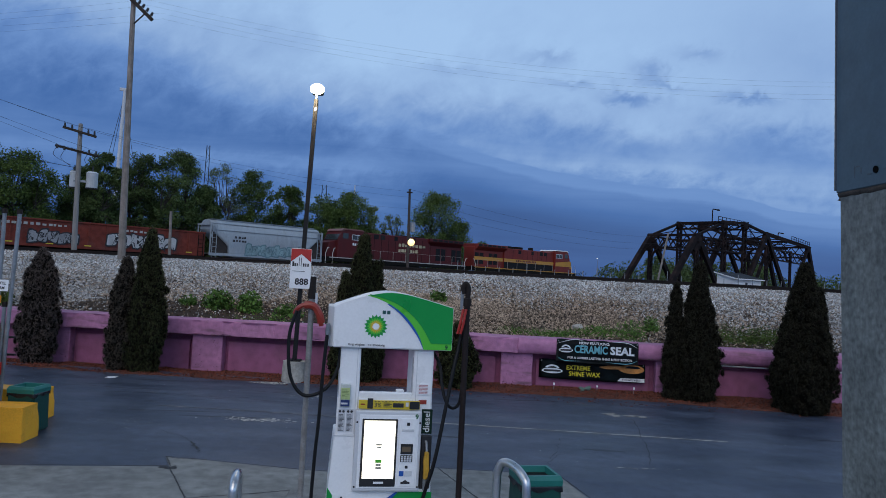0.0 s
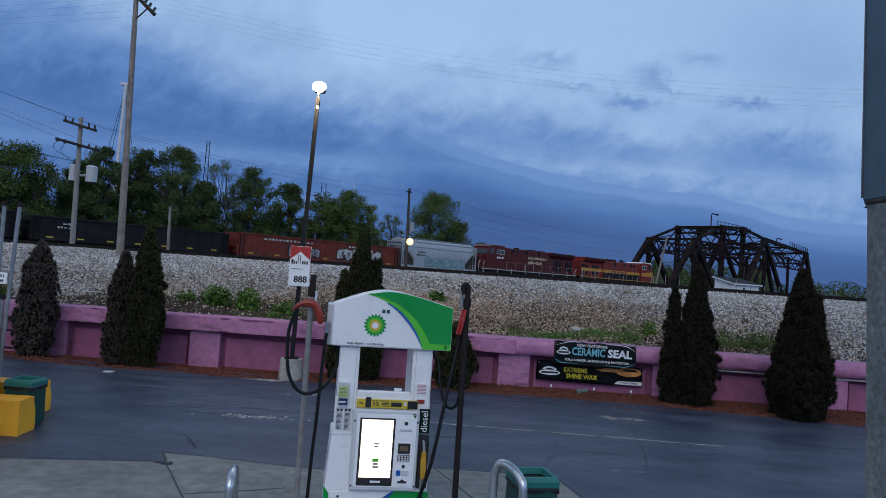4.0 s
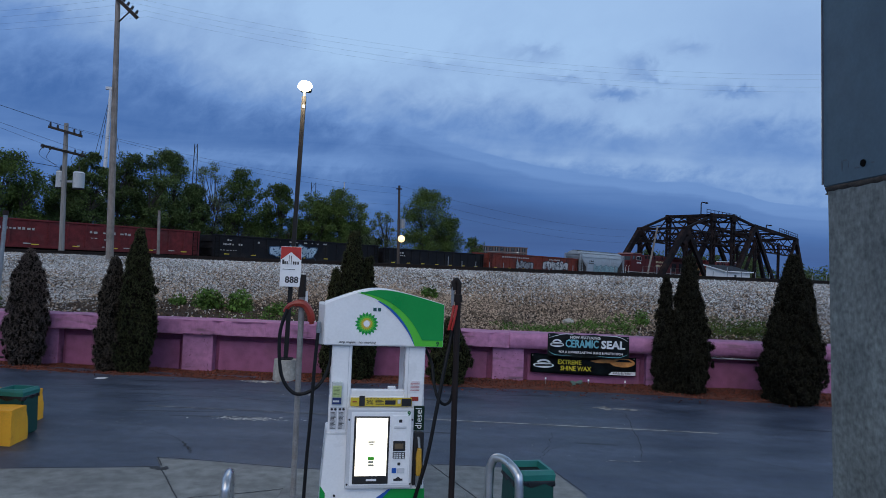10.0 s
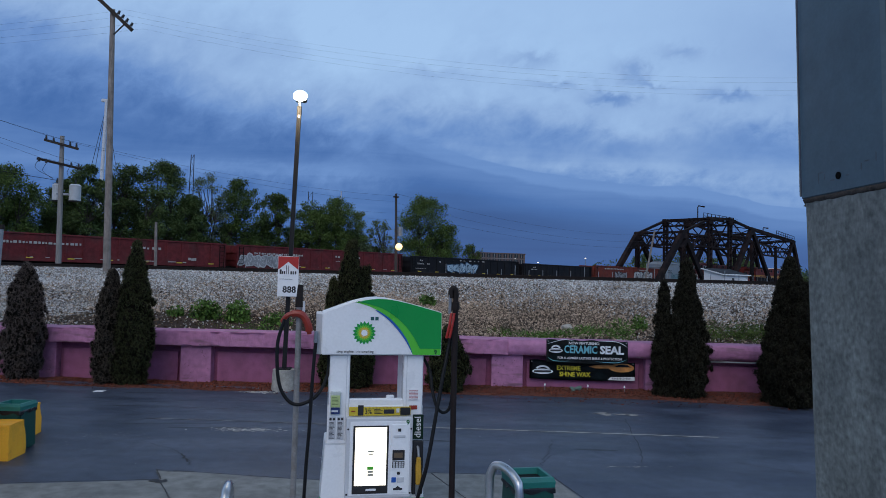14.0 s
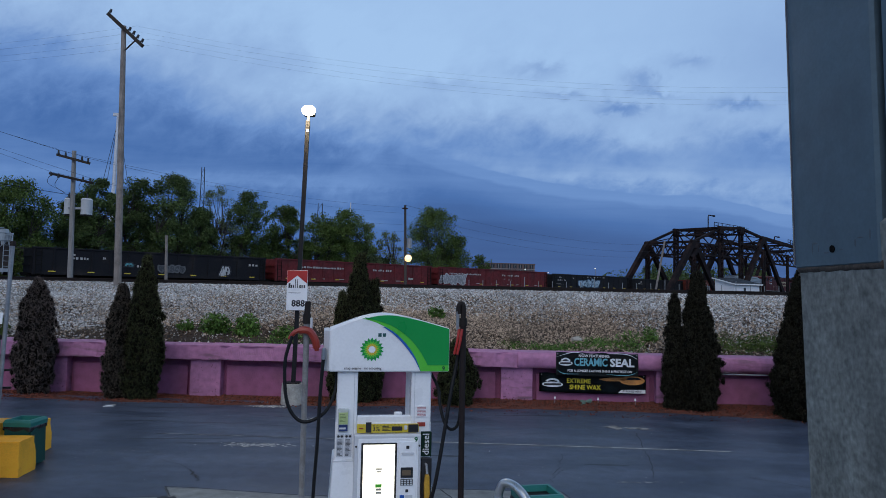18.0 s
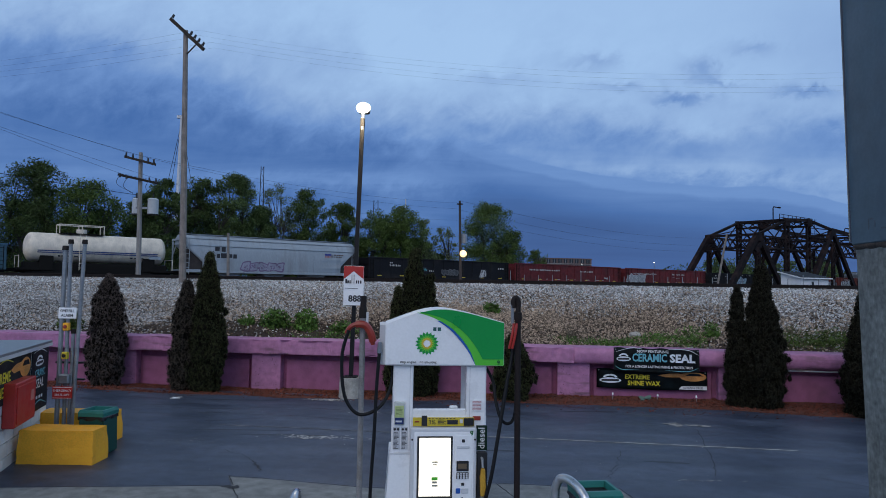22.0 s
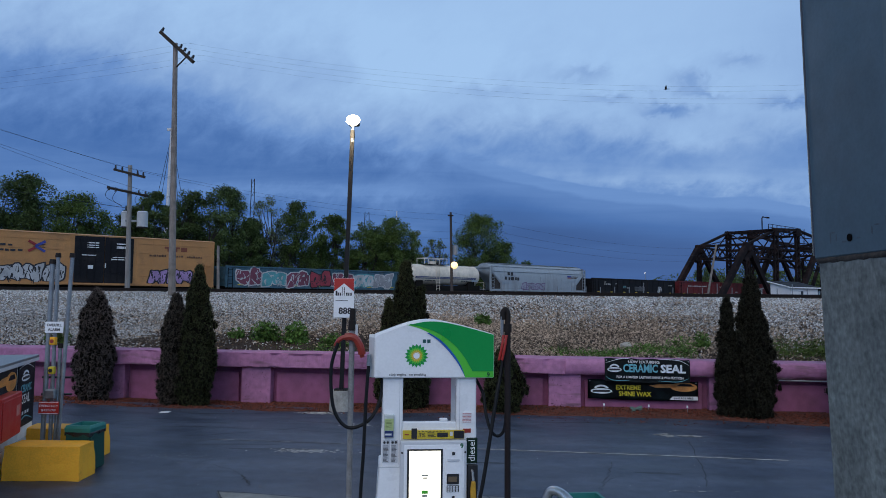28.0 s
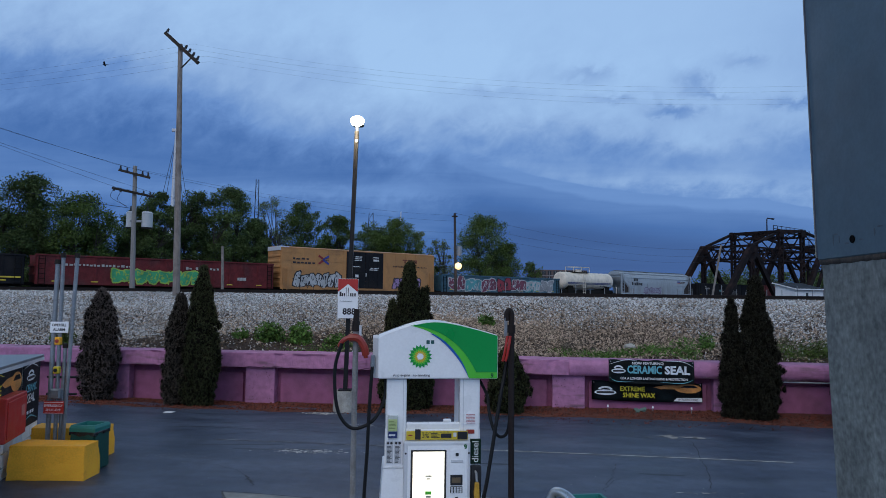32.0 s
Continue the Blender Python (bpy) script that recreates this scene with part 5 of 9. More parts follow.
def locomotive(name, L, label, front, body_m, banded=False):
    """front: 1 where the cab is at +x, -1 where it is at -x. Lengths run back from the cab's coupler."""
    car = empty(name, pose(0, 0, 0), label, "locomotive", "locomotives of the train")
    o, f = L / 2, front

    def X(a, b):
        p, q = f * (o - a), f * (o - b)
        return (min(p, q), max(p, q))

    def bx(part_name, a, b, y0, y1, z0, z1, m, parent=None, lab="", bev=0.0):
        return part(part_name, B(*X(a, b), y0, y1, z0, z1, bev), m, parent or car, lab)
    pale = paint("cream", (0.52, 0.44, 0.27))
    bx("frame", 0.4, L - 0.4, -1.48, 1.48, 1.12, 1.62, UNDER, bev=0.02)
    bx("sill_stripe", 0.7, L - 0.6, -1.495, -1.48, 1.50, 1.60, LOCO_ORANGE if banded else mat("pale_sill_paint", (0.46, 0.42, 0.40), 0.7, var=0.3, scale=3), lab="pale stripe along the sill")
    hood = bx("long_hood", 5.2, L - 6.6, -1.18, 1.18, 1.6, 4.42 if banded else 4.62, body_m, lab="flush engine hood", bev=0.07)
    rear = bx("rear_hood", L - 6.7, L - 0.9, -0.95, 0.95, 1.6, 4.3, body_m, bev=0.05)
    part("radiator", PR([(-1.50, 4.66), (1.50, 4.66), (1.50, 4.30), (0.95, 3.80), (-0.95, 3.80), (-1.50, 4.30)], *X(L - 6.9, L - 1.1), "x", 0.03), body_m, car, "overhanging radiator wing")
    for k in range(6):
        bx("radiator_grille", L - 6.4 + k * 0.9, L - 5.7 + k * 0.9, -1.512, -1.49, 4.36, 4.60, CAR_BLACK)
        bx("vent_door", L - 6.3 + k * 0.9, L - 5.55 + k * 0.9, -0.97, -0.94, 2.0, 3.5, CAR_BLACK if k % 3 else body_m, rear)
    # seams and square vents of the hood
    x = 5.9
    while x < L - 7.6:
        bx("hood_seam", x, x + 0.04, -1.187, -1.17, 1.75, 4.3, UNDER, hood)
        x += 1.05
    for a, w in ((6.85, 0.72), (7.85, 0.66), (9.9, 0.5), (12.6, 0.6)):
        bx("hood_vent", a, a + w, -1.195, -1.15, 3.78 if banded else 3.98, 4.3 if banded else 4.5, CAR_BLACK, hood, "dark square vent")
    if banded:
        bx("band", 2.6, L - 6.6, -1.192, -1.17, 2.52, 2.98, LOCO_ORANGE, hood, "yellow band along the hood")
        bx("band", L - 6.6, L - 1.0, -0.99, -0.96, 2.52, 2.98, LOCO_ORANGE, rear)
        bx("lower_band", 5.2, L - 6.6, -1.189, -1.17, 1.64, 2.50, CAR_BLACK, hood, "black lower band")
        bars(car, row_bars(min(X(9.2, 13.6)), max(X(9.2, 13.6)), 2.6, 0.3, 11), -1.194, paint("darkred", (0.16, 0.02, 0.015)))
    else:
        p0, p1 = X(10.6, 15.0)
        bars(car, row_bars(p0, p1, 3.36, 0.40, 8, 0.22), -1.19, pale)
        bars(car, row_bars(p0, p1 - 1.2, 2.72, 0.36, 7, 0.22), -1.19, pale)
        bars(car, row_bars(*X(3.7, 5.1), 3.02, 0.34, 4, 0.3), -1.51, INK_WHITE, "number_bars")
    bx("exhaust", 11.5, 13.0, -0.5, 0.5, 4.4, 4.78, UNDER, bev=0.05)
    bx("horn", 9.0, 9.5, -0.25, 0.25, 4.4, 4.86, UNDER)
    bx("roof_equipment", L - 8.6, L - 7.2, -0.8, 0.8, 4.4, 4.74, UNDER, bev=0.05)
    cab = part("cab", PR([(f * (o - 5.3), 1.6), (f * (o - 5.3), 4.62), (f * (o - 5.0), 4.78), (f * (o - 2.6), 4.78), (f * (o - 2.2), 4.5), (f * (o - 1.75), 3.45), (f * (o - 1.7), 1.6)], -1.5, 1.5, "y", 0.04), body_m, car)
    part("cab_roof", PR([(f * (o - 5.35), 4.64), (f * (o - 5.0), 4.84), (f * (o - 2.5), 4.84), (f * (o - 2.1), 4.56), (f * (o - 2.35), 4.56), (f * (o - 2.7), 4.70), (f * (o - 5.0), 4.70)], -1.53, 1.53, "y", 0.01), SHED_WHITE if banded else mat("faded_roof_red", (0.20, 0.085, 0.075), 0.6, var=0.2, scale=2), cab, "weathered cab roof")
    for a, b in ((3.65, 4.35), (4.42, 5.1)):
        bx("window_frame", a - 0.05, b + 0.05, -1.507, -1.49, 3.62, 4.24, WHITE_GREY, cab, "thin pale window frame")
        bx("side_window", a, b, -1.513, -1.48, 3.68, 4.18, LOCO_GLASS, cab)
    part("windshield", PR([(f * (o - 2.2), 4.44), (f * (o - 1.72), 3.55), (f * (o - 1.9), 3.55), (f * (o - 2.4), 4.44)], -1.3, 1.3, "y"), LOCO_GLASS, cab)
    bx("front_quarter_window", 2.35, 3.1, -1.512, -1.48, 3.72, 4.32, LOCO_GLASS, cab)
    nose = part("nose", PR([(f * (o - 1.7), 1.6), (f * (o - 1.7), 3.45), (f * (o - 0.95), 3.25), (f * (o - 0.65), 1.6)], -1.05, 1.05, "y", 0.06), body_m, car)
    if banded:
        part("nose_band", PR([(f * (o - 5.2), 2.45), (f * (o - 5.2), 2.98), (f * (o - 1.7), 3.3), (f * (o - 1.7), 2.45)], -1.512, -1.50), LOCO_ORANGE, cab, "yellow band widening to the nose")
        part("nose_panel", PR([(f * (o - 1.7), 2.2), (f * (o - 1.7), 3.40), (f * (o - 0.93), 3.2), (f * (o - 0.73), 2.2)], -1.062, -1.052), LOCO_ORANGE, nose)
    part("pilot", PR([(f * (o - 0.5), 1.6), (f * o, 1.6), (f * (o + 0.15), 0.35), (f * (o - 0.4), 0.35)], -1.45, 1.45, "y"), UNDER, car)
    bx("fuel_tank", 7.9, 14.0, -1.4, 1.4, 0.35, 1.15, UNDER, bev=0.12)
    for c in (4.4, L - 4.4):
        t = bx("truck_frame", c - 2.3, c + 2.3, -1.2, 1.2, 0.35, 1.0, UNDER, bev=0.05)
        for k in (-1, 0, 1):
            q = f * (o - c - k * 1.9)
            for y in (-0.98, 0.98):
                part("wheel", C((q, y - 0.25, 0.53), (q, y + 0.25, 0.53), 0.53, 0.53, 18), RAIL, t)
    rail_m = mat("pale_handrail", (0.34, 0.30, 0.27), 0.6)
    bm = bmesh.new()
    for k in range(9):
        q = f * (o - (5.8 + k * (L - 6.9) / 8))
        beam(bm, (q, -1.47, 1.6), (q, -1.47, 2.62), 0.035, 0.035)
    beam(bm, (f * (o - 5.8), -1.47, 2.62), (f * (-o + 1.1), -1.47, 2.62), 0.022, 0.022)
    part("handrail", bm, rail_m, car, "thin pale handrail")
    grab = mat("white_grab_iron", (0.72, 0.70, 0.66), 0.5)
    for a, b in ((0.25, 0.65), (1.15, 1.5), (L - 0.75, L - 0.3)):
        part("grab_iron", T([(f * (o - a), -1.46, 0.75), (f * (o - a), -1.46, 2.0), (f * (o - (a + b) / 2), -1.46, 2.55), (f * (o - b), -1.46, 2.6)], 0.032, 5), grab, car, "white grab iron")
    for s in (-1, 1):
        bm = bmesh.new()
        for k in range(4):
            box(bm, min(s * (o - 0.55), s * (o - 0.1)), max(s * (o - 0.55), s * (o - 0.1)), -1.5, -1.1, 0.4 + k * 0.3, 0.45 + k * 0.3)
        part("steps", bm, UNDER, car)
    return car


CARS = []


def build_train():
    y = -1.56

    def add(car, a, b):
        CARS.append((car, (a + b) / 2))
        return car

    add(locomotive("locomotive", 22.7, "red locomotive with a yellow band and a white cab roof", 1, LOCO_BRIGHT, True), 64.2, 86.9)
    add(locomotive("locomotive", 22.2, "weathered red diesel locomotive with pale lettering", -1, LOCO_RED), 41.5, 63.7)
    h = add(hopper("covered_hopper", 12.7, "short pale grey covered hopper car with teal graffiti"), 28.55, 41.25)
    graffiti(h, -2.6, 4.2, 1.15, 2.25, -1.525, paint("fadedteal", (0.26, 0.38, 0.40)), paint("slate", (0.14, 0.24, 0.27)), 12, 9, "thin teal sprayed lettering")
    bars(h, row_bars(-3.8, -2.5, 2.75, 0.22, 4) + row_bars(-4.0, -2.4, 2.4, 0.22, 5), -1.525, INK)
    g = add(gondola("gondola", 20.6, 3.11, OXIDE, "oxide red gondola car with white and black graffiti"), 7.5, 28.1)
    bars(g, row_bars(-7.5, -1.6, 2.55, 0.22, 14), y, INK_PALE)
    bars(g, row_bars(3.0, 5.6, 2.55, 0.2, 7), y, INK_PALE)
    graffiti(g, -4.6, -0.8, 1.15, 2.15, y, G_GREY, G_BLACK, 21, 5, "grey sprayed lettering")
    graffiti(g, 1.5, 7.5, 1.1, 2.4, y, G_WHITE, G_BLACK, 22, 6, "white and black sprayed lettering")
    g = add(gondola("gondola", 17.2, 2.81, CAR_BLACK, "plain black gondola car"), -10.8, 6.8)
    bars(g, row_bars(-6.2, -5.5, 2.2, 0.18, 2) + row_bars(-6.6, -5.2, 1.9, 0.16, 5), y, INK_PALE)
    g = add(gondola("gondola", 20.4, 2.99, CAR_BLACK, "black gondola car with pale blue graffiti"), -31.9, -11.2)
    bars(g, row_bars(-8.7, -8.1, 2.38, 0.2, 2) + row_bars(-9.1, -7.9, 1.98, 0.2, 5) + row_bars(-7.5, -7.0, 1.98, 0.2, 2) + row_bars(-9.4, -7.6, 1.45, 0.07, 6) + row_bars(-2.8, 3.6, 2.62, 0.13, 7, 0.7) + row_bars(-5.4, -5.0, 2.3, 0.2, 1), y, INK_PALE)
    graffiti(g, -3.9, 1.5, 1.1, 2.35, y, paint("paleblue", (0.38, 0.50, 0.58)), paint("deepblue", (0.04, 0.09, 0.16)), 31, 5, "pale blue sprayed lettering")
    g = add(gondola("gondola", 21.6, 3.14, MAROON, "maroon gondola car with grey scribbled graffiti"), -54.8, -32.9)
    bars(g, row_bars(-8.9, -3.1, 2.25, 0.2, 20) + row_bars(1.0, 1.7, 2.28, 0.22, 2) + row_bars(2.1, 3.2, 2.28, 0.22, 3) + row_bars(3.5, 4.5, 2.28, 0.22, 3) + row_bars(1.1, 1.7, 1.85, 0.09, 2) + row_bars(2.2, 3.1, 1.75, 0.09, 3) + row_bars(-4.0, 9.5, 1.12, 0.09, 9, 0.8), y, INK_PALE)
    graffiti(g, -10.5, -6.0, 1.0, 2.2, y, G_GREY, G_WHITE, 41, 6, "dense grey sprayed lettering")
    g = add(gondola("gondola", 21.6, 3.14, MAROON, "maroon gondola car with white lettering bars"), -77.5, -55.7)
    bars(g, row_bars(-8.2, -2.3, 2.25, 0.2, 20) + row_bars(1.7, 2.3, 2.22, 0.22, 2) + row_bars(2.5, 3.4, 2.22, 0.22, 3) + row_bars(3.6, 4.5, 2.22, 0.22, 3) + row_bars(7.0, 7.8, 1.35, 0.26, 3, 0.1) + row_bars(-6.0, 9.0, 1.12, 0.09, 8, 0.8), y, INK_PALE)
    g = add(gondola("gondola", 21.0, 3.1, CAR_BLACK, "black gondola car with a small white painted figure"), -99.6, -78.4)
    graffiti(g, 5.65, 6.55, 1.05, 2.25, y, G_WHITE, G_BLACK, 51, 1, "small white sprayed figure")
    graffiti(g, -3.3, -2.5, 1.65, 2.05, y, G_TEAL, G_BLACK, 52, 1, "small teal sprayed tag")
    bars(g, row_bars(-7.7, -7.2, 2.45, 0.18, 2) + row_bars(-7.7, -6.2, 2.15, 0.2, 6) + row_bars(-5.1, -4.8, 2.25, 0.2, 2) + row_bars(-2.2, -1.5, 1.65, 0.22, 3) + row_bars(8.6, 9.7, 2.2, 0.2, 3), y, INK_PALE)
    graffiti(g, -0.3, 2.1, 1.35, 1.95, y, paint("smoke", (0.055, 0.060, 0.065)), paint("ash", (0.12, 0.12, 0.125)), 53, 5, "faint grey sprayed scribble")
    h = add(hopper("covered_hopper", 18.5, "pale grey covered hopper car with a purple tag"), -119.4, -100.9)
    bars(h, row_bars(-6.2, -5.0, 2.95, 0.44, 2) + row_bars(-6.7, -3.9, 2.35, 0.46, 5), -1.53, INK)
    bars(h, [(5.35, 6.1, 3.02, 3.2)], -1.525, paint("bluemark", (0.05, 0.07, 0.32)), "emblem")
    bars(h, [(5.4 + 0.17 * k, 5.5 + 0.17 * k, 2.78, 2.98) for k in range(4)], -1.525, paint("fadedred", (0.42, 0.17, 0.18)), "emblem")
    bars(h, row_bars(6.1, 7.6, 3.05, 0.1, 5) + row_bars(6.1, 7.4, 2.85, 0.1, 5), -1.525, paint("brown", (0.10, 0.05, 0.03)))
    graffiti(h, -3.6, 0.8, 1.2, 2.05, -1.525, paint("fadedlilac", (0.33, 0.33, 0.41)), paint("plum", (0.20, 0.14, 0.24)), 61, 5, "thin lilac sprayed tag")
    add(tank_car("tank_car", 12.2, "grimy white tank car with thin navy stripes"), -132.2, -120.0)
    g = add(gondola("gondola", 20.6, 2.9, CAR_BLUE, "faded blue gondola car covered in bubble graffiti"), -153.6, -132.9)
    for k, (fm, em) in enumerate(((paint("maroon", (0.20, 0.05, 0.085)), G_WHITE), (G_TEAL, G_WHITE), (paint("maroon", (0.20, 0.05, 0.085)), G_WHITE), (G_RED, G_BLACK), (paint("maroon", (0.20, 0.05, 0.085)), G_WHITE), (G_WHITE, G_TEAL), (G_GREY, G_WHITE))):
        graffiti(g, -9.2 + 2.6 * k, -6.7 + 2.6 * k, 1.0, 2.6, y, fm, em, 70 + k, 2, "maroon, teal and white sprayed lettering")
    add(boxcar("boxcar", 19.4, "mustard yellow boxcar with black doors and graffiti"), -174.1, -154.7)
    g = add(gondola("gondola", 20.6, 3.29, MAROON, "maroon gondola car with green and yellow graffiti"), -195.4, -174.9)
    bars(g, row_bars(-8.2, -2.6, 2.4, 0.2, 18) + row_bars(1.7, 2.3, 2.4, 0.24, 2) + row_bars(2.6, 3.6, 2.4, 0.24, 3) + row_bars(3.9, 4.9, 2.4, 0.24, 3) + row_bars(6.6, 7.5, 1.5, 0.3, 3, 0.1), y, INK_PALE)
    graffiti(g, -4.6, 3.2, 1.1, 2.3, y, G_GREEN, paint("lime", (0.35, 0.50, 0.08)), 81, 8, "green sprayed lettering with lime edges")
    g = add(gondola("gondola", 17.2, 3.2, CAR_BLACK, "black gondola car with a yellow sill stripe"), -213.4, -196.2)
    part("sill_stripe", B(-8.4, 8.4, -1.60, -1.55, 1.3, 1.42), YELLOW, g)


build_far_track()
build_train()

# ---- poles, lamps, wires, bridge ----


def build_lamp_post():
    lamp = empty("street_lamp", pose(-2.17, 16.02, 0), "lit flood lamp on a black square pole with concrete footing", "street lamp")
    part("footing", C((0, 0, 0), (0, 0, 0.46), 0.27, 0.25, 24), mat("pale_footing_concrete", (0.36, 0.345, 0.31), 0.85, mid=(9.0, 0.25), var=0.2, scale=4, fine=50, bump=0.3), lamp, "round grey concrete footing")
    part("base_plate", B(-0.15, 0.15, -0.15, 0.15, 0.46, 0.49), BLACK_STEEL, lamp)
    part("pole", BEAM((0, 0, 0.48), (0.14, 0, 6.45), 0.092, 0.092), BLACK_STEEL, lamp)
    part("tenon", C((0.14, 0, 6.42), (0.145, 0, 6.58), 0.035), GALV, lamp)
    part("knuckle", B(0.10, 0.19, -0.05, 0.05, 6.26, 6.38, 0.012), BLACK_STEEL, lamp)
    part("label_plate", B(0.115, 0.165, -0.055, -0.05, 6.18, 6.25), WHITE_GREY, lamp)
    part("housing", B(0.03, 0.29, -0.04, 0.20, 6.58, 6.78, 0.04, 2), BLACK_STEEL, lamp)
    bm = bmesh.new()
    bmesh.ops.create_uvsphere(bm, u_segments=20, v_segments=12, radius=1.0)
    bmesh.ops.transform(bm, matrix=pose(0.16, -0.10, 6.67) @ Matrix.Diagonal((0.165, 0.11, 0.125, 1)), verts=bm.verts)
    part("lens", bm, LAMP_GLOW, lamp, "glowing warm white lens", True)
    ld = bpy.data.lights.new("street_lamp_light", "POINT")
    ld.energy, ld.color, ld.shadow_soft_size = 170.0, (1.0, 0.78, 0.50), 0.2
    new("street_lamp_light", ld).location = (-2.05, 15.35, 6.6)
    # cigarette price sign on the pole
    sign = empty("price_sign", pose(-2.14, 15.90, 2.10), "white price sign with a red chevron top on the lamp pole", "sign")
    part("panel", B(-0.225, 0.235, -0.03, 0.0, 0.0, 0.90, 0.008), WHITE, sign)
    part("chevron", PR([(-0.22, 0.895), (0.23, 0.895), (0.23, 0.60), (0.005, 0.78), (-0.22, 0.60)], -0.036, -0.031), RED, sign, "red chevron")
    bm = bmesh.new()
    for k, (w, h) in enumerate(((0.052, 0.105), (0.040, 0.07), (0.034, 0.07), (0.016, 0.20), (0.016, 0.20), (0.040, 0.07), (0.034, 0.07), (0.040, 0.07))):
        x = -0.185 + k * 0.048
        box(bm, x, x + w * 0.8, -0.036, -0.031, 0.50, 0.50 + h)
    tagged(part("brand_bars", bm, INK, sign, "plain black bars in place of a name"), kind="stuff")
    part("rule", B(-0.18, 0.10, -0.036, -0.031, 0.385, 0.395), INK, sign)
    words("price", "888", 0.20, pose(0.04, -0.034, 0.09), INK, sign, "black price digits", 1.0, 0.006)
    part("bracket", B(-0.03, 0.03, 0.0, 0.07, 0.2, 0.26), BLACK_STEEL, sign)


def build_poles():
    p = empty("utility_pole", WALL_M @ pose(-10.33, 6.55, 0), "weathered wooden utility pole with a tilted crossarm", "utility pole")
    part("shaft", C((0.10, 0, 2.2), (-0.12, 0, 11.62), 0.128, 0.080, 14), WOOD_POLE, p)
    part("crossarm", BEAM((-0.65, -0.12, 12.02), (0.65, -0.12, 10.86), 0.10, 0.12), TIE, p)
    d = (Vector((0.65, -0.12, 10.86)) - Vector((-0.65, -0.12, 12.02))).normalized()
    for k in (0.04, 1.0, 1.2, 1.4, 1.62):
        q = Vector((-0.65, -0.12, 12.02)) + d * k + Vector((0.04, 0, 0.06))
        part("insulator", C(q, q + Vector((0.06, 0, 0.12)), 0.05, 0.035, 8), DARK, p)
    part("brace", BEAM((0.02, -0.13, 10.7), (0.42, -0.13, 11.1), 0.03, 0.04), BLACK_STEEL, p)
    p2 = empty("utility_pole", pose(-16.15, 36.0, -0.2), "grey wooden utility pole with two crossarms and transformers", "utility pole")
    part("shaft", C((0.13, 0, 2.0), (0.0, 0, 9.45), 0.138, 0.10, 12), mat("grey_pole_wood", (0.27, 0.255, 0.24), 0.85, var=0.25, scale=3, stretch=(6, 6, 0.5)), p2)
    part("crossarm", BEAM((-0.75, -0.2, 9.20), (0.88, -0.2, 8.80), 0.1, 0.12), TIE, p2)
    part("crossarm", BEAM((-1.05, -0.2, 8.25), (1.05, -0.2, 7.82), 0.1, 0.12), TIE, p2)
    for x, z in ((-0.65, 9.2), (-0.3, 9.1), (0.5, 8.93), (0.8, 8.86), (-0.95, 8.1), (-0.6, 8.03), (0.6, 7.9), (0.95, 7.85)):
        part("insulator", C((x, -0.22, z), (x, -0.24, z + 0.22), 0.06, 0.04, 8), DARK, p2)
    for x, rt in ((-0.22, 0.21), (0.66, 0.27)):
        t = part("transformer", C((x, 0.20, 6.24), (x, 0.20, 7.00), rt, rt, 18), mat("transformer_grey", (0.50, 0.52, 0.53), 0.5, var=0.08), p2, "pale grey transformer can")
        part("lid", C((x, 0.20, 7.00), (x, 0.20, 7.07), rt + 0.015, rt - 0.06, 18), WHITE_GREY, t)
        part("bushing", C((x, 0.20, 7.05), (x, 0.20, 7.36), 0.05, 0.03, 8), DARK, t)
        part("base_rim", C((x, 0.20, 6.20), (x, 0.20, 6.25), rt + 0.01, rt + 0.01, 18), BLACK_STEEL, t)
        part("bracket", B(min(x, 0), max(x, 0), 0.0, 0.2, 6.5, 6.6), GALV, t)
    for x, z0, z1 in ((-0.95, 8.2, 7.3), (-0.6, 8.0, 7.25), (0.55, 7.9, 7.3)):
        part("drop_wire", T(curve_pts([(x, -0.24, z0), (x - 0.12, -0.26, (z0 + z1) / 2), (-0.22 if x < 0 else 0.60, -0.28, z1)], 5), 0.012, 4), BLACK_STEEL, p2)
    for x, y, z, h, lab in ((-11.35, 36, 2.2, 2.9, "short grey wooden stub pole"), (23.1, 60, 2.1, 5.3, "leaning grey wooden pole beside the track")):
        s = empty("stub_pole", pose(x, y, 0), lab, "utility pole")
        part("shaft", C((0, 0, z), (-0.08 if x < 0 else 0.98, 0, z + h), 0.08 if x < 0 else 0.095, 0.065 if x < 0 else 0.08, 10), WOOD_POLE, s)
    yp = empty("yard_light_pole", pose(1.18, 60, 0), "wooden utility pole with a lit yard light", "utility pole")
    part("shaft", C((0, 0, 1.8), (-0.2, 0, 9.9), 0.14, 0.10, 10), mat("dark_pole_wood", (0.060, 0.056, 0.058), 0.9, spec=0.2, scale=3, stretch=(6, 6, 0.5)), yp)
    part("crossarm", BEAM((-0.45, -0.1, 9.6), (0.05, -0.1, 9.6), 0.1, 0.1), TIE, yp)
    part("transformer", C((0.22, -0.3, 6.2), (0.22, -0.3, 7.0), 0.22, 0.22, 14), GALV, yp, "pale grey transformer can")
    part("arm", T([(0, -0.05, 5.6), (0.08, -0.5, 5.62), (0.12, -0.8, 5.5)], 0.03), GALV, yp)
    bm = bmesh.new()
    bmesh.ops.create_uvsphere(bm, u_segments=16, v_segments=10, radius=0.30)
    bmesh.ops.translate(bm, vec=(0.14, -0.95, 5.26), verts=bm.verts)
    part("globe", bm, YARD_GLOW, yp, "glowing amber globe", True)
    ld = bpy.data.lights.new("yard_light", "POINT")
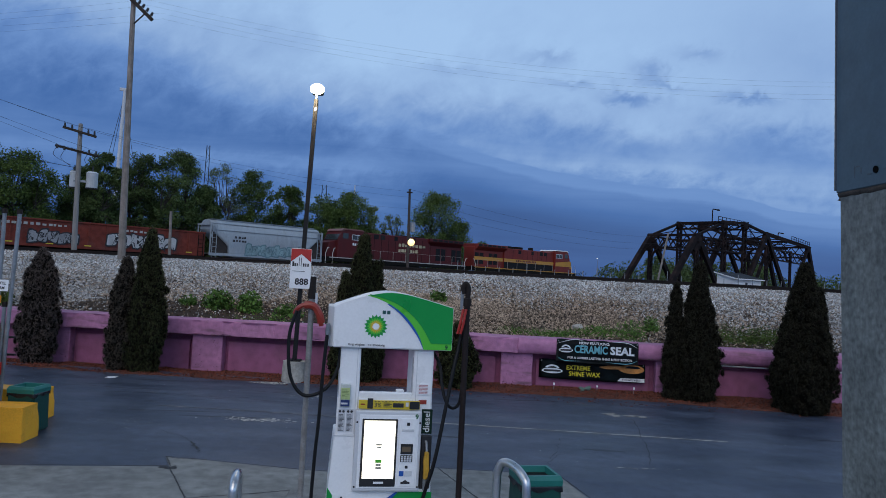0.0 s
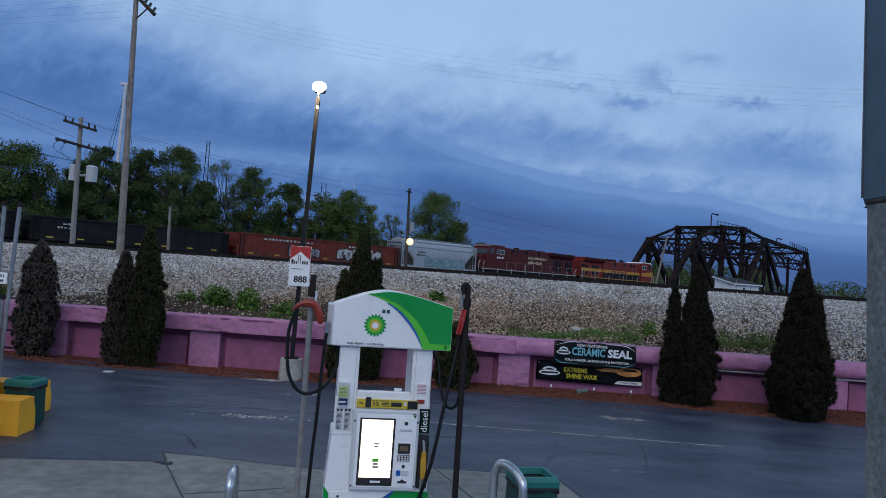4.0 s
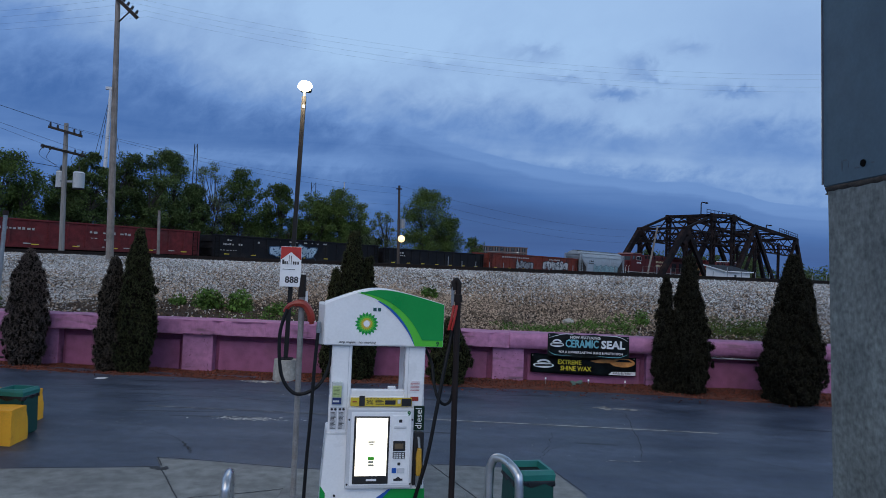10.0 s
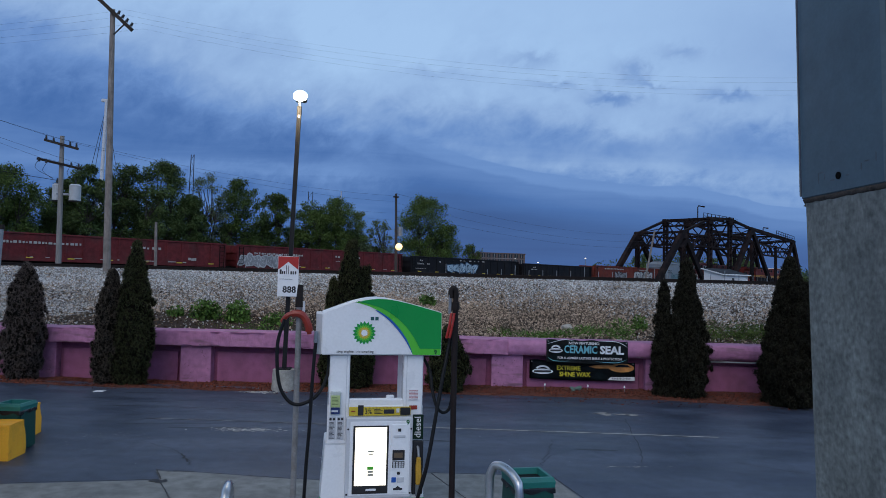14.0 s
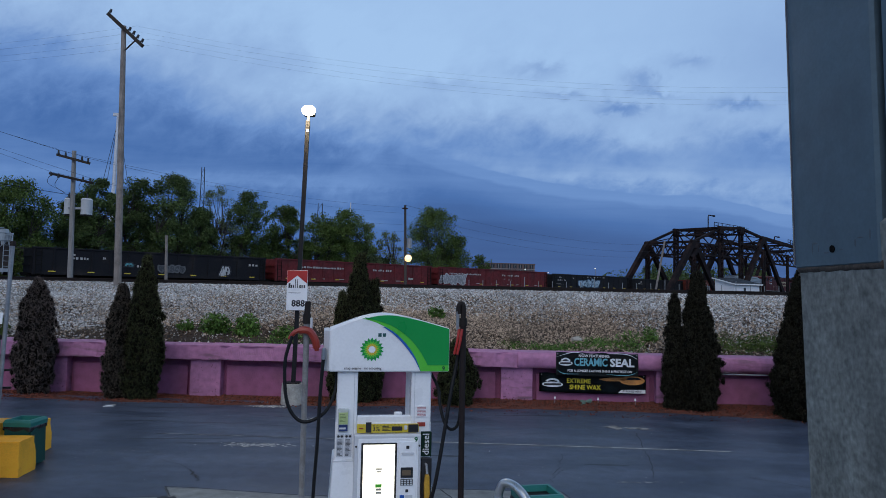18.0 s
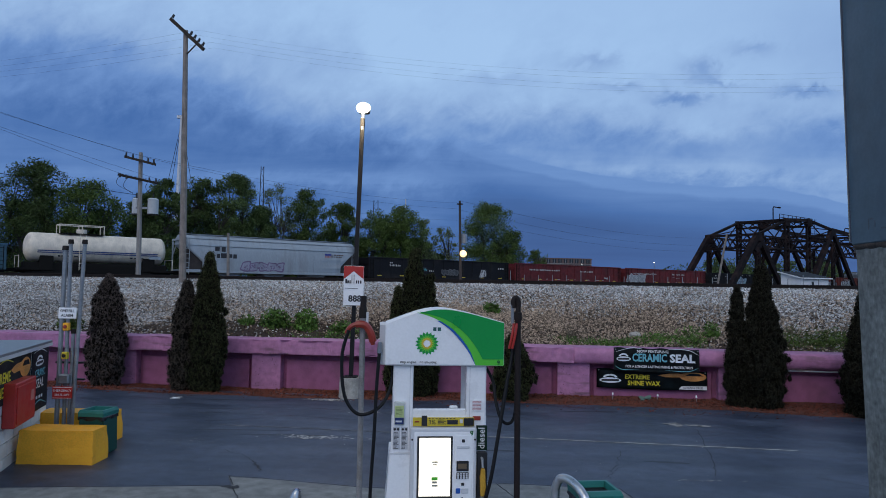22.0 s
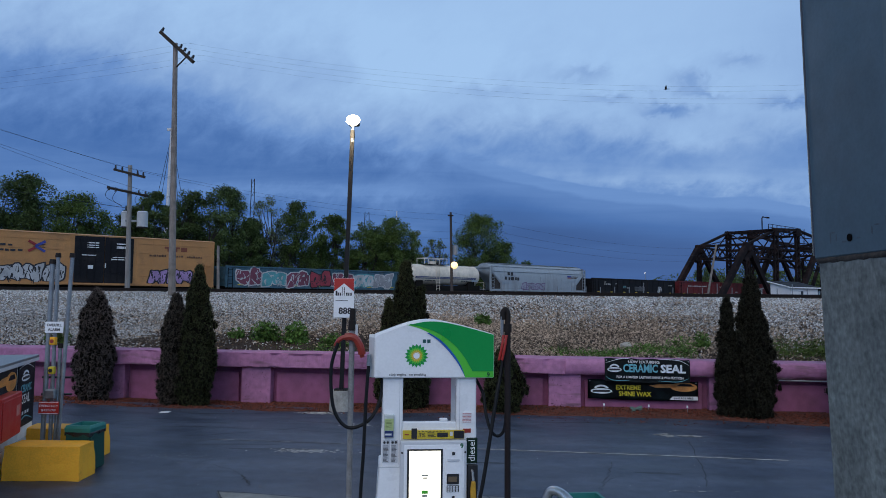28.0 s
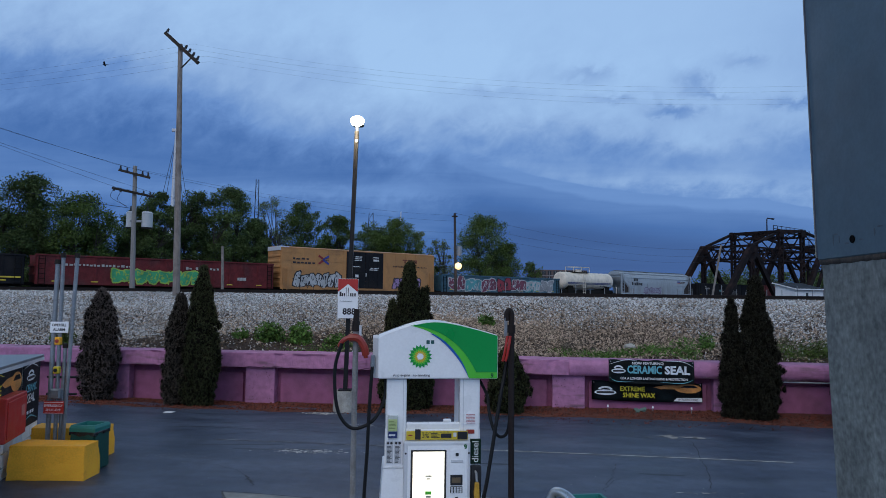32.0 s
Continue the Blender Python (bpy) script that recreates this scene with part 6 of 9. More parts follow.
    ld.energy, ld.color, ld.shadow_soft_size = 60.0, (1.0, 0.70, 0.35), 0.4
    new("yard_light", ld).location = (1.3, 57.6, 5.0)


def wire(p0, p1, sag, r=0.012, n=24):
    p0, p1 = Vector(p0), Vector(p1)
    pts = [p0.lerp(p1, k / n) - Vector((0, 0, 4 * sag * (k / n) * (1 - k / n))) for k in range(n + 1)]
    tagged(link_bm("wire", T(pts, r, 4), BLACK_STEEL), "thin dark overhead wire between poles", "wire", "overhead wires", "structure")


def build_wires():
    a = WALL_M @ Vector((-9.95, 6.5, 11.5))
    b = WALL_M @ Vector((-9.65, 6.5, 11.1))
    for k, (p, dz) in enumerate(((a, 0.1), (a, -0.1), (b, 0.05), (b, -0.15))):
        q = WALL_M @ Vector((31, 6.4, 11.6 + dz * 0.6 - 0.35 * (k > 1)))
        wire(p + Vector((0.1 * k, 0, dz)), q, 2.1, 0.0015)
        wire(p + Vector((0.1 * k, 0, dz)), WALL_M @ Vector((-50, 6.6, 11.6 + dz)), 1.5, 0.0018)
    top = Vector((-16.1, 36, -0.2))
    for dx, z, zl, zr in ((-0.7, 9.42, 15.0, 9.7), (0.8, 9.05, 14.6, 9.2), (-0.95, 8.3, 15.4, 8.2), (0.95, 8.05, 14.7, 7.6)):
        wire(top + Vector((dx, -0.2, z)), (1.0, 60, zr), 0.5, 0.007)
        wire(top + Vector((dx, -0.2, z)), (-34, 22, zl), 0.4, 0.007)
    for z, zz in ((9.9, 13.2), (9.1, 12.0), (8.4, 11.0)):
        wire((1.0, 60, z), (58, 128, zz), 2.0, 0.010)
    wire(top + Vector((-0.1, -0.2, 7.2)), (-34, 22, 9.6), 0.3, 0.015)


def lattice(bm, p0, p1, q0, q1, n, t):
    """Crossed flats between two chords that run from p0 to p1 and from q0 to q1."""
    p0, p1, q0, q1 = Vector(p0), Vector(p1), Vector(q0), Vector(q1)
    for k in range(n):
        a, b = k / n, (k + 1) / n
        beam(bm, p0.lerp(p1, a), q0.lerp(q1, b), t, t)
        beam(bm, q0.lerp(q1, a), p0.lerp(p1, b), t, t)


def laced_column(br, s, y, z0, z1, w=0.62):
    """A column of two channels laced together."""
    bm = bmesh.new()
    for d in (-w, w):
        beam(bm, (s + d, y, z0), (s + d, y, z1), 0.45, 0.34)
    lattice(bm, (s - w, y - 0.2, z0), (s - w, y - 0.2, z1), (s + w, y - 0.2, z0), (s + w, y - 0.2, z1), max(4, int((z1 - z0) / 1.1)), 0.11)
    part("vertical", bm, BRIDGE_STEEL, br, "laced steel column")


def build_bridge():
    br = empty("truss_bridge", TRACK_M, "dark rusted steel truss railway bridge with catwalks", "bridge")
    # panel points of each truss: distance along the track and height
    U1, U2, U3, U4, U5 = (118.0, 9.9), (128.6, 13.2), (137.3, 13.7), (147.6, 12.45), (170.6, 11.1)
    for y in (-4.6, 4.6):
        def at(q):
            return (q[0], y, q[1])
        for name, a, b, w, h in (("bottom_chord", (109, 0.5), (177, 0.5), 0.6, 0.8), ("end_post", (108.9, 0.5), U1, 0.75, 1.0), ("end_post", U5, (176.5, 0.5), 0.7, 0.95), ("top_chord", U1, U2, 0.45, 0.42),
                                 ("top_chord", U2, U3, 0.45, 0.55), ("top_chord", U3, U4, 0.45, 0.45), ("top_chord", U4, U5, 0.55, 0.7), ("diagonal", U1, (126.8, 0.5), 0.6, 0.95), ("diagonal", (137.6, 0.5), U4, 0.7, 1.15),
                                 ("diagonal", U4, (158.4, 0.5), 0.6, 0.95), ("diagonal", (163.0, 0.5), U5, 0.5, 0.7), ("eyebar", U2, (121.5, 7.7), 0.14, 0.18), ("eyebar", U3, (130.2, 7.7), 0.16, 0.22), ("eyebar", U2, (136.0, 7.7), 0.16, 0.22),
                                 ("eyebar", U3, (145.8, 9.6), 0.14, 0.18), ("strut", (118, 9.7), (137.3, 9.7), 0.26, 0.30), ("strut", (118, 7.7), (137.3, 7.7), 0.26, 0.30), ("strut", (138, 10.6), (148, 10.6), 0.22, 0.26),
                                 ("strut", (138, 9.7), (149, 9.7), 0.22, 0.26), ("strut", (150, 9.6), (170, 9.0), 0.24, 0.28), ("strut", (151, 7.3), (170, 7.0), 0.24, 0.28)):
            part(name, BEAM(at(a), at(b), w, h), BRIDGE_STEEL, br)
        bm = bmesh.new()
        lattice(bm, at((118.6, 9.7)), at((128.2, 9.7)), at((118.6, 7.7)), at((128.2, 7.7)), 5, 0.15)
        part("strut_lattice", bm, BRIDGE_STEEL, br)
        bm = bmesh.new()
        lattice(bm, at((150.5, 9.6)), at((169.6, 9.0)), at((151.5, 7.3)), at((169.6, 7.0)), 7, 0.13)
        part("strut_lattice", bm, BRIDGE_STEEL, br)
        laced_column(br, U1[0], y, 0.5, 7.7, 0.42)
        laced_column(br, U2[0], y, 0.5, U2[1])
        laced_column(br, U3[0], y, 0.5, U3[1])
        laced_column(br, U4[0] + 0.4, y, 0.5, 9.8, 0.4)
        laced_column(br, 160.5, y, 0.5, 9.6, 0.2)
        for q in (U1, U2, U3, U4, U5):
            part("gusset_plate", B(q[0] - 0.95, q[0] + 0.95, y - 0.34, y + 0.34, q[1] - 1.25, q[1] + 0.25, 0.12), BRIDGE_STEEL, br)
        part("cover_plate", PR([(119.0, 8.9), (116.2, 7.2), (117.2, 6.9), (119.0, 8.0), (121.0, 6.9), (122.0, 7.2)], y - 0.36, y + 0.36), BRIDGE_STEEL, br)
    # frames across the track
    for s, z, depth in ((118.0, 9.9, 2.3), (128.6, 13.2, 1.2), (128.6, 9.7, 2.0), (137.3, 13.7, 1.2), (137.3, 9.7, 2.0), (147.6, 11.4, 2.2), (159.0, 11.6, 1.6), (170.6, 11.1, 2.4)):
        part("portal_strut", BEAM((s, -4.6, z), (s, 4.6, z), 0.4, 0.42), BRIDGE_STEEL, br)
        part("portal_strut", BEAM((s, -4.6, z - depth), (s, 4.6, z - depth), 0.3, 0.34), BRIDGE_STEEL, br)
        bm = bmesh.new()
        lattice(bm, (s, -4.6, z), (s, 4.6, z), (s, -4.6, z - depth), (s, 4.6, z - depth), 5, 0.15)
        tagged(part("sway_lacing", bm, BRIDGE_STEEL, br), kind="stuff")
        if z < 12:
            for yy in (-1, 1):
                pts = curve_pts([(s, yy * 4.5, z - depth - 2.6), (s, yy * 4.0, z - depth - 1.1), (s, yy * 2.9, z - depth - 0.1)], 4)
                part("knee_brace", T(pts, 0.24, 6), BRIDGE_STEEL, br)
    for (a, za), (b, zb) in ((U1, U2), (U2, U3), (U3, U4), (U4, (159.0, 11.8)), ((159.0, 11.8), U5)):
        for yy in (-4.6, 4.6):
            part("lateral_brace", BEAM((a, yy, za), (b, -yy, zb), 0.14, 0.16), BRIDGE_STEEL, br)
    # catwalk rails, ladder and lamp standards
    for a, b, z0, z1, yy in ((126.0, 139.0, 12.95, 12.95, -4.6), (161.0, 171.5, 11.9, 11.2, -4.6)):
        bm = bmesh.new()
        for k in range(9):
            f = k / 8
            beam(bm, (a + (b - a) * f, yy, z0 + (z1 - z0) * f), (a + (b - a) * f, yy, z0 + (z1 - z0) * f + 1.15), 0.09, 0.09)
        for h in (0.55, 1.12):
            beam(bm, (a, yy, z0 + h), (b, yy, z1 + h), 0.08, 0.08)
        part("catwalk_rail", bm, BRIDGE_STEEL, br)
        part("catwalk", BEAM((a, yy, z0), (b, yy, z1), 0.8, 0.10), BRIDGE_STEEL, br)
    ladder(br, 139.6, -4.9, 5.8, 14.0, 0.6, BRIDGE_STEEL, 16)
    for z in (6.2, 8.0, 9.8):
        part("landing", B(138.4, 140.8, -5.3, -4.5, z, z + 0.09), BRIDGE_STEEL, br)
    for s, z in ((123.6, 11.9), (153.6, 12.1)):
        h = 3.3 if s < 140 else 1.1
        part("lamp_standard", T([(s, -4.6, z), (s, -4.6, z + h - 0.3), (s + 0.25, -4.6, z + h), (s + 2.0, -4.6, z + h)], 0.10), BRIDGE_STEEL, br)
        part("lamp_head", B(s + 1.8, s + 2.6, -4.75, -4.45, z + h - 0.12, z + h + 0.14, 0.04), BRIDGE_STEEL, br)
    part("deck", B(108, 180, -4.2, 4.2, -0.30, -0.24), TIE, br)
    # small white shed beside the track, its corner towards the forecourt, under a low dark roof
    sh = empty("trackside_shed", pose(50.0, 98.6, 1.95, 0, 0, 24), "white trackside shed under a low dark roof", "shed")
    part("wall", B(0.0, 5.6, 0.0, 3.4, 0, 2.40, 0.02), SHED_WHITE, sh)
    part("end_wall", PR([(0.0, 2.40), (3.4, 2.40), (3.4, 3.25), (0.0, 2.50)], 0.0, 0.12, "x"), SHED_WHITE, sh)
    part("roof", PR([(-0.35, 2.50), (3.7, 3.42), (3.7, 3.30), (-0.35, 2.40)], -0.3, 5.9, "x"), CAR_BLACK, sh, "dark low-pitched roof")
    part("fascia", B(-0.32, 5.92, -0.40, -0.36, 2.34, 2.50), WHITE, sh)
    part("bargeboard", PR([(-0.38, 2.34), (3.7, 3.26), (3.7, 3.42), (-0.38, 2.50)], -0.36, -0.31, "x"), WHITE, sh)
    for zz in (0.7, 1.1, 1.5, 1.9, 2.3):
        part("siding_joint", B(0.02, 5.58, -0.012, 0.0, zz, zz + 0.03), WHITE_GREY, sh)
    part("window", B(2.1, 2.55, -0.03, 0.0, 1.35, 1.95), FAR_GLASS, sh)


# ---- trees, shrubs, weeds ----


def crown_points(rng, n, rx, z0, z1, lumps, gaps):
    """Leaf places in a lumpy crown: clumps inside an egg-shaped outline that is widest above its middle, with gaps between them."""
    f = rng.uniform(0.0, 1.0, lumps)
    wide = np.interp(f, [0.0, 0.2, 0.5, 0.75, 0.92, 1.0], [0.80, 0.95, 1.0, 0.90, 0.66, 0.40])
    a, k = rng.uniform(0, math.tau, lumps), np.sqrt(rng.uniform(0.05, 1.0, lumps))
    size = rng.uniform(0.17, 0.30, lumps) * rx * (1.0 - 0.25 * gaps)
    reach = np.maximum(wide * rx * rng.uniform(0.85, 1.12, lumps) - size * 0.7, 0.1) * k
    cs = np.stack([np.cos(a) * reach, np.sin(a) * reach, z0 + (z1 - z0) * f - size * 0.55 * f, size], 1)
    i = rng.integers(0, lumps, n)
    d = rng.normal(size=(n, 3))
    d /= np.linalg.norm(d, axis=1)[:, None]
    p = cs[i, :3] + d * (cs[i, 3] * rng.uniform(0.35, 1.12, n))[:, None] * np.array([1, 1, 0.85])
    return p, cs


def make_tree(x, y, width, h, leaf, label, seed, bare=0.08, n=22000, gaps=0.0, size=(0.14, 0.28), lumps=120):
    """A broad-leaved tree: forked trunk, limbs to every clump, and a crown of leaves."""
    rng = np.random.default_rng(seed)
    t = empty("tree", pose(x, y, 2.15), label, "tree", "trees along the railway")
    rx = width * 0.62
    pts, cs = crown_points(rng, n, rx, h * bare, h, lumps, gaps)
    bm = bmesh.new()
    fork = Vector((rng.uniform(-0.2, 0.2), 0, h * (bare + 0.10)))
    cyl(bm, (0, 0, -0.3), fork, 0.20, 0.13, 8)
    limbs = [fork + Vector((rng.normal() * rx * 0.30, rng.normal() * rx * 0.30, h * rng.uniform(0.14, 0.34))) for _ in range(6)]
    for q in limbs:
        cyl(bm, fork, q, 0.10, 0.05, 6)
    for c in cs:
        q = min(limbs, key=lambda l: (l - Vector(c[:3])).length)
        cyl(bm, q, Vector(c[:3]), 0.045, 0.012, 4)
    part("trunk", bm, BARK, t)
    ob = new("crown", scatter("crown", LEAF_V, LEAF_F, pts, rng.uniform(*size, len(pts)), leaf, rng))
    ob.parent = t
    return t


def build_trees():
    dark, green, pale, broad, low = ("leafy dark green tree behind the railway", "leafy green tree behind the railway", "thin pale green tree with gaps in its crown", "broad fresh green tree behind the railway", "low bushy green tree")
    # place, width, height
    for k, (x, y, w, h, leaf, lab, opts) in enumerate((
            (-46.5, 66.0, 6.5, 11.2, LEAF, green, {}), (-41.9, 69.5, 6.6, 12.3, LEAF_DARK, dark, dict(n=28000)), (-37.3, 71.4, 7.0, 10.6, LEAF, green, dict(n=28000)), (-33.8, 76.5, 4.6, 9.8, LEAF_DARK, low, dict(bare=0.05)),
            (-31.7, 77.0, 4.6, 11.7, LEAF_DARK, dark, {}), (-28.9, 80.2, 4.6, 12.4, LEAF_DARK, dark, {}), (-25.2, 81.4, 6.0, 13.0, LEAF_DARK, dark, dict(n=26000)), (-22.4, 83.0, 3.6, 9.5, LEAF_DARK, low, dict(bare=0.05)),
            (-21.2, 85.4, 4.6, 12.6, LEAF_PALE, pale, dict(n=8000, gaps=0.8, size=(0.12, 0.22), lumps=120)), (-17.8, 86.6, 5.9, 12.0, LEAF, green, dict(n=19000, gaps=0.3)), (-14.0, 90.9, 4.9, 11.1, LEAF, green, dict(n=16000, gaps=0.3)),
            (-9.6, 94.0, 5.4, 10.6, LEAF, broad, {}), (-6.2, 95.6, 6.0, 11.2, LEAF, broad, dict(n=24000)), (-3.6, 98.0, 4.0, 9.6, LEAF_PALE, pale, dict(n=8000, gaps=0.6)), (-0.6, 100.1, 4.4, 8.8, LEAF_PALE, low, dict(n=5000, gaps=0.8, bare=0.05)),
            (6.0, 106.2, 8.2, 13.2, LEAF, broad, dict(n=30000, lumps=140)), (9.6, 107.6, 5.6, 9.2, LEAF, green, dict(n=11000, bare=0.05)), (14.3, 111.0, 3.5, 6.3, LEAF, low, dict(n=5000, bare=0.05)))):
        make_tree(x, y, w, h, leaf, lab, 100 + k, **opts)
    # lower, shaded growth fills the gaps behind them
    for k, (x, y, w, h) in enumerate(((-44.0, 73.0, 6.0, 8.6), (-38.5, 76.5, 6.0, 8.2), (-34.6, 79.5, 6.0, 9.4), (-30.4, 82.0, 5.5, 9.4), (-27.2, 84.5, 5.5, 9.4), (-23.4, 86.5, 4.6, 8.6), (-19.6, 89.5, 4.6, 6.8), (-16.0, 92.0, 4.6, 7.2), (-12.0, 95.5, 4.2, 6.6), (-8.0, 98.5, 5.5, 8.0), (-4.0, 101.0, 5.0, 6.8), (-1.5, 102.5, 4.0, 5.0), (8.0, 110.0, 6.0, 7.0))):
        make_tree(x, y, w, h, LEAF_DARK, "shaded bushy tree behind the front row", 140 + k, bare=0.0, n=11000, size=(0.17, 0.30), lumps=70)
    u, nr = Vector((math.sin(radians(51.438)), math.cos(radians(51.438)))), Vector((-math.cos(radians(51.438)), math.sin(radians(51.438))))
    # far woods behind the bridge and at the horizon
    rng = np.random.default_rng(5)
    pts = []
    for _ in range(240):
        az = rng.uniform(0.30, 0.95)
        y = rng.uniform(230, 320)
        c = np.array([az * y, y, 2.2 + rng.uniform(2, 7.5)])
        d = rng.normal(size=(110, 3))
        pts.append(c + d / np.linalg.norm(d, axis=1)[:, None] * rng.uniform(1.5, 4.0) * np.array([1.3, 1.3, 0.7]))
    for _ in range(90):
        az = rng.uniform(-0.75, 0.28)
        y = rng.uniform(300, 360)
        c = np.array([az * y, y, 2.2 + rng.uniform(0, 4.0)])
        d = rng.normal(size=(40, 3))
        pts.append(c + d / np.linalg.norm(d, axis=1)[:, None] * rng.uniform(1.5, 4.0) * np.array([1.5, 1.5, 0.6]))
    for _ in range(130):
        az = rng.uniform(0.37, 0.56)
        y = rng.uniform(250, 290)
        c = np.array([az * y, y, 2.2 + rng.uniform(1, 11.5)])
        d = rng.normal(size=(150, 3))
        pts.append(c + d / np.linalg.norm(d, axis=1)[:, None] * rng.uniform(1.2, 3.2) * rng.uniform(0.6, 1.1, 150)[:, None])
    pts = np.concatenate(pts)
    tagged(new("far_woods", scatter("far_woods", LEAF_V, LEAF_F, pts, rng.uniform(0.45, 1.0, len(pts)), LEAF_DARK, rng)), "distant green woods beyond the bridge", "woods", kind="stuff")
    # brush along the far side of the track
    pts = []
    for _ in range(420):
        s = rng.uniform(-90, 130)
        lat = 65.88 + rng.uniform(5.5, 10)
        p = nr * lat + u * s
        c = np.array([p.x, p.y, 2.3 + rng.uniform(0.2, 1.0) * (3.2 if s < 60 else 1.2)])
        d = rng.normal(size=(34, 3))
        pts.append(c + d / np.linalg.norm(d, axis=1)[:, None] * rng.uniform(0.4, 1.3))
    pts = np.concatenate(pts)
    tagged(new("brush", scatter("brush", LEAF_V, LEAF_F, pts, rng.uniform(0.14, 0.30, len(pts)), BRUSH, rng)), "tangled low brush along the railway", "brush", kind="stuff")




def cedar(name, stems, leaf, label, seed, m):
    """An upright conifer shrub: an inner body, near-black for shade, and thousands of upright sprays. stems: (x, y,
    height, width, roundness).
    """
    t = empty(name, m, label, "shrub", "conifer shrubs along the wall")
    rng = np.random.default_rng(seed)
    for sx, sy, h, w, pw, *own in stems:
        def rad(f, a):
            base = np.where(f < 0.22, 0.70 + f * 1.364, 1.0 - (np.maximum(f - 0.22, 0) / 0.78) ** pw * 0.90)
            return w / 2 * base * (1 + 0.14 * np.sin(3 * a + f * 9 + seed) + 0.08 * np.sin(5 * a - f * 17 + 2 * seed) + 0.05 * np.sin(9 * a + f * 31))
        bm = bmesh.new()
        rings = []
        for i in range(15):
            f = i / 14
            rings.append([bm.verts.new((sx + math.cos(k / 14 * math.tau) * 0.76 * float(rad(np.float64(f), k / 14 * math.tau)), sy + math.sin(k / 14 * math.tau) * 0.80 * float(rad(np.float64(f), k / 14 * math.tau)), 0.02 + f * h * 0.95)) for k in range(14)])
        for a, b in zip(rings, rings[1:]):
            for k in range(14):
                bm.faces.new((a[k], a[(k + 1) % 14], b[(k + 1) % 14], b[k]))
        part("core", bm, CORE, t, "near-black inner body that stands for shade between sprays")
        part("trunk", C((sx, sy, -0.05), (sx, sy, 0.4), 0.07, 0.06, 8), BARK, t)
        # sprays gather in knobbly upright tufts
        nt = int(430 * h * w)
        tf = rng.uniform(0.0, 1, nt) ** 1.1
        ta = rng.uniform(0, math.tau, nt)
        tr = rad(tf, ta) * rng.uniform(0.80, 1.06, nt) + np.where(rng.uniform(0, 1, nt) < 0.25, rng.uniform(0, 0.055, nt), 0)
        per = 95
        k = nt * per
        c = np.stack([sx + np.cos(ta) * tr, sy + np.sin(ta) * tr, 0.05 + tf * h * 0.97], 1)
        d = rng.normal(size=(k, 3))
        d /= np.linalg.norm(d, axis=1)[:, None]
        size = rng.uniform(0.032, 0.075, nt)
        rr = np.repeat(size, per)
        pts = np.repeat(c, per, 0) + d * (rr * rng.uniform(0.75, 1.15, k))[:, None] * np.array([1, 1, 1.5])
        me = scatter("foliage", TRI_V, TRI_F, pts, rng.uniform(0.018, 0.040, k), own[0] if own else leaf, rng)
        # near-black lobes inside the tufts paint the shade of the clefts
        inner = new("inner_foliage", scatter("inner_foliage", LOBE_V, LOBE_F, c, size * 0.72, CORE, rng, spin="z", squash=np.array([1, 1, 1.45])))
        inner.parent = t
        ob = new("foliage", me)
        ob.parent = t
    return t


def build_shrubs():
    def at(x, y=-0.62):
        return WALL_M @ pose(x, y, -0.02)
    cedar("conifer_shrub", [(0, 0, 2.70, 0.79, 3.4)], CEDAR_BROWN, "browned upright conifer shrub in the mulch bed", 1, at(-8.42, -0.55))
    cedar("conifer_shrub", [(-0.26, 0.05, 2.62, 0.62, 2.6), (0.32, 0, 3.30, 0.76, 1.7, CEDAR)], CEDAR_MIXED, "twin-topped dark conifer shrub, browned low down", 2, at(-5.90, -0.98))
    cedar("conifer_shrub", [(0.17, 0, 3.44, 0.92, 1.4), (0.50, 0.15, 2.85, 0.50, 1.8), (-0.24, 0.1, 2.55, 0.50, 1.7)], CEDAR, "tall dark green conifer shrub with two tops", 3, at(-0.87, -0.55))
    cedar("conifer_shrub", [(0, 0, 1.46, 0.86, 2.3)], CEDAR, "short rounded dark conifer shrub", 4, at(1.62, -0.6))
    cedar("conifer_shrub", [(-0.40, 0.05, 2.66, 0.46, 1.7), (0.10, 0, 3.18, 0.94, 1.3)], CEDAR_DARK, "twin-topped dark conifer shrub", 5, at(6.98, -0.52))
    cedar("conifer_shrub", [(-0.02, 0, 3.26, 1.22, 1.15), (0.32, 0.1, 2.72, 0.72, 1.4)], CEDAR_DARK, "broad dark conifer shrub in the mulch bed", 6, at(9.16, -1.15))


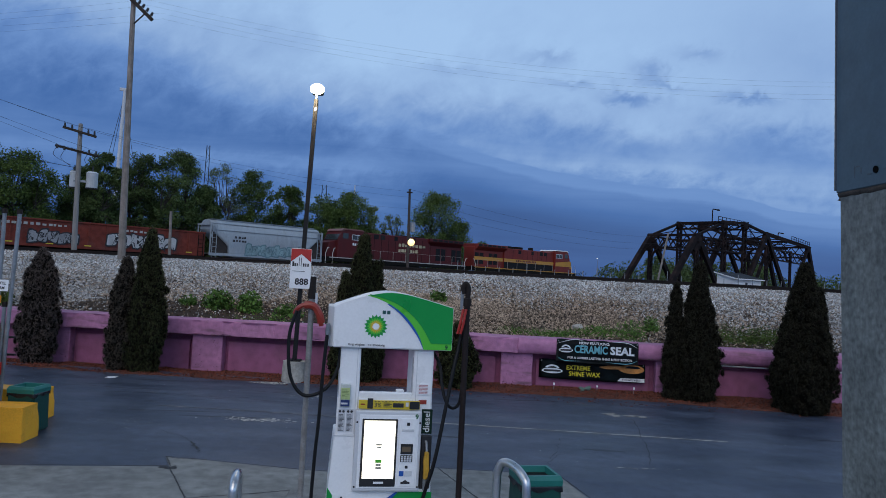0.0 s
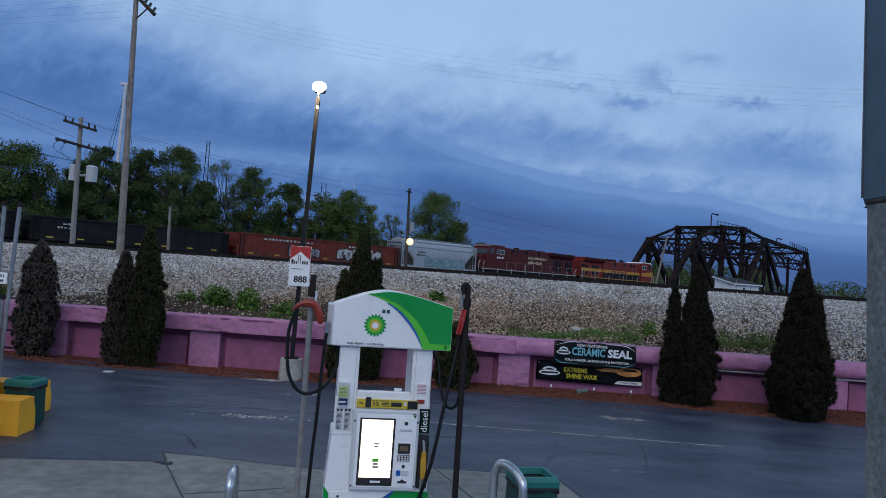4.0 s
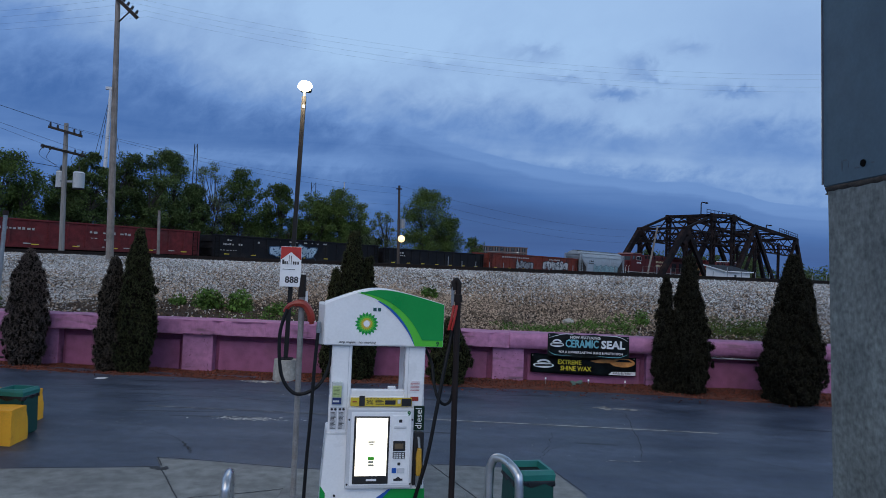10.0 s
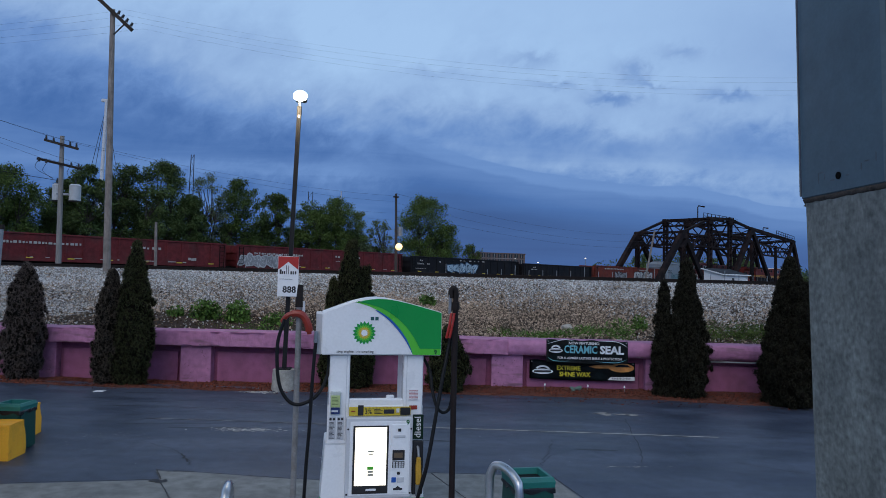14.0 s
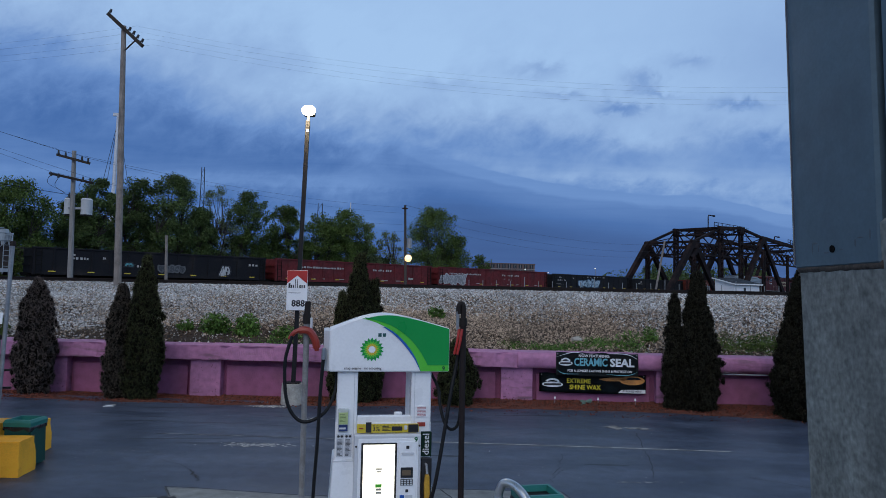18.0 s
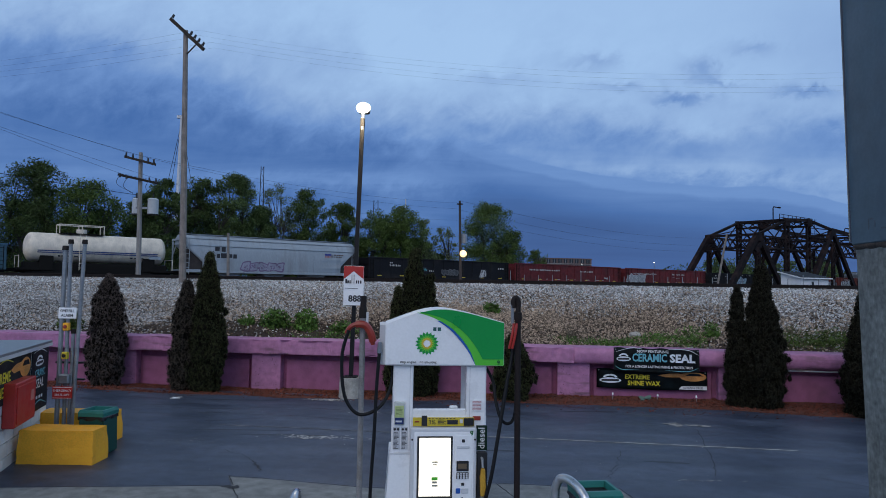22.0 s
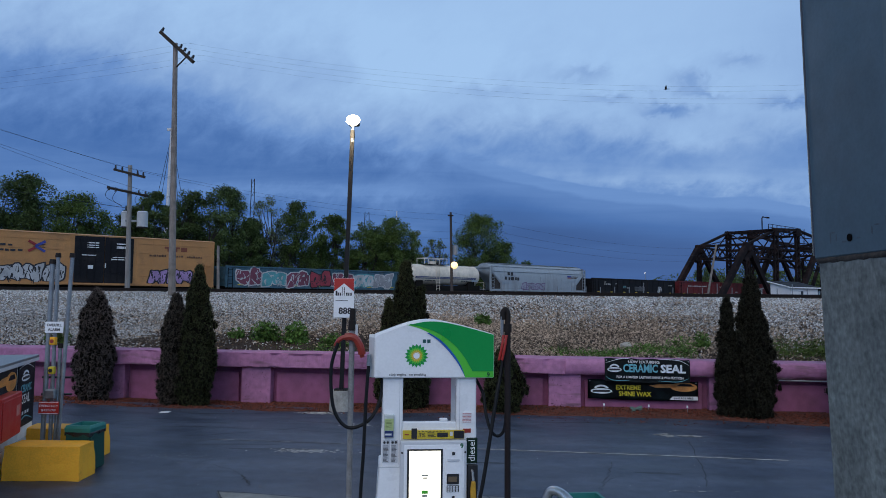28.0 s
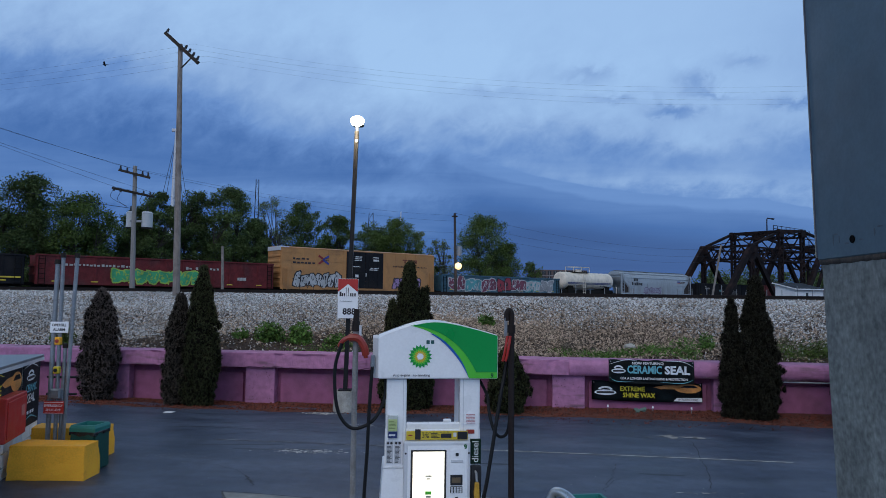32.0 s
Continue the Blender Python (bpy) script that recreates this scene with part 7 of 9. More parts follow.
def weed(kind, x, y, w, h, n, leaf, label, seed, size=(0.06, 0.13)):
    rng = np.random.default_rng(seed)
    d = rng.normal(size=(n, 3))
    d /= np.linalg.norm(d, axis=1)[:, None]
    d[:, 2] = np.abs(d[:, 2])
    k = rng.uniform(0.3, 1.0, n)[:, None]
    p = d * k * np.array([w / 2, w / 2.6, h])
    if kind == "grass":
        p = np.stack([rng.normal(0, w / 3.6, n), rng.normal(0, 0.24, n), h * rng.uniform(0, 1, n) ** 2], 1)
    wx, wy = x + p[:, 0], y + p[:, 1]
    z = bank_height(wx, np.clip(wy, 0.45, 7)) + p[:, 2]
    t = empty("weed_clump" if kind != "grass" else "grass_patch", WALL_M @ pose(x, y, bank_z(x, y)), label, "weed" if kind != "grass" else "grass", kind="stuff" if kind == "grass" else "")
    v = LEAF_V.copy()
    if kind == "grass":
        v = np.array([(-0.09, 0, -0.4), (0.09, 0, -0.4), (0.10, 0.1, 0.2), (0.0, 0.3, 0.6)])
    me = scatter("leaves", v, LEAF_F, np.stack([p[:, 0], p[:, 1], z - bank_z(x, y)], 1), rng.uniform(*size, n), leaf, rng, spin="all")
    ob = new("leaves", me)
    ob.parent = t
    if kind != "grass":
        bm = bmesh.new()
        for _ in range(6):
            a = random.uniform(0, 6.28)
            cyl(bm, (0, 0, -0.05), (math.cos(a) * w * 0.25, math.sin(a) * w * 0.2, h * 0.7), 0.008, 0.004, 4)
        part("stems", bm, DRY, t)


def build_weeds():
    G = "bright green leafy weed on the ballast slope"
    weed("bush", -4.98, 1.85, 0.95, 0.50, 900, WEED, G, 1)
    weed("bush", -4.12, 1.8, 0.78, 0.58, 950, WEED, G, 2)
    weed("bush", -3.0, 1.6, 0.9, 0.30, 320, WEED, G, 3)
    weed("bush", -5.75, 1.7, 0.6, 0.26, 200, WEED, G, 19)
    weed("bush", 6.62, 1.95, 0.52, 0.42, 520, WEED, "round dark green weed on the ballast slope", 4, (0.04, 0.09))
    weed("bush", 0.9, 3.6, 0.6, 0.34, 260, WEED, G, 5)
    weed("bush", -10.6, 1.1, 0.8, 0.55, 500, LEAF, "dark green leafy weed behind the coping", 6)
    L = "patch of green grass at the slope's foot"
    weed("grass", 4.1, 1.3, 1.5, 0.13, 1000, WEED, L, 7, (0.05, 0.12))
    weed("grass", 5.2, 1.5, 1.2, 0.15, 750, WEED, L, 17, (0.05, 0.13))
    weed("grass", 3.0, 1.3, 0.6, 0.12, 300, WEED, L, 8, (0.05, 0.1))
    weed("grass", 5.95, 1.2, 0.6, 0.4, 500, WEED, "taller grey-green grass tuft", 9, (0.06, 0.14))
    weed("grass", 9.5, 1.5, 2.0, 0.35, 1300, LEAF, L, 10, (0.06, 0.16))
    weed("grass", 8.3, 1.1, 1.2, 0.20, 600, LEAF, L, 18, (0.05, 0.12))
    weed("grass", -3.4, 1.1, 2.0, 0.10, 500, WEED, L, 11, (0.04, 0.1))
    weed("grass", -7.6, 1.4, 2.4, 0.08, 420, DRY, "dry grass stems on the slope", 12, (0.04, 0.1))
    weed("grass", 3.1, 1.95, 0.45, 0.3, 240, DRY, "tuft of dry stems on the slope", 13, (0.06, 0.14))
    weed("grass", 8.6, 2.4, 1.6, 0.12, 200, DRY, "dry twigs on the slope", 14, (0.06, 0.18))
    # one pale boulder among the grass
    bm = bmesh.new()
    bmesh.ops.create_icosphere(bm, subdivisions=2, radius=0.16)
    for v in bm.verts:
        v.co *= 1 + 0.25 * noise.noise(v.co * 9)
        v.co.z *= 0.55
    ob = link_bm("boulder", bm, mat("pale_stone", (0.42, 0.40, 0.36), 0.9, bump=0.4))
    ob.matrix_basis = WALL_M @ pose(4.75, 2.15, bank_z(4.75, 2.15) + 0.03)
    tagged(ob, "pale rounded boulder on the ballast slope", "rock")


# ---- the distance ----


def build_distance():
    b = empty("apartment_building", pose(52, 300, 2.2, 0, 0, 8), "distant brick apartment block with rows of windows", "building")
    part("wall", B(-10.5, 10.5, 0, 14, 0, 12.3), BRICK_FAR, b)
    part("parapet", B(-10.7, 10.7, -0.2, 14.2, 12.3, 12.7), BRICK_FAR, b)
    for j in range(4):
        part("storey_band", B(-10.6, 10.6, -0.15, 0.0, 2.85 + j * 2.45, 3.0 + j * 2.45), mat("far_trim", (0.36, 0.34, 0.33), 0.8), b, "pale storey band")
    for i in range(8):
        for j in range(4):
            x, z = -9.4 + i * 2.5, 3.25 + j * 2.45
            w = part("window", B(x, x + 1.5, -0.12, 0.0, z, z + 1.7), FAR_GLASS, b)
            part("frame", B(x + 0.68, x + 0.82, -0.2, -0.12, z, z + 1.7), mat("far_trim", (0.36, 0.34, 0.33), 0.8), w)
    mast_w = mat("mast_white", (0.66, 0.67, 0.70), 0.5)
    m = empty("boat_mast", pose(-59.3, 150, 2.2), "tall white boat mast with stays behind the trees", "mast")
    part("mast", C((0, 0, 0), (0.7, 0, 36), 0.42, 0.34, 10), mast_w, m)
    part("masthead", B(-0.3, 1.5, -0.3, 0.3, 35.8, 36.4), mast_w, m)
    for dx in (-6, -4, 4, 6):
        part("stay", C((0.7, 0, 35), (0.7 + dx, 0, 4), 0.05, 0.05, 4), BLACK_STEEL, m)
    for px, top, y, w in ((451, 287, 250, 1.1), (655, 347, 250, 1.6)):
        t = empty("lattice_tower", pose((px - 784) / 1230 * y, y, 2.2), "thin distant lattice tower", "tower")
        h = 0.4 + (497 + 0.014 * (px - 784) - top) / 1230 * y
        for sx in (-1, 1):
            part("leg", BEAM((sx * w, 0, 0), (sx * w * 0.45, 0, h), 0.22, 0.22), BLACK_STEEL, t)
        bm = bmesh.new()
        n = int(h / 2.2)
        for k in range(n):
            f0, f1 = k / n, (k + 1) / n
            w0, w1 = w * (1 - 0.55 * f0), w * (1 - 0.55 * f1)
            s = 1 if k % 2 else -1
            beam(bm, (s * w0, 0, f0 * h), (-s * w1, 0, f1 * h), 0.1, 0.1)
        part("lacing", bm, BLACK_STEEL, t)
    for px, top in ((625, 372), (708, 345), (45, 292)):
        y = 220
        t = empty("boat_mast", pose((px - 784) / 1230 * y, y, 2.2), "slim white distant mast", "mast")
        h = 0.4 + (497 + 0.014 * (px - 784) - top) / 1230 * y
        part("mast", C((0, 0, 0), (0, 0, h), 0.2, 0.16, 8), mast_w, t)
    for px, top in ((1022, 468), (1150, 465), (1063, 474)):
        y = 200
        t = empty("street_lamp", pose((px - 784) / 1230 * y, y, 2.2), "distant lit street lamp", "street lamp", "distant street lamps")
        h = 0.4 + (505 + 0.014 * (px - 784) - top) / 1230 * y
        part("pole", C((0, 0, 0), (0, 0, h), 0.08, 0.06, 6), GALV, t)
        part("head", B(-0.32, 0.08, -0.1, 0.1, h - 0.05, h + 0.05), FAR_GLOW, t)
    b = empty("moored_boat", pose(-43.5, 121, 7.2, 0, 0, 20), "white boat on a stand glimpsed behind the trees", "boat")
    part("hull", PR([(-2.6, 0.0), (2.2, 0.0), (3.1, 1.3), (-2.7, 1.2)], -0.9, 0.9, "y", 0.1), mast_w, b)
    part("cabin", PR([(-1.6, 1.2), (1.0, 1.25), (0.5, 1.9), (-1.4, 1.9)], -0.6, 0.6, "y", 0.06), mast_w, b)
    part("stand", B(-1.6, 1.4, -0.5, 0.5, -5.05, 0.02), BLACK_STEEL, b)
    # fence of thin posts beyond the near track
    f = empty("trackside_fence", WALL_M @ pose(0, 17.5, 2.2), "thin grey trackside fence of posts and wire", "fence")
    for k in range(50):
        x = 1.0 + k * 0.68
        part("post", C((x, 0.005 * k, 0), (x, 0.005 * k, 0.95 + 0.2 * ((k * 7) % 5 == 0)), 0.017, 0.017, 6), GALV, f)


def build_bird(label, span):
    """A small bird with spread wings; its nose points along local x."""
    b = empty("bird", pose(0, 0, 0), label, "bird", "birds in the sky")
    feather = mat("dark_feathers", (0.030, 0.032, 0.036), 0.8, spec=0.1)
    bm = bmesh.new()
    bmesh.ops.create_uvsphere(bm, u_segments=10, v_segments=8, radius=0.5)
    bmesh.ops.transform(bm, matrix=Matrix.Diagonal((span * 0.42, span * 0.10, span * 0.10, 1)), verts=bm.verts)
    part("body", bm, feather, b, "", True)
    part("beak", C((span * 0.20, 0, 0.0), (span * 0.26, 0, -span * 0.01), span * 0.016, span * 0.003, 6), feather, b)
    part("tail", PR([(-span * 0.16, -span * 0.025), (-span * 0.31, -span * 0.06), (-span * 0.33, 0), (-span * 0.31, span * 0.06), (-span * 0.16, span * 0.025)], -span * 0.006, span * 0.006, "z"), feather, b)
    wings = []
    for s in (-1, 1):
        poly = [(span * 0.10, 0), (span * 0.13, s * span * 0.20), (span * 0.02, s * span * 0.50), (-span * 0.04, s * span * 0.40), (-span * 0.06, s * span * 0.18), (-span * 0.07, 0)]
        wings.append((s, part("wing", PR(poly, -span * 0.008, span * 0.008, "z"), feather, b)))
    return b, wings


GULL = build_bird("dark gliding gull against the dusk clouds", 1.6)
SWALLOW = build_bird("small dark bird flying under the clouds", 0.8)
build_lamp_post()
build_poles()
build_wires()
build_bridge()
build_trees()
build_shrubs()
build_weeds()
build_distance()

# ---- the fuel pump and its island ----


def arc_line(p0, p1, p2, n=16):
    """Points on a smooth curve through three points."""
    return [(q.x, q.z) for q in curve_pts([(p0[0], 0, p0[1]), (p1[0], 0, p1[1]), (p2[0], 0, p2[1])], n)]


def star(bm, cx, cz, r0, r1, n, y, turn=0.0):
    vs = []
    for k in range(2 * n):
        a = math.pi * k / n + turn
        r = r1 if k % 2 == 0 else r0
        vs.append(bm.verts.new((cx + r * math.sin(a), y, cz + r * math.cos(a))))
    c = bm.verts.new((cx, y, cz))
    for k in range(2 * n):
        bm.faces.new((c, vs[k], vs[(k + 1) % (2 * n)]))
    return bm


def build_pump():
    p = empty("fuel_pump", pose(0, 7.0, 0.0, 0, 0, 5.5), "white and green fuel pump with a lit screen on the island", "fuel pump")
    L, R, D = -0.61, 0.585, 0.55
    top = [(L, 2.205)] + arc_line((L, 2.205), (-0.06, 2.365), (R, 2.235), 10)[1:]
    hdr = part("header", PR([(L, 1.80)] + top + [(R, 1.80)], -0.03, D + 0.03, "y", 0.012), WHITE, p, "arched white header with green sweep")

    part("header_end", PR([(L + 0.002, -0.026), (L - 0.055, 0.05), (L - 0.055, D - 0.05), (L + 0.002, D + 0.02)], 1.802, 2.20, "z", 0.006), WHITE_GREY, hdr)

    def above(x):
        return float(np.interp(x, [q[0] for q in top], [q[1] for q in top])) - 0.006
    c1 = [(-0.30, 2.325), (-0.14, 2.278), (0.03, 2.185), (0.15, 2.07), (0.24, 1.94), (0.295, 1.806)]
    c1 = arc = [(q.x, q.z) for q in curve_pts([(x, 0, z) for x, z in c1], 5)]
    c2 = [(q.x, q.z) for q in curve_pts([(x, 0, z) for x, z in ((-0.27, 2.335), (-0.02, 2.262), (0.16, 2.145), (0.28, 2.01), (0.365, 1.868))], 5)]
    edge = [(x, above(x)) for x in np.linspace(R - 0.008, -0.26, 14)]
    part("lime_sweep", PR(arc + [(R - 0.006, 1.806), (R - 0.006, 2.225)] + edge, -0.034, -0.030), LIME, hdr, "lime green sweep")
    part("green_sweep", PR(c2 + [(R - 0.008, 1.868), (R - 0.008, 2.222)] + edge, -0.038, -0.0345), GREEN, hdr, "green sweep")
    inner = [(x - 0.035 * math.sin(math.pi * i / (len(arc) - 1)) * 0.9, z) for i, (x, z) in enumerate(arc)]
    part("blue_sweep", PR(arc[7:] + inner[7:][::-1], -0.0375, -0.0342), BLUE, hdr, "thin blue sweep")
    cx, cz = -0.195, 2.02
    for k, (r0, r1, m, n, t) in enumerate(((0.092, 0.118, GREEN, 18, 0.0), (0.068, 0.092, LIME, 18, 0.17), (0.046, 0.068, YELLOW, 18, 0.0), (0.026, 0.040, WHITE, 18, 0.17))):
        part("emblem", star(bmesh.new(), cx, cz, r0, r1, n, -0.034 - 0.003 * k, t), m, hdr, "sunburst emblem in green, yellow and white" if k == 0 else "")
    bm = bmesh.new()
    for x in (-0.135, -0.09):
        box(bm, x, x + 0.032, -0.034, -0.0302, 2.145, 2.18)
    tagged(part("brand_mark", bm, mat("dark_teal_ink", (0.02, 0.10, 0.10), 0.5), hdr, "two plain dark marks"), kind="stuff")
    words("notice", "stop engine   no smoking", 0.036, pose(-0.28, -0.0325, 1.825), INK, hdr, "small dark safety notice")
    words("pump_number", "9", 0.06, pose(0.525, -0.0395, 1.815), mat("dark_green_ink", (0.008, 0.12, 0.03), 0.5), hdr, bold=0.002)
    # columns and body
    for a, b in ((-0.52, -0.32), (0.215, 0.415)):
        part("column", B(a, b, 0.02, D - 0.02, 0.93, 1.80, 0.012), WHITE, p)
        part("column_seam", B(a + (0.165 if a < 0 else 0.03), a + (0.170 if a < 0 else 0.035), 0.016, 0.021, 0.95, 1.79), WHITE_GREY, p)
    part("window_sill", B(-0.32, 0.215, 0.035, 0.10, 1.285, 1.36, 0.01), WHITE, p)
    part("sill_box", B(0.05, 0.13, 0.045, 0.09, 1.36, 1.392, 0.008), WHITE, p)
    part("rear_body", B(-0.31, 0.21, 0.112, D - 0.03, 0.90, 1.15, 0.01), WHITE, p)
    part("upper_body", B(-0.53, 0.42, 0.03, 0.11, 0.90, 1.30, 0.01), WHITE, p)
    part("lower_body", PR([(-0.545, 0.93), (-0.575, 0.40), (-0.58, 0.16), (0.45, 0.16), (0.445, 0.40), (0.425, 0.93)], 0.0, D, "y", 0.012), WHITE, p)
    part("panel_gap", B(-0.545, -0.345, -0.002, 0.004, 0.925, 0.935), WHITE_GREY, p)
    part("skirt", PR([(-0.582, 0.43), (-0.53, 0.355), (-0.53, 0.16), (-0.582, 0.16)], -0.006, -0.001), GREEN, p, "green edge of the skirt")
    part("skirt_panel", B(-0.525, 0.03, -0.005, -0.001, 0.17, 0.372), WHITE, p)
    part("skirt_green", PR([(0.115, 0.385), (0.455, 0.385), (0.455, 0.16), (0.0, 0.16), (0.02, 0.29)], -0.006, -0.001), GREEN, p, "green lower skirt")
    part("skirt_sweep", PR([(-0.06, 0.28), (0.09, 0.385), (0.115, 0.385), (0.015, 0.28), (-0.005, 0.17), (-0.06, 0.17)], -0.012, -0.007), BLUE, p, "blue sweep on the skirt")
    for x in (-0.44, 0.36):
        part("skirt_lock", C((x, -0.012, 0.33), (x, 0.0, 0.33), 0.012, 0.012, 10), DARK, p)
    # door with screen and card panel
    door = part("door", B(-0.345, 0.315, -0.055, 0.03, 0.40, 1.195, 0.018, 2), WHITE_GREY, p, "pale grey door with raised rim")
    part("door_inset", B(-0.305, 0.285, -0.060, -0.054, 0.44, 1.155, 0.004), WHITE, door)
    part("screen_bezel", B(-0.275, 0.075, -0.067, -0.059, 0.455, 1.115, 0.004), DARK, door, "black screen bezel")
    part("screen", B(-0.255, 0.055, -0.071, -0.0665, 0.535, 1.10), SCREEN, door, "bright cream screen")
    scr = bmesh.new()
    for x, z, w, h in ((-0.13, 0.86, 0.06, 0.012), (-0.12, 0.835, 0.04, 0.01), (-0.125, 0.66, 0.05, 0.02), (-0.125, 0.63, 0.055, 0.018)):
        box(scr, x, x + w, -0.0735, -0.071, z, z + h)
    tagged(part("screen_bars", scr, mat("screen_grey", (0.35, 0.35, 0.30), 0.5, bump=0), door, "grey bars shown on the screen"), kind="stuff")
    part("screen_car", B(-0.13, -0.07, -0.0735, -0.071, 0.69, 0.72), LIME, door)
    part("badge", B(-0.14, -0.04, -0.070, -0.0665, 0.485, 0.505), WHITE, door)
    pan = part("card_panel", B(0.10, 0.27, -0.066, -0.059, 0.455, 1.125, 0.004), WHITE, door)
    for x, z, w, h, m in ((0.165, 1.055, 0.03, 0.03, DARK), (0.12, 0.995, 0.12, 0.025, WHITE_GREY), (0.115, 0.775, 0.12, 0.10, DARK), (0.115, 0.70, 0.12, 0.065, DARK), (0.165, 0.635, 0.028, 0.028, DARK),
                          (0.11, 0.56, 0.045, 0.05, BLUE), (0.165, 0.56, 0.07, 0.05, WHITE_GREY), (0.13, 0.485, 0.09, 0.02, INK)):
        part("reader_part", B(x, x + w, -0.074, -0.065, z, z + h, 0.003), m, pan)
    for i in range(4):
        for j in range(3):
            part("key", B(0.122 + i * 0.028, 0.142 + i * 0.028, -0.079, -0.073, 0.705 + j * 0.02, 0.719 + j * 0.02), WHITE_GREY, pan)
    part("card_display", B(0.13, 0.215, -0.077, -0.073, 0.80, 0.85), mat("dim_display", (0.05, 0.045, 0.035), 0.3, emit=(1.0, 0.75, 0.5), power=0.04, bump=0), pan)
    part("arrow", PR([(0.175, 0.525), (0.20, 0.505), (0.19, 0.505), (0.19, 0.49), (0.16, 0.49), (0.16, 0.505), (0.15, 0.505)], -0.072, -0.066), INK, pan)
    words("pump_number", "9", 0.07, pose(0.262, -0.0625, 1.118), mat("dark_green_ink", (0.008, 0.12, 0.03), 0.5), door, bold=0.002)
    for x in (-0.325, 0.298):
        for z in (0.45, 1.08):
            part("screw", C((x, -0.058, z), (x, -0.054, z), 0.01, 0.01, 8), DARK, door)
    # advertising strip, stickers, card holder
    ad = part("ad_strip", B(-0.32, 0.29, -0.03, -0.012, 1.205, 1.29, 0.004), YELLOW, p, "yellow advertising strip")
    words("ad_text", "3%", 0.062, pose(-0.132, -0.033, 1.225), INK, ad)
    for x, z, w, h, m in ((-0.235, 1.21, 0.055, 0.10, DARK), (0.02, 1.225, 0.105, 0.042, INK), (0.145, 1.235, 0.03, 0.04, INK_WHITE), (0.185, 1.21, 0.10, 0.075, DARK), (-0.30, 1.245, 0.04, 0.012, RED_ORANGE)):
        part("ad_block", B(x, x + w, -0.036, -0.031, z, z + h, 0.002), m, ad)
    bm = bmesh.new()
    for k in range(4):
        box(bm, -0.075, 0.008 - 0.02 * (k % 2), -0.034, -0.0305, 1.226 + k * 0.013, 1.231 + k * 0.013)
    for k in range(9):
        box(bm, -0.20 + 0.035 * k, -0.182 + 0.035 * k, -0.034, -0.0305, 1.279, 1.284)
    for k in range(3):
        box(bm, 0.03 + 0.03 * k, 0.052 + 0.03 * k, -0.0385, -0.036, 1.24, 1.252)
    tagged(part("ad_bars", bm, INK, ad), kind="stuff")
    hold = part("card_holder", B(-0.505, -0.405, -0.02, 0.02, 1.22, 1.44, 0.004), mat("clear_holder", (0.55, 0.58, 0.55), 0.2, bump=0), p, "clear holder with a green and blue card")
    part("card", B(-0.498, -0.412, -0.024, -0.021, 1.29, 1.405), mat("pale_green_card", (0.46, 0.55, 0.24), 0.6, bump=0), hold)
    bm = bmesh.new()
    for k, w in enumerate((0.05, 0.066, 0.06, 0.066, 0.03, 0.055)):
        box(bm, -0.49, -0.49 + w, -0.0265, -0.024, 1.382 - k * 0.0135, 1.387 - k * 0.0135)
    tagged(part("card_bars", bm, mat("olive_print", (0.16, 0.22, 0.07), 0.6, bump=0), hold), kind="stuff")
    part("card_foot", B(-0.498, -0.412, -0.03, -0.021, 1.225, 1.287, 0.003), mat("navy_card_foot", (0.015, 0.035, 0.14), 0.4, bump=0), hold, "navy leaflet foot")
    part("leaflet", B(-0.492, -0.43, -0.034, -0.030, 1.245, 1.262), WHITE_GREY, hold)
    for x0, x1, z0, z1 in ((-0.515, -0.445, 0.97, 1.19), (-0.435, -0.365, 0.97, 1.19)):
        s = part("sticker", B(x0, x1, 0.012, 0.019, z0, z1), WHITE_GREY, p, "small printed sticker")
        bm = bmesh.new()
        rs = random.Random(int(x0 * -1000))
        for k in range(14):
            box(bm, x0 + 0.008, x1 - 0.010 - rs.uniform(0, 0.02), 0.009, 0.0118, z0 + 0.010 + k * 0.0118, z0 + 0.0145 + k * 0.0118)
        for k in range(2):
            cyl(bm, (x0 + 0.018 + 0.033 * k, 0.009, z1 - 0.022), (x0 + 0.018 + 0.033 * k, 0.0118, z1 - 0.022), 0.0125, 0.0125, 12)
        tagged(part("sticker_bars", bm, INK, s), kind="stuff")
    s = part("sticker", B(0.265, 0.375, 0.012, 0.019, 1.345, 1.46), WHITE, p, "white sticker with red print")
    bm = bmesh.new()
    for k in range(7):
        box(bm, 0.275, 0.365, 0.009, 0.0118, 1.357 + k * 0.014, 1.363 + k * 0.014)
    tagged(part("sticker_bars", bm, mat("faded_red_print", (0.50, 0.24, 0.24), 0.6, bump=0), s), kind="stuff")
    part("sticker", B(0.28, 0.36, 0.012, 0.019, 1.255, 1.295), RED_ORANGE, p, "small red sticker")
    grade = part("grade_panel", B(0.318, 0.425, -0.012, 0.028, 0.965, 1.205, 0.003), mat("deep_green_panel", (0.003, 0.020, 0.010), 0.55, spec=0.25, bump=0), p, "dark green grade panel")
    words("grade", "diesel", 0.094, pose(0.398, -0.014, 1.085, 0, -90, 0), INK_WHITE, grade, "white upright lettering")
    part("nozzle_boot", B(0.322, 0.43, -0.02, 0.03, 0.42, 0.95, 0.01), DARK, p, "black nozzle boot")
    noz = part("nozzle", PR([(0.36, 0.80), (0.40, 0.80), (0.405, 0.62), (0.395, 0.53), (0.355, 0.53), (0.35, 0.70)], -0.09, -0.03, "y", 0.01), mat("amber_nozzle", (0.55, 0.30, 0.03), 0.4), p, "amber fuel nozzle")
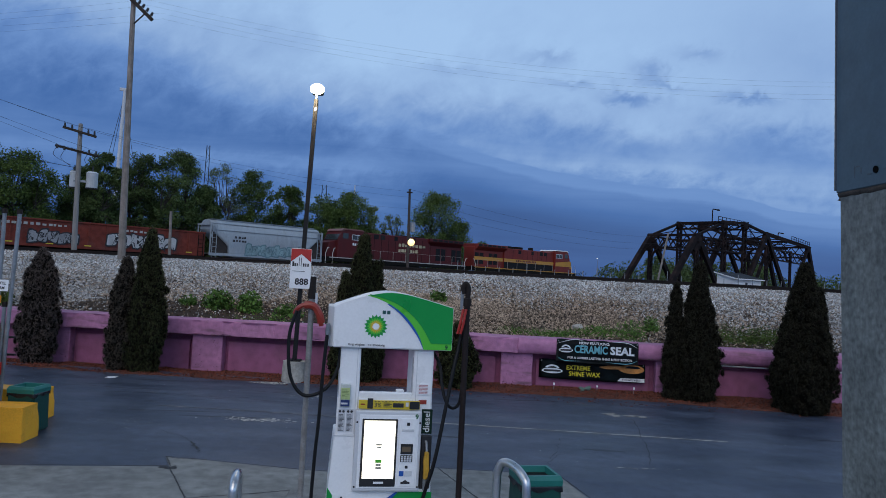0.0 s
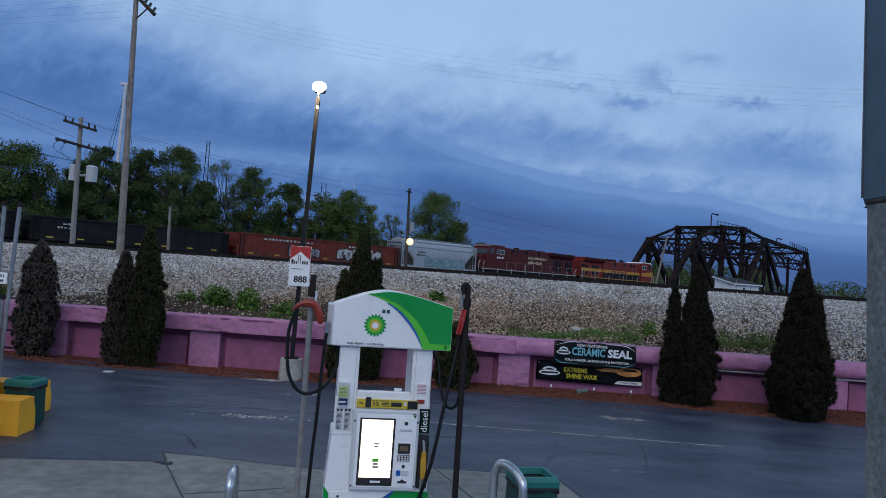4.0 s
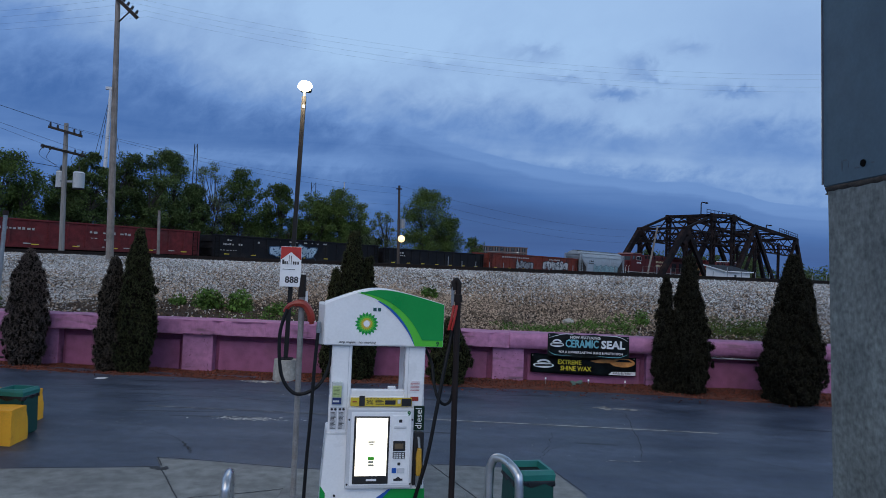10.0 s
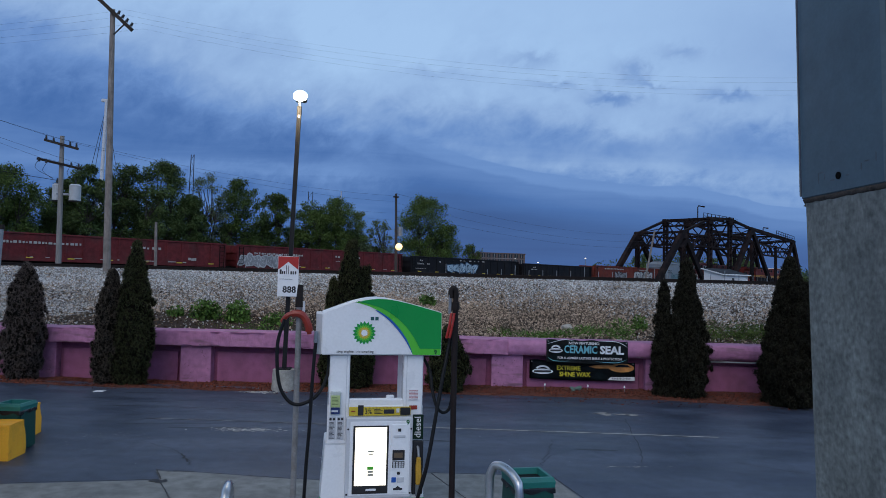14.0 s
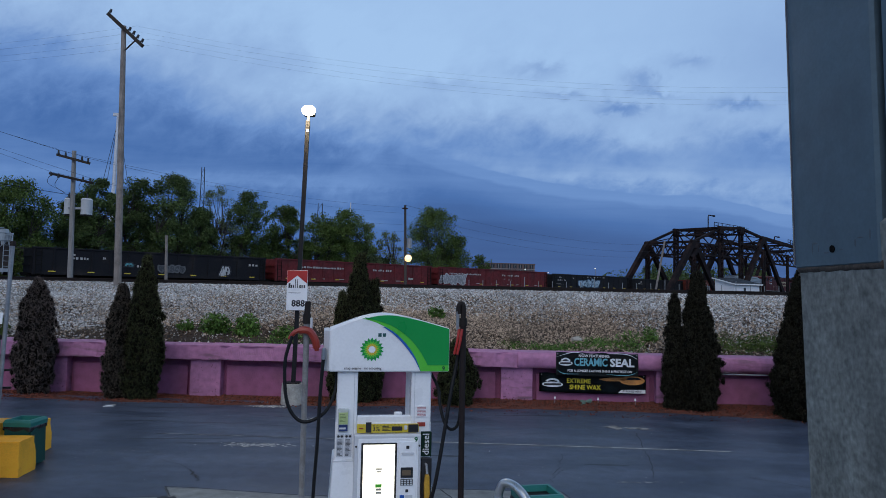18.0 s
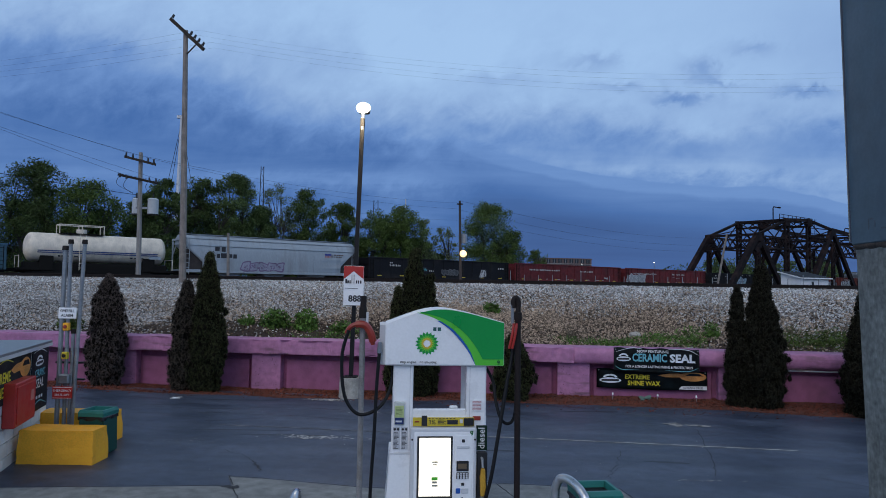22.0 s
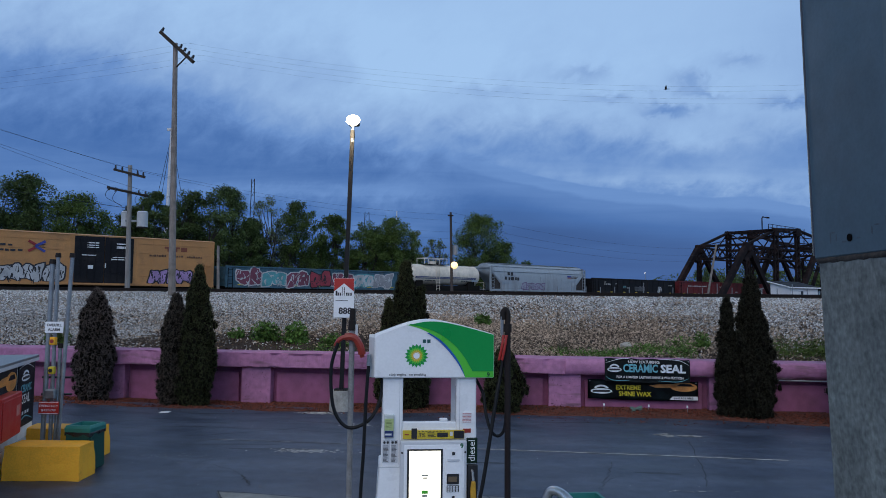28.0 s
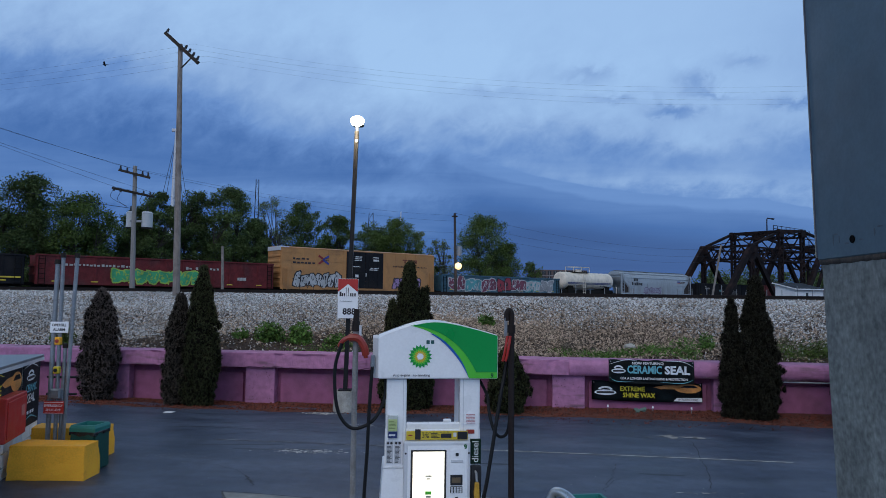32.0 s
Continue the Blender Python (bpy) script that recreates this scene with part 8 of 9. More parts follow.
    part("nozzle_collar", C((0.375, -0.06, 0.42), (0.375, -0.06, 0.53), 0.022, 0.026, 10), GALV, noz)
    part("spout", T([(0.38, -0.05, 0.80), (0.375, -0.03, 0.88), (0.36, 0.02, 0.92)], 0.014), GALV, noz)
    # dispenser bolts at the columns
    for x in (-0.345, 0.232):
        for z in (1.315, 1.345):
            part("bolt", C((x, 0.036, z), (x, 0.03, z), 0.010, 0.010, 8), GALV, p)
    # hoses
    part("hose", T(curve_pts([(0.70, 0.05, 2.02), (0.66, 0.02, 1.82), (0.62, -0.02, 1.66), (0.54, -0.08, 1.22), (0.45, -0.12, 0.72), (0.375, -0.07, 0.40), (0.34, -0.02, 0.2)], 8), 0.019, 8), RUBBER, p, "black rubber hose")
    part("hose", T(curve_pts([(0.43, 0.25, 1.78), (0.50, 0.12, 1.62), (0.515, 0.05, 1.45), (0.56, 0.0, 1.28), (0.64, 0.02, 1.22), (0.71, 0.05, 1.30), (0.725, 0.05, 1.60), (0.715, 0.05, 2.0)], 8), 0.016, 8), RUBBER, p, "black rubber hose loop")
    part("hose", T(curve_pts([(-0.97, 0.0, 2.14), (-1.03, 0.0, 1.90), (-1.01, -0.02, 1.56), (-0.93, -0.03, 1.38), (-0.81, -0.03, 1.32), (-0.64, 0.0, 1.40), (-0.54, 0.12, 1.58), (-0.525, 0.2, 1.78)], 8), 0.017, 8), RUBBER, p, "black rubber hose loop")
    part("hose", T(curve_pts([(-0.665, -0.02, 1.93), (-0.685, -0.03, 1.57), (-0.70, -0.05, 1.1), (-0.72, -0.05, 0.70), (-0.735, -0.05, 0.2)], 8), 0.017, 8), RUBBER, p, "black rubber hose")
    part("hose_collar", C((-0.665, -0.02, 1.92), (-0.662, -0.02, 2.03), 0.024, 0.02, 10), GALV, p)


def build_hose_posts():
    a = empty("hose_post", pose(-0.84, 7.0, 0.0), "galvanised hose post with a red retractor arm", "hose post", "hose posts")
    part("post", C((0, 0, 0.02), (0, 0, 2.28), 0.029, 0.029, 14), mat("weathered_post_steel", (0.27, 0.262, 0.255), 0.6, 0.2, var=0.25, scale=7, fine=60, bump=0.15, tint=(0.19, 0.165, 0.145), tint_at=(0.5, 0.7)), a)
    part("cap", C((0, 0, 2.26), (0, 0, 2.36), 0.042, 0.038, 12), RAIL, a, "rusty cap")
    part("finial", C((0, 0, 2.35), (0.006, 0, 2.48), 0.032, 0.028, 10), RAIL, a, "rusty pipe end")
    part("arm", T(curve_pts([(-0.155, -0.04, 2.11), (-0.12, -0.06, 2.165), (-0.07, -0.06, 2.195), (0.0, -0.06, 2.20), (0.05, -0.055, 2.175), (0.09, -0.05, 2.10), (0.11, -0.03, 2.0)], 8), 0.024, 8), RED_ORANGE, a, "orange-red curved hose guard")
    part("arm_sleeve", T(curve_pts([(-0.06, -0.06, 2.195), (0.0, -0.06, 2.198), (0.05, -0.055, 2.173), (0.092, -0.05, 2.10), (0.108, -0.035, 2.03)], 6), 0.038, 8), RED_ORANGE, a, "thicker end of the guard")
    part("clamp", B(0.03, 0.055, -0.02, 0.02, 2.2, 2.32, 0.006), WHITE_GREY, a)
    b = empty("hose_post", pose(0.72, 7.05, 0.0), "rusty dark hose post with a hooked top", "hose post", "hose posts")
    part("post", C((0.01, 0, 0.02), (0, 0, 2.34), 0.030, 0.030, 14), mat("rusty_pipe", (0.022, 0.016, 0.016), 0.75, spec=0.2, scale=6, bump=0.3), b)
    part("collar", C((0, 0, 2.26), (0, 0, 2.34), 0.042, 0.042, 12), RAIL, b)
    part("hook", T(curve_pts([(0, 0, 2.33), (0.003, 0, 2.44), (-0.022, 0, 2.485), (-0.048, 0, 2.45), (-0.045, 0, 2.38)], 6), 0.027, 8), RAIL, b, "rusty hooked pipe end")
    part("strap", B(-0.07, -0.04, -0.02, 0.02, 2.22, 2.42, 0.006), GALV, b)
    for dx in (-0.025, 0.005):
        part("guard", T(curve_pts([(-0.02 + dx, -0.05, 2.23), (-0.04 + dx, -0.06, 2.10), (-0.065 + dx, -0.05, 1.98)], 5), 0.0135, 6), RED, b, "red hose guard")


def build_hoops_and_bin():
    for pts, lab in (([(1.07, 6.80, 0.0), (1.07, 6.80, 0.58), (1.08, 6.79, 0.70), (1.12, 6.76, 0.775), (1.20, 6.66, 0.775), (1.28, 6.53, 0.70), (1.30, 6.48, 0.58), (1.30, 6.46, 0.0)], "bent polished steel guard hoop"),
                     ([(-1.40, 6.55, 0.0), (-1.40, 6.55, 0.42), (-1.40, 6.57, 0.52), (-1.41, 6.66, 0.57), (-1.43, 6.85, 0.57), (-1.44, 6.94, 0.52), (-1.44, 6.96, 0.42), (-1.44, 6.96, 0.0)], "polished steel guard hoop")):
        ob = link_bm("guard_hoop", T(curve_pts(pts, 6), 0.042, 14), CHROME, True)
        tagged(ob, lab + " at the pump island", "guard hoop", "guard hoops")
    green_bin(pose(1.48, 6.94, 0.0, 0, 0, 8), 0.66, 0.47)
    green_bin(pose(-5.22, 10.56, 0.0, 0, 0, -6), 0.66, 0.45)


def green_bin(m, h, w):
    b = empty("litter_bin", m, "dark green plastic litter bin with an open lid", "litter bin", "litter bins")
    bw, tw, d = w * 0.46, w * 0.40, w * 0.45
    bm = bmesh.new()
    lo = [bm.verts.new((x, y, 0.005)) for x, y in ((-bw, -d), (bw, -d), (bw, d), (-bw, d))]
    hi = [bm.verts.new((x, y, h * 0.86)) for x, y in ((-tw * 1.08, -d * 0.95), (tw * 1.08, -d * 0.95), (tw * 1.08, d * 0.95), (-tw * 1.08, d * 0.95))]
    bm.faces.new(lo[::-1])
    bm.faces.new(hi)
    for k in range(4):
        bm.faces.new((lo[k], lo[(k + 1) % 4], hi[(k + 1) % 4], hi[k]))
    bmesh.ops.bevel(bm, geom=bm.edges[:], offset=0.025, segments=2, affect="EDGES")
    part("body", bm, BIN_GREEN, b)
    # liner turned out over the rim, with an uneven hem
    bm = bmesh.new()
    ring = [(sx, sy) for k in range(12) for sx, sy in ((-1 + k / 6, -1),)] + [(1, -1 + k / 6) for k in range(12)] + [(1 - k / 6, 1) for k in range(12)] + [(-1, 1 - k / 6) for k in range(12)]
    rows = []
    for z, kk in ((0.865, 1.05), (0.86, 1.10), (0.83, 1.115), (0.785, 1.125)):
        rows.append([])
        for k, (sx, sy) in enumerate(ring):
            q = noise.noise(Vector((k * 0.55, h * 7, w * 9)))
            low = 0.04 * q + 0.02 * math.sin(k * 0.9) if z < 0.80 else 0.0
            rows[-1].append(bm.verts.new((sx * (tw * kk + 0.008 * q * (z < 0.84)), sy * (d * (kk - 0.14) + 0.008 * q * (z < 0.84)), h * (z + low))))
    for p0, p1 in zip(rows, rows[1:]):
        for k in range(48):
            bm.faces.new((p0[k], p0[(k + 1) % 48], p1[(k + 1) % 48], p1[k]))
    part("liner", bm, mat("black_bin_liner", (0.010, 0.011, 0.012), 0.28, bump=0.3, fine=25, dist=0.01), b, "creased black bin liner turned over the rim", True)
    # lid: a tapered hood with a hole in its top
    bm = bmesh.new()
    rings = []
    for z, kx, ky in ((h * 0.855, 1.10, 0.98), (h * 0.94, 1.12, 1.0), (h, 1.02, 0.92), (h, 0.86, 0.76), (h * 0.90, 0.80, 0.70)):
        rings.append([bm.verts.new((sx * tw * kx, sy * d * ky, z)) for sx, sy in ((-1, -1), (1, -1), (1, 1), (-1, 1))])
    for a, c in zip(rings, rings[1:]):
        for k in range(4):
            bm.faces.new((a[k], a[(k + 1) % 4], c[(k + 1) % 4], c[k]))
    part("lid", bm, BIN_LID, b, "teal green hood with a square hole")
    # black plate paints the shade inside the bin, just below the hole
    part("inside", B(-tw * 0.81, tw * 0.81, -d * 0.71, d * 0.71, h * 0.90, h * 0.91), RUBBER, b)
    return b


# ---- left corner: blocks, pipes, block-built hut ----


def build_corner():
    def concrete_block(m, sx, sy, sz):
        o = empty("barrier_block", m, "yellow-painted concrete barrier block", "barrier block", "yellow barrier blocks")
        bm = bmesh.new()
        lo = [bm.verts.new((x, y, 0)) for x, y in ((-sx / 2, -sy / 2), (sx / 2, -sy / 2), (sx / 2, sy / 2), (-sx / 2, sy / 2))]
        hi = [bm.verts.new((x * 0.965, y * 0.94, sz)) for x, y in ((-sx / 2, -sy / 2), (sx / 2, -sy / 2), (sx / 2, sy / 2), (-sx / 2, sy / 2))]
        bm.faces.new(lo[::-1])
        bm.faces.new(hi)
        for k in range(4):
            bm.faces.new((lo[k], lo[(k + 1) % 4], hi[(k + 1) % 4], hi[k]))
        bmesh.ops.subdivide_edges(bm, edges=bm.edges[:], cuts=5, use_grid_fill=True)
        for v in bm.verts:
            v.co += Vector((1, 1, 0.6)) * 0.012 * noise.noise(v.co * 6 + Vector((sx, 3, 1)))
        part("block", bm, SAFETY_YELLOW, o)
        part("drip_edge", B(-sx * 0.486, sx * 0.486, -sy * 0.478, -sy * 0.470, sz - 0.03, sz - 0.012), SAFETY_YELLOW, o)
    concrete_block(pose(-5.46, 10.06, 0, 0, 0, 1), 1.07, 0.46, 0.47)
    concrete_block(pose(-5.92, 11.36, 0, 0, 0, 3), 1.20, 0.46, 0.47)

    v = empty("vent_pipes", pose(-5.9, 10.85, 0), "cluster of grey vent pipes with alarm signs", "vent pipes")
    for x0, x1, z, r in ((-0.13, -0.10, 3.05, 0.036), (-0.01, -0.02, 3.15, 0.03), (0.10, 0.20, 3.15, 0.03), (0.06, 0.08, 1.75, 0.028)):
        q = part("pipe", C((x0, 0.02, 0), (x1, 0.02, z), r, r, 12), GALV, v, "grey galvanised pipe")
        part("cap", C((x1, 0.02, z), (x1, 0.02, z + 0.07), r * 1.5, r * 1.3, 10), RAIL, q, "dark rusty cap")
    part("strut", B(-0.2, 0.24, 0.05, 0.09, 1.28, 1.31), BLACK_STEEL, v)
    part("strut", B(-0.2, 0.26, 0.05, 0.09, 1.02, 1.05), BLACK_STEEL, v)
    part("junction_box", B(-0.07, 0.09, -0.10, 0.0, 0.98, 1.13, 0.02), GALV, v)
    for z0, z1, m in ((1.80, 1.92, SAFETY_YELLOW), (1.36, 1.47, YELLOW)):
        bx = part("switch_box", B(-0.038, 0.048, -0.09, -0.01, z0, z1, 0.01), m, v, "yellow switch box")
        part("button", C((0.005, -0.105, (z0 + z1) / 2), (0.005, -0.09, (z0 + z1) / 2), 0.028, 0.028, 12), RED_ORANGE if z0 > 1.5 else DARK, bx)
    s = part("sign", B(-0.13, 0.15, -0.055, -0.045, 1.985, 2.155, 0.004), WHITE, v, "white alarm sign")
    words("sign_text", "OVERFILL", 0.058, pose(0.01, -0.057, 2.085), INK, s, squash=0.9, bold=0.001)
    words("sign_text", "ALARM", 0.058, pose(0.01, -0.057, 2.015), INK, s, bold=0.001)
    s = part("sign", B(-0.15, 0.16, -0.095, -0.085, 0.755, 0.945, 0.004), RED, v, "red shut-off sign with white border")
    words("sign_text", "EMERGENCY", 0.050, pose(0.005, -0.097, 0.865), INK_WHITE, s)
    words("sign_text", "SHUT-OFF", 0.050, pose(0.005, -0.097, 0.80), INK_WHITE, s)
    for a, b, c, d in ((-0.14, 0.15, 0.765, 0.772), (-0.14, 0.15, 0.928, 0.935)):
        part("border", B(a, b, -0.098, -0.0945, c, d), INK_WHITE, s)

    # hut wall built of painted blocks: local x runs from the far corner towards the camera's side
    yaw = math.degrees(math.atan2(-2.0, 0.56))
    hut = empty("block_hut", pose(-6.50, 11.4, -0.045, 0, 0, yaw), "low hut of white-painted concrete blocks with banners", "hut")
    part("core", B(0.03, 3.9, -1.6, -0.02, 0, 1.56), MORTAR, hut, "grey mortar core")
    row, z = 0, 0.0
    while z < 1.45:
        x = 0.0 if row % 2 == 0 else -0.2
        while x < 3.9:
            a, b = max(x, 0.0), min(x + 0.393, 3.92)
            if b - a > 0.05:
                bm = B(a + 0.004, b - 0.004, -0.06, 0.0, z + 0.005, z + 0.193, 0.006)
                part("block", bm, CMU, hut)
            x += 0.4
        for k in range(4):
            y = -0.4 * (k + 1) - (0.2 if row % 2 else 0.0)
            part("block", B(0.0, 0.06, max(y, -1.6) + 0.004, y + 0.39, z + 0.005, z + 0.193, 0.006), CMU, hut)
        z += 0.2
        row += 1
    part("roof", B(-0.05, 3.95, -1.65, 0.04, 1.585, 1.64, 0.006), GALV, hut, "grey sheet-metal roof")
    part("fascia", B(-0.05, 3.95, 0.02, 0.045, 1.55, 1.60), WHITE_GREY, hut)
    banner(hut, 0.96, 3.0, 0.94, 1.53, 0.0, "wax", flip=True)
    banner(hut, 0.03, 0.90, 0.60, 1.54, 0.0, "seal_tall", flip=True)
    cab = part("cabinet", B(1.22, 2.12, 0.0, 0.16, 0.62, 1.22, 0.012), RED, hut, "red metal cabinet")
    part("cabinet_door", B(1.27, 2.07, 0.16, 0.172, 0.67, 1.17, 0.004), RED, cab)
    part("cabinet_label", B(1.35, 1.5, 0.172, 0.176, 0.9, 1.05), mat("dull_red_label", (0.55, 0.2, 0.17), 0.6, bump=0), cab)


BAN_DARK = mat("banner_black_vinyl", (0.006, 0.009, 0.011), 0.5, spec=0.2, var=0.3, scale=3, bump=0.15, dist=0.02, tint=(0.012, 0.026, 0.030), tint_at=(0.5, 0.7))
BAN_TEAL = mat("banner_teal", (0.16, 0.46, 0.54), 0.4, bump=0)
BAN_SILVER = mat("banner_silver", (0.72, 0.77, 0.80), 0.4, bump=0)
BAN_ORANGE = mat("banner_orange", (0.62, 0.26, 0.06), 0.4, var=0.4, scale=4, bump=0)
BAN_YELLOW = mat("banner_yellow", (0.72, 0.60, 0.03), 0.4, bump=0)


def banner(parent, x0, x1, z0, z1, y, kind, flip=False):
    """A vinyl banner in the plane of local x and z; flip: it faces +y and is read from the other end."""
    w, h = x1 - x0, z1 - z0
    if flip:
        holder = part("banner", B(x0, x1, y, y + 0.012, z0, z1), BAN_DARK, parent, "black vinyl banner with coloured lettering")
    else:
        bm = bmesh.new()
        # slack cloth: it sags between its ties and rolls over at the rim
        n, rows = 28, 8
        front = []
        for j in range(rows + 1):
            g = j / rows
            front.append([bm.verts.new((x0 + w * i / n, y - 0.008 - 0.018 * math.sin(math.pi * g) * (0.6 + 0.4 * math.sin(i * 0.55)) - 0.008 * math.sin(i * 1.1 + j * 0.8) + (0.05 if kind == "seal" and j == rows else 0.0), z0 + h * g - 0.022 * math.sin(math.pi * i / n) * (1 - g) + 0.012 * math.sin(i * 0.9) * (j == rows))) for i in range(n + 1)])
        for j in range(rows):
            for i in range(n):
                bm.faces.new((front[j][i], front[j][i + 1], front[j + 1][i + 1], front[j + 1][i]))
        bmesh.ops.solidify(bm, geom=bm.faces[:], thickness=0.006)
        holder = part("banner", bm, BAN_DARK, parent, "slack black vinyl banner with coloured lettering", True)
        for i in (0.02, 0.5, 0.98):
            part("grommet", C((x0 + i * w, y - 0.030, z1 - 0.035), (x0 + i * w, y - 0.022, z1 - 0.035), 0.014, 0.014, 10), GALV, holder)

    def m(u, v, d=0.0):
        return pose(x1 - u * w, y + 0.013 + d, z0 + v * h, 0, 0, 180) if flip else pose(x0 + u * w, y - 0.037 - d, z0 + v * h)

    def shape(name, poly, mt, d=0.0, lab=""):
        if flip:
            part(name, PR([(x1 - u * w, z0 + v * h) for u, v in poly][::-1], y + 0.0122, y + 0.0135 + d), mt, holder, lab)
        else:
            part(name, PR([(x0 + u * w, z0 + v * h) for u, v in poly], y - 0.038 - d, y - 0.034), mt, holder, lab)

    def oval(cu, cv, ru, rv, lo=0, hi=360, n=18):
        return [(cu + ru * math.cos(radians(lo + (hi - lo) * k / n)), cv + rv * math.sin(radians(lo + (hi - lo) * k / n))) for k in range(n + (hi - lo < 360))]

    def swoosh(name, p0, p1, p2, t, mt):
        """A thin curved stroke, thickest in the middle."""
        a = arc_line(p0, p1, p2, 14)
        up = [(u, v + t * math.sin(math.pi * k / (len(a) - 1))) for k, (u, v) in enumerate(a)]
        shape(name, a + up[1:-1][::-1], mt)

    def emblem(cu, cv, ru, rv):
        shape("emblem", oval(cu, cv, ru, rv * 0.55), BAN_SILVER, 0.0, "plain silver emblem")
        shape("emblem_arch", oval(cu, cv + rv * 0.30, ru * 0.72, rv * 0.95, 20, 160) + oval(cu, cv + rv * 0.30, ru * 0.5, rv * 0.6, 20, 160)[::-1], BAN_SILVER)
        shape("emblem_bar", [(cu - ru * 0.8, cv - rv * 0.22), (cu + ru * 0.8, cv - rv * 0.16), (cu + ru * 0.8, cv + rv * 0.24), (cu - ru * 0.8, cv + rv * 0.18)], INK, 0.003)
    if kind == "seal":
        words("banner_text", "NOW FEATURING:", 0.085, m(0.46, 0.82), INK_WHITE, holder, bold=0.002)
        words("banner_text", "CERAMIC", 0.25, m(0.42, 0.43), BAN_TEAL, holder, squash=0.74, bold=0.007)
        words("banner_text", "SEAL", 0.25, m(0.80, 0.43), BAN_SILVER, holder, squash=1.05, bold=0.010)
        words("banner_text", "FOR A LONGER LASTING SHINE & PROTECTION", 0.075, m(0.53, 0.15), INK_WHITE, holder, squash=0.92, bold=0.002)
        emblem(0.115, 0.52, 0.085, 0.20)
        # curved strokes paint the gloss streaks of the bulging vinyl
        swoosh("gleam", (0.0, 0.80), (0.20, 1.00), (0.34, 0.97), 0.03, BAN_SILVER)
        swoosh("gleam", (0.62, 0.99), (0.86, 0.96), (0.995, 0.74), 0.035, BAN_SILVER)
        swoosh("gleam", (0.60, 0.06), (0.86, 0.02), (0.99, 0.20), 0.03, BAN_TEAL)
        swoosh("gleam", (0.01, 0.22), (0.10, 0.04), (0.30, 0.05), 0.025, BAN_TEAL)
    elif kind == "wax":
        words("banner_text", "EXTREME", 0.16 * (h / 0.47), m(0.37, 0.50), BAN_YELLOW, holder, squash=0.9, bold=0.003)
        words("banner_text", "SHINE WAX", 0.16 * (h / 0.47), m(0.43, 0.17), BAN_YELLOW, holder, squash=0.9, bold=0.003)
        shape("pale_corner", [(0.74, 0.03), (0.995, 0.03), (0.995, 0.23), (0.77, 0.20)], INK_WHITE, 0.0, "white corner")
        words("banner_text", "AVAILABLE HERE!", 0.075 * (h / 0.47), m(0.87, 0.075, 0.002), INK, holder, squash=0.8)
        emblem(0.125, 0.40, 0.10, 0.26)
        shape("glow_patch", oval(0.87, 0.70, 0.12, 0.24) , BAN_ORANGE, 0.0, "printed orange car")
        shape("glow_patch", [(0.56, 0.74), (0.66, 0.84), (0.80, 0.86), (0.80, 0.66), (0.62, 0.64)], BAN_ORANGE)
        shape("printed_window", [(0.80, 0.74), (0.84, 0.86), (0.93, 0.86), (0.96, 0.74)], BAN_DARK, 0.003)
        swoosh("gleam", (0.28, 0.92), (0.45, 0.99), (0.62, 0.90), 0.03, BAN_YELLOW)
    else:
        emblem(0.45, 0.78, 0.25, 0.10)
        words("banner_text", "CERAMIC", 0.17, m(0.5, 0.55), BAN_TEAL, holder, squash=0.76)
        words("banner_text", "SEAL", 0.20, m(0.5, 0.37), INK_WHITE, holder, squash=0.95)
        for k in range(4):
            shape("text_bar", [(0.16 + 0.15 * k, 0.19), (0.27 + 0.15 * k - 0.03 * (k % 2), 0.19), (0.27 + 0.15 * k - 0.03 * (k % 2), 0.24), (0.16 + 0.15 * k, 0.24)], BAN_SILVER)
        swoosh("gleam", (0.05, 0.06), (0.5, 0.14), (0.95, 0.05), 0.02, BAN_TEAL)
        swoosh("gleam", (0.05, 0.95), (0.5, 0.99), (0.95, 0.90), 0.015, BAN_SILVER)


def build_banners():
    b = empty("wall_banner", WALL_M, "black banner with teal lettering hung over the coping", "banner", "banners on the wall")
    banner(b, 3.93, 5.84, 0.70, 1.215, -0.15, "seal")
    c = empty("wall_banner", WALL_M, "black banner with yellow lettering fixed between pilasters", "banner", "banners on the wall")
    banner(c, 3.56, 6.06, 0.27, 0.71, 0.05, "wax")
    # small stakes and lamps in the mulch
    for x in (3.9, 4.9, 5.75):
        s = empty("garden_light", WALL_M @ pose(x, -0.25, 0.05), "small white garden light stake in mulch", "garden light", "garden lights")
        part("stake", C((0, 0, -0.03), (0, 0, 0.10), 0.008, 0.008, 6), GALV, s)
        part("head", C((0, 0, 0.10), (0, 0, 0.15), 0.022, 0.016, 8), WHITE, s)


# ---- the post beside the camera ----


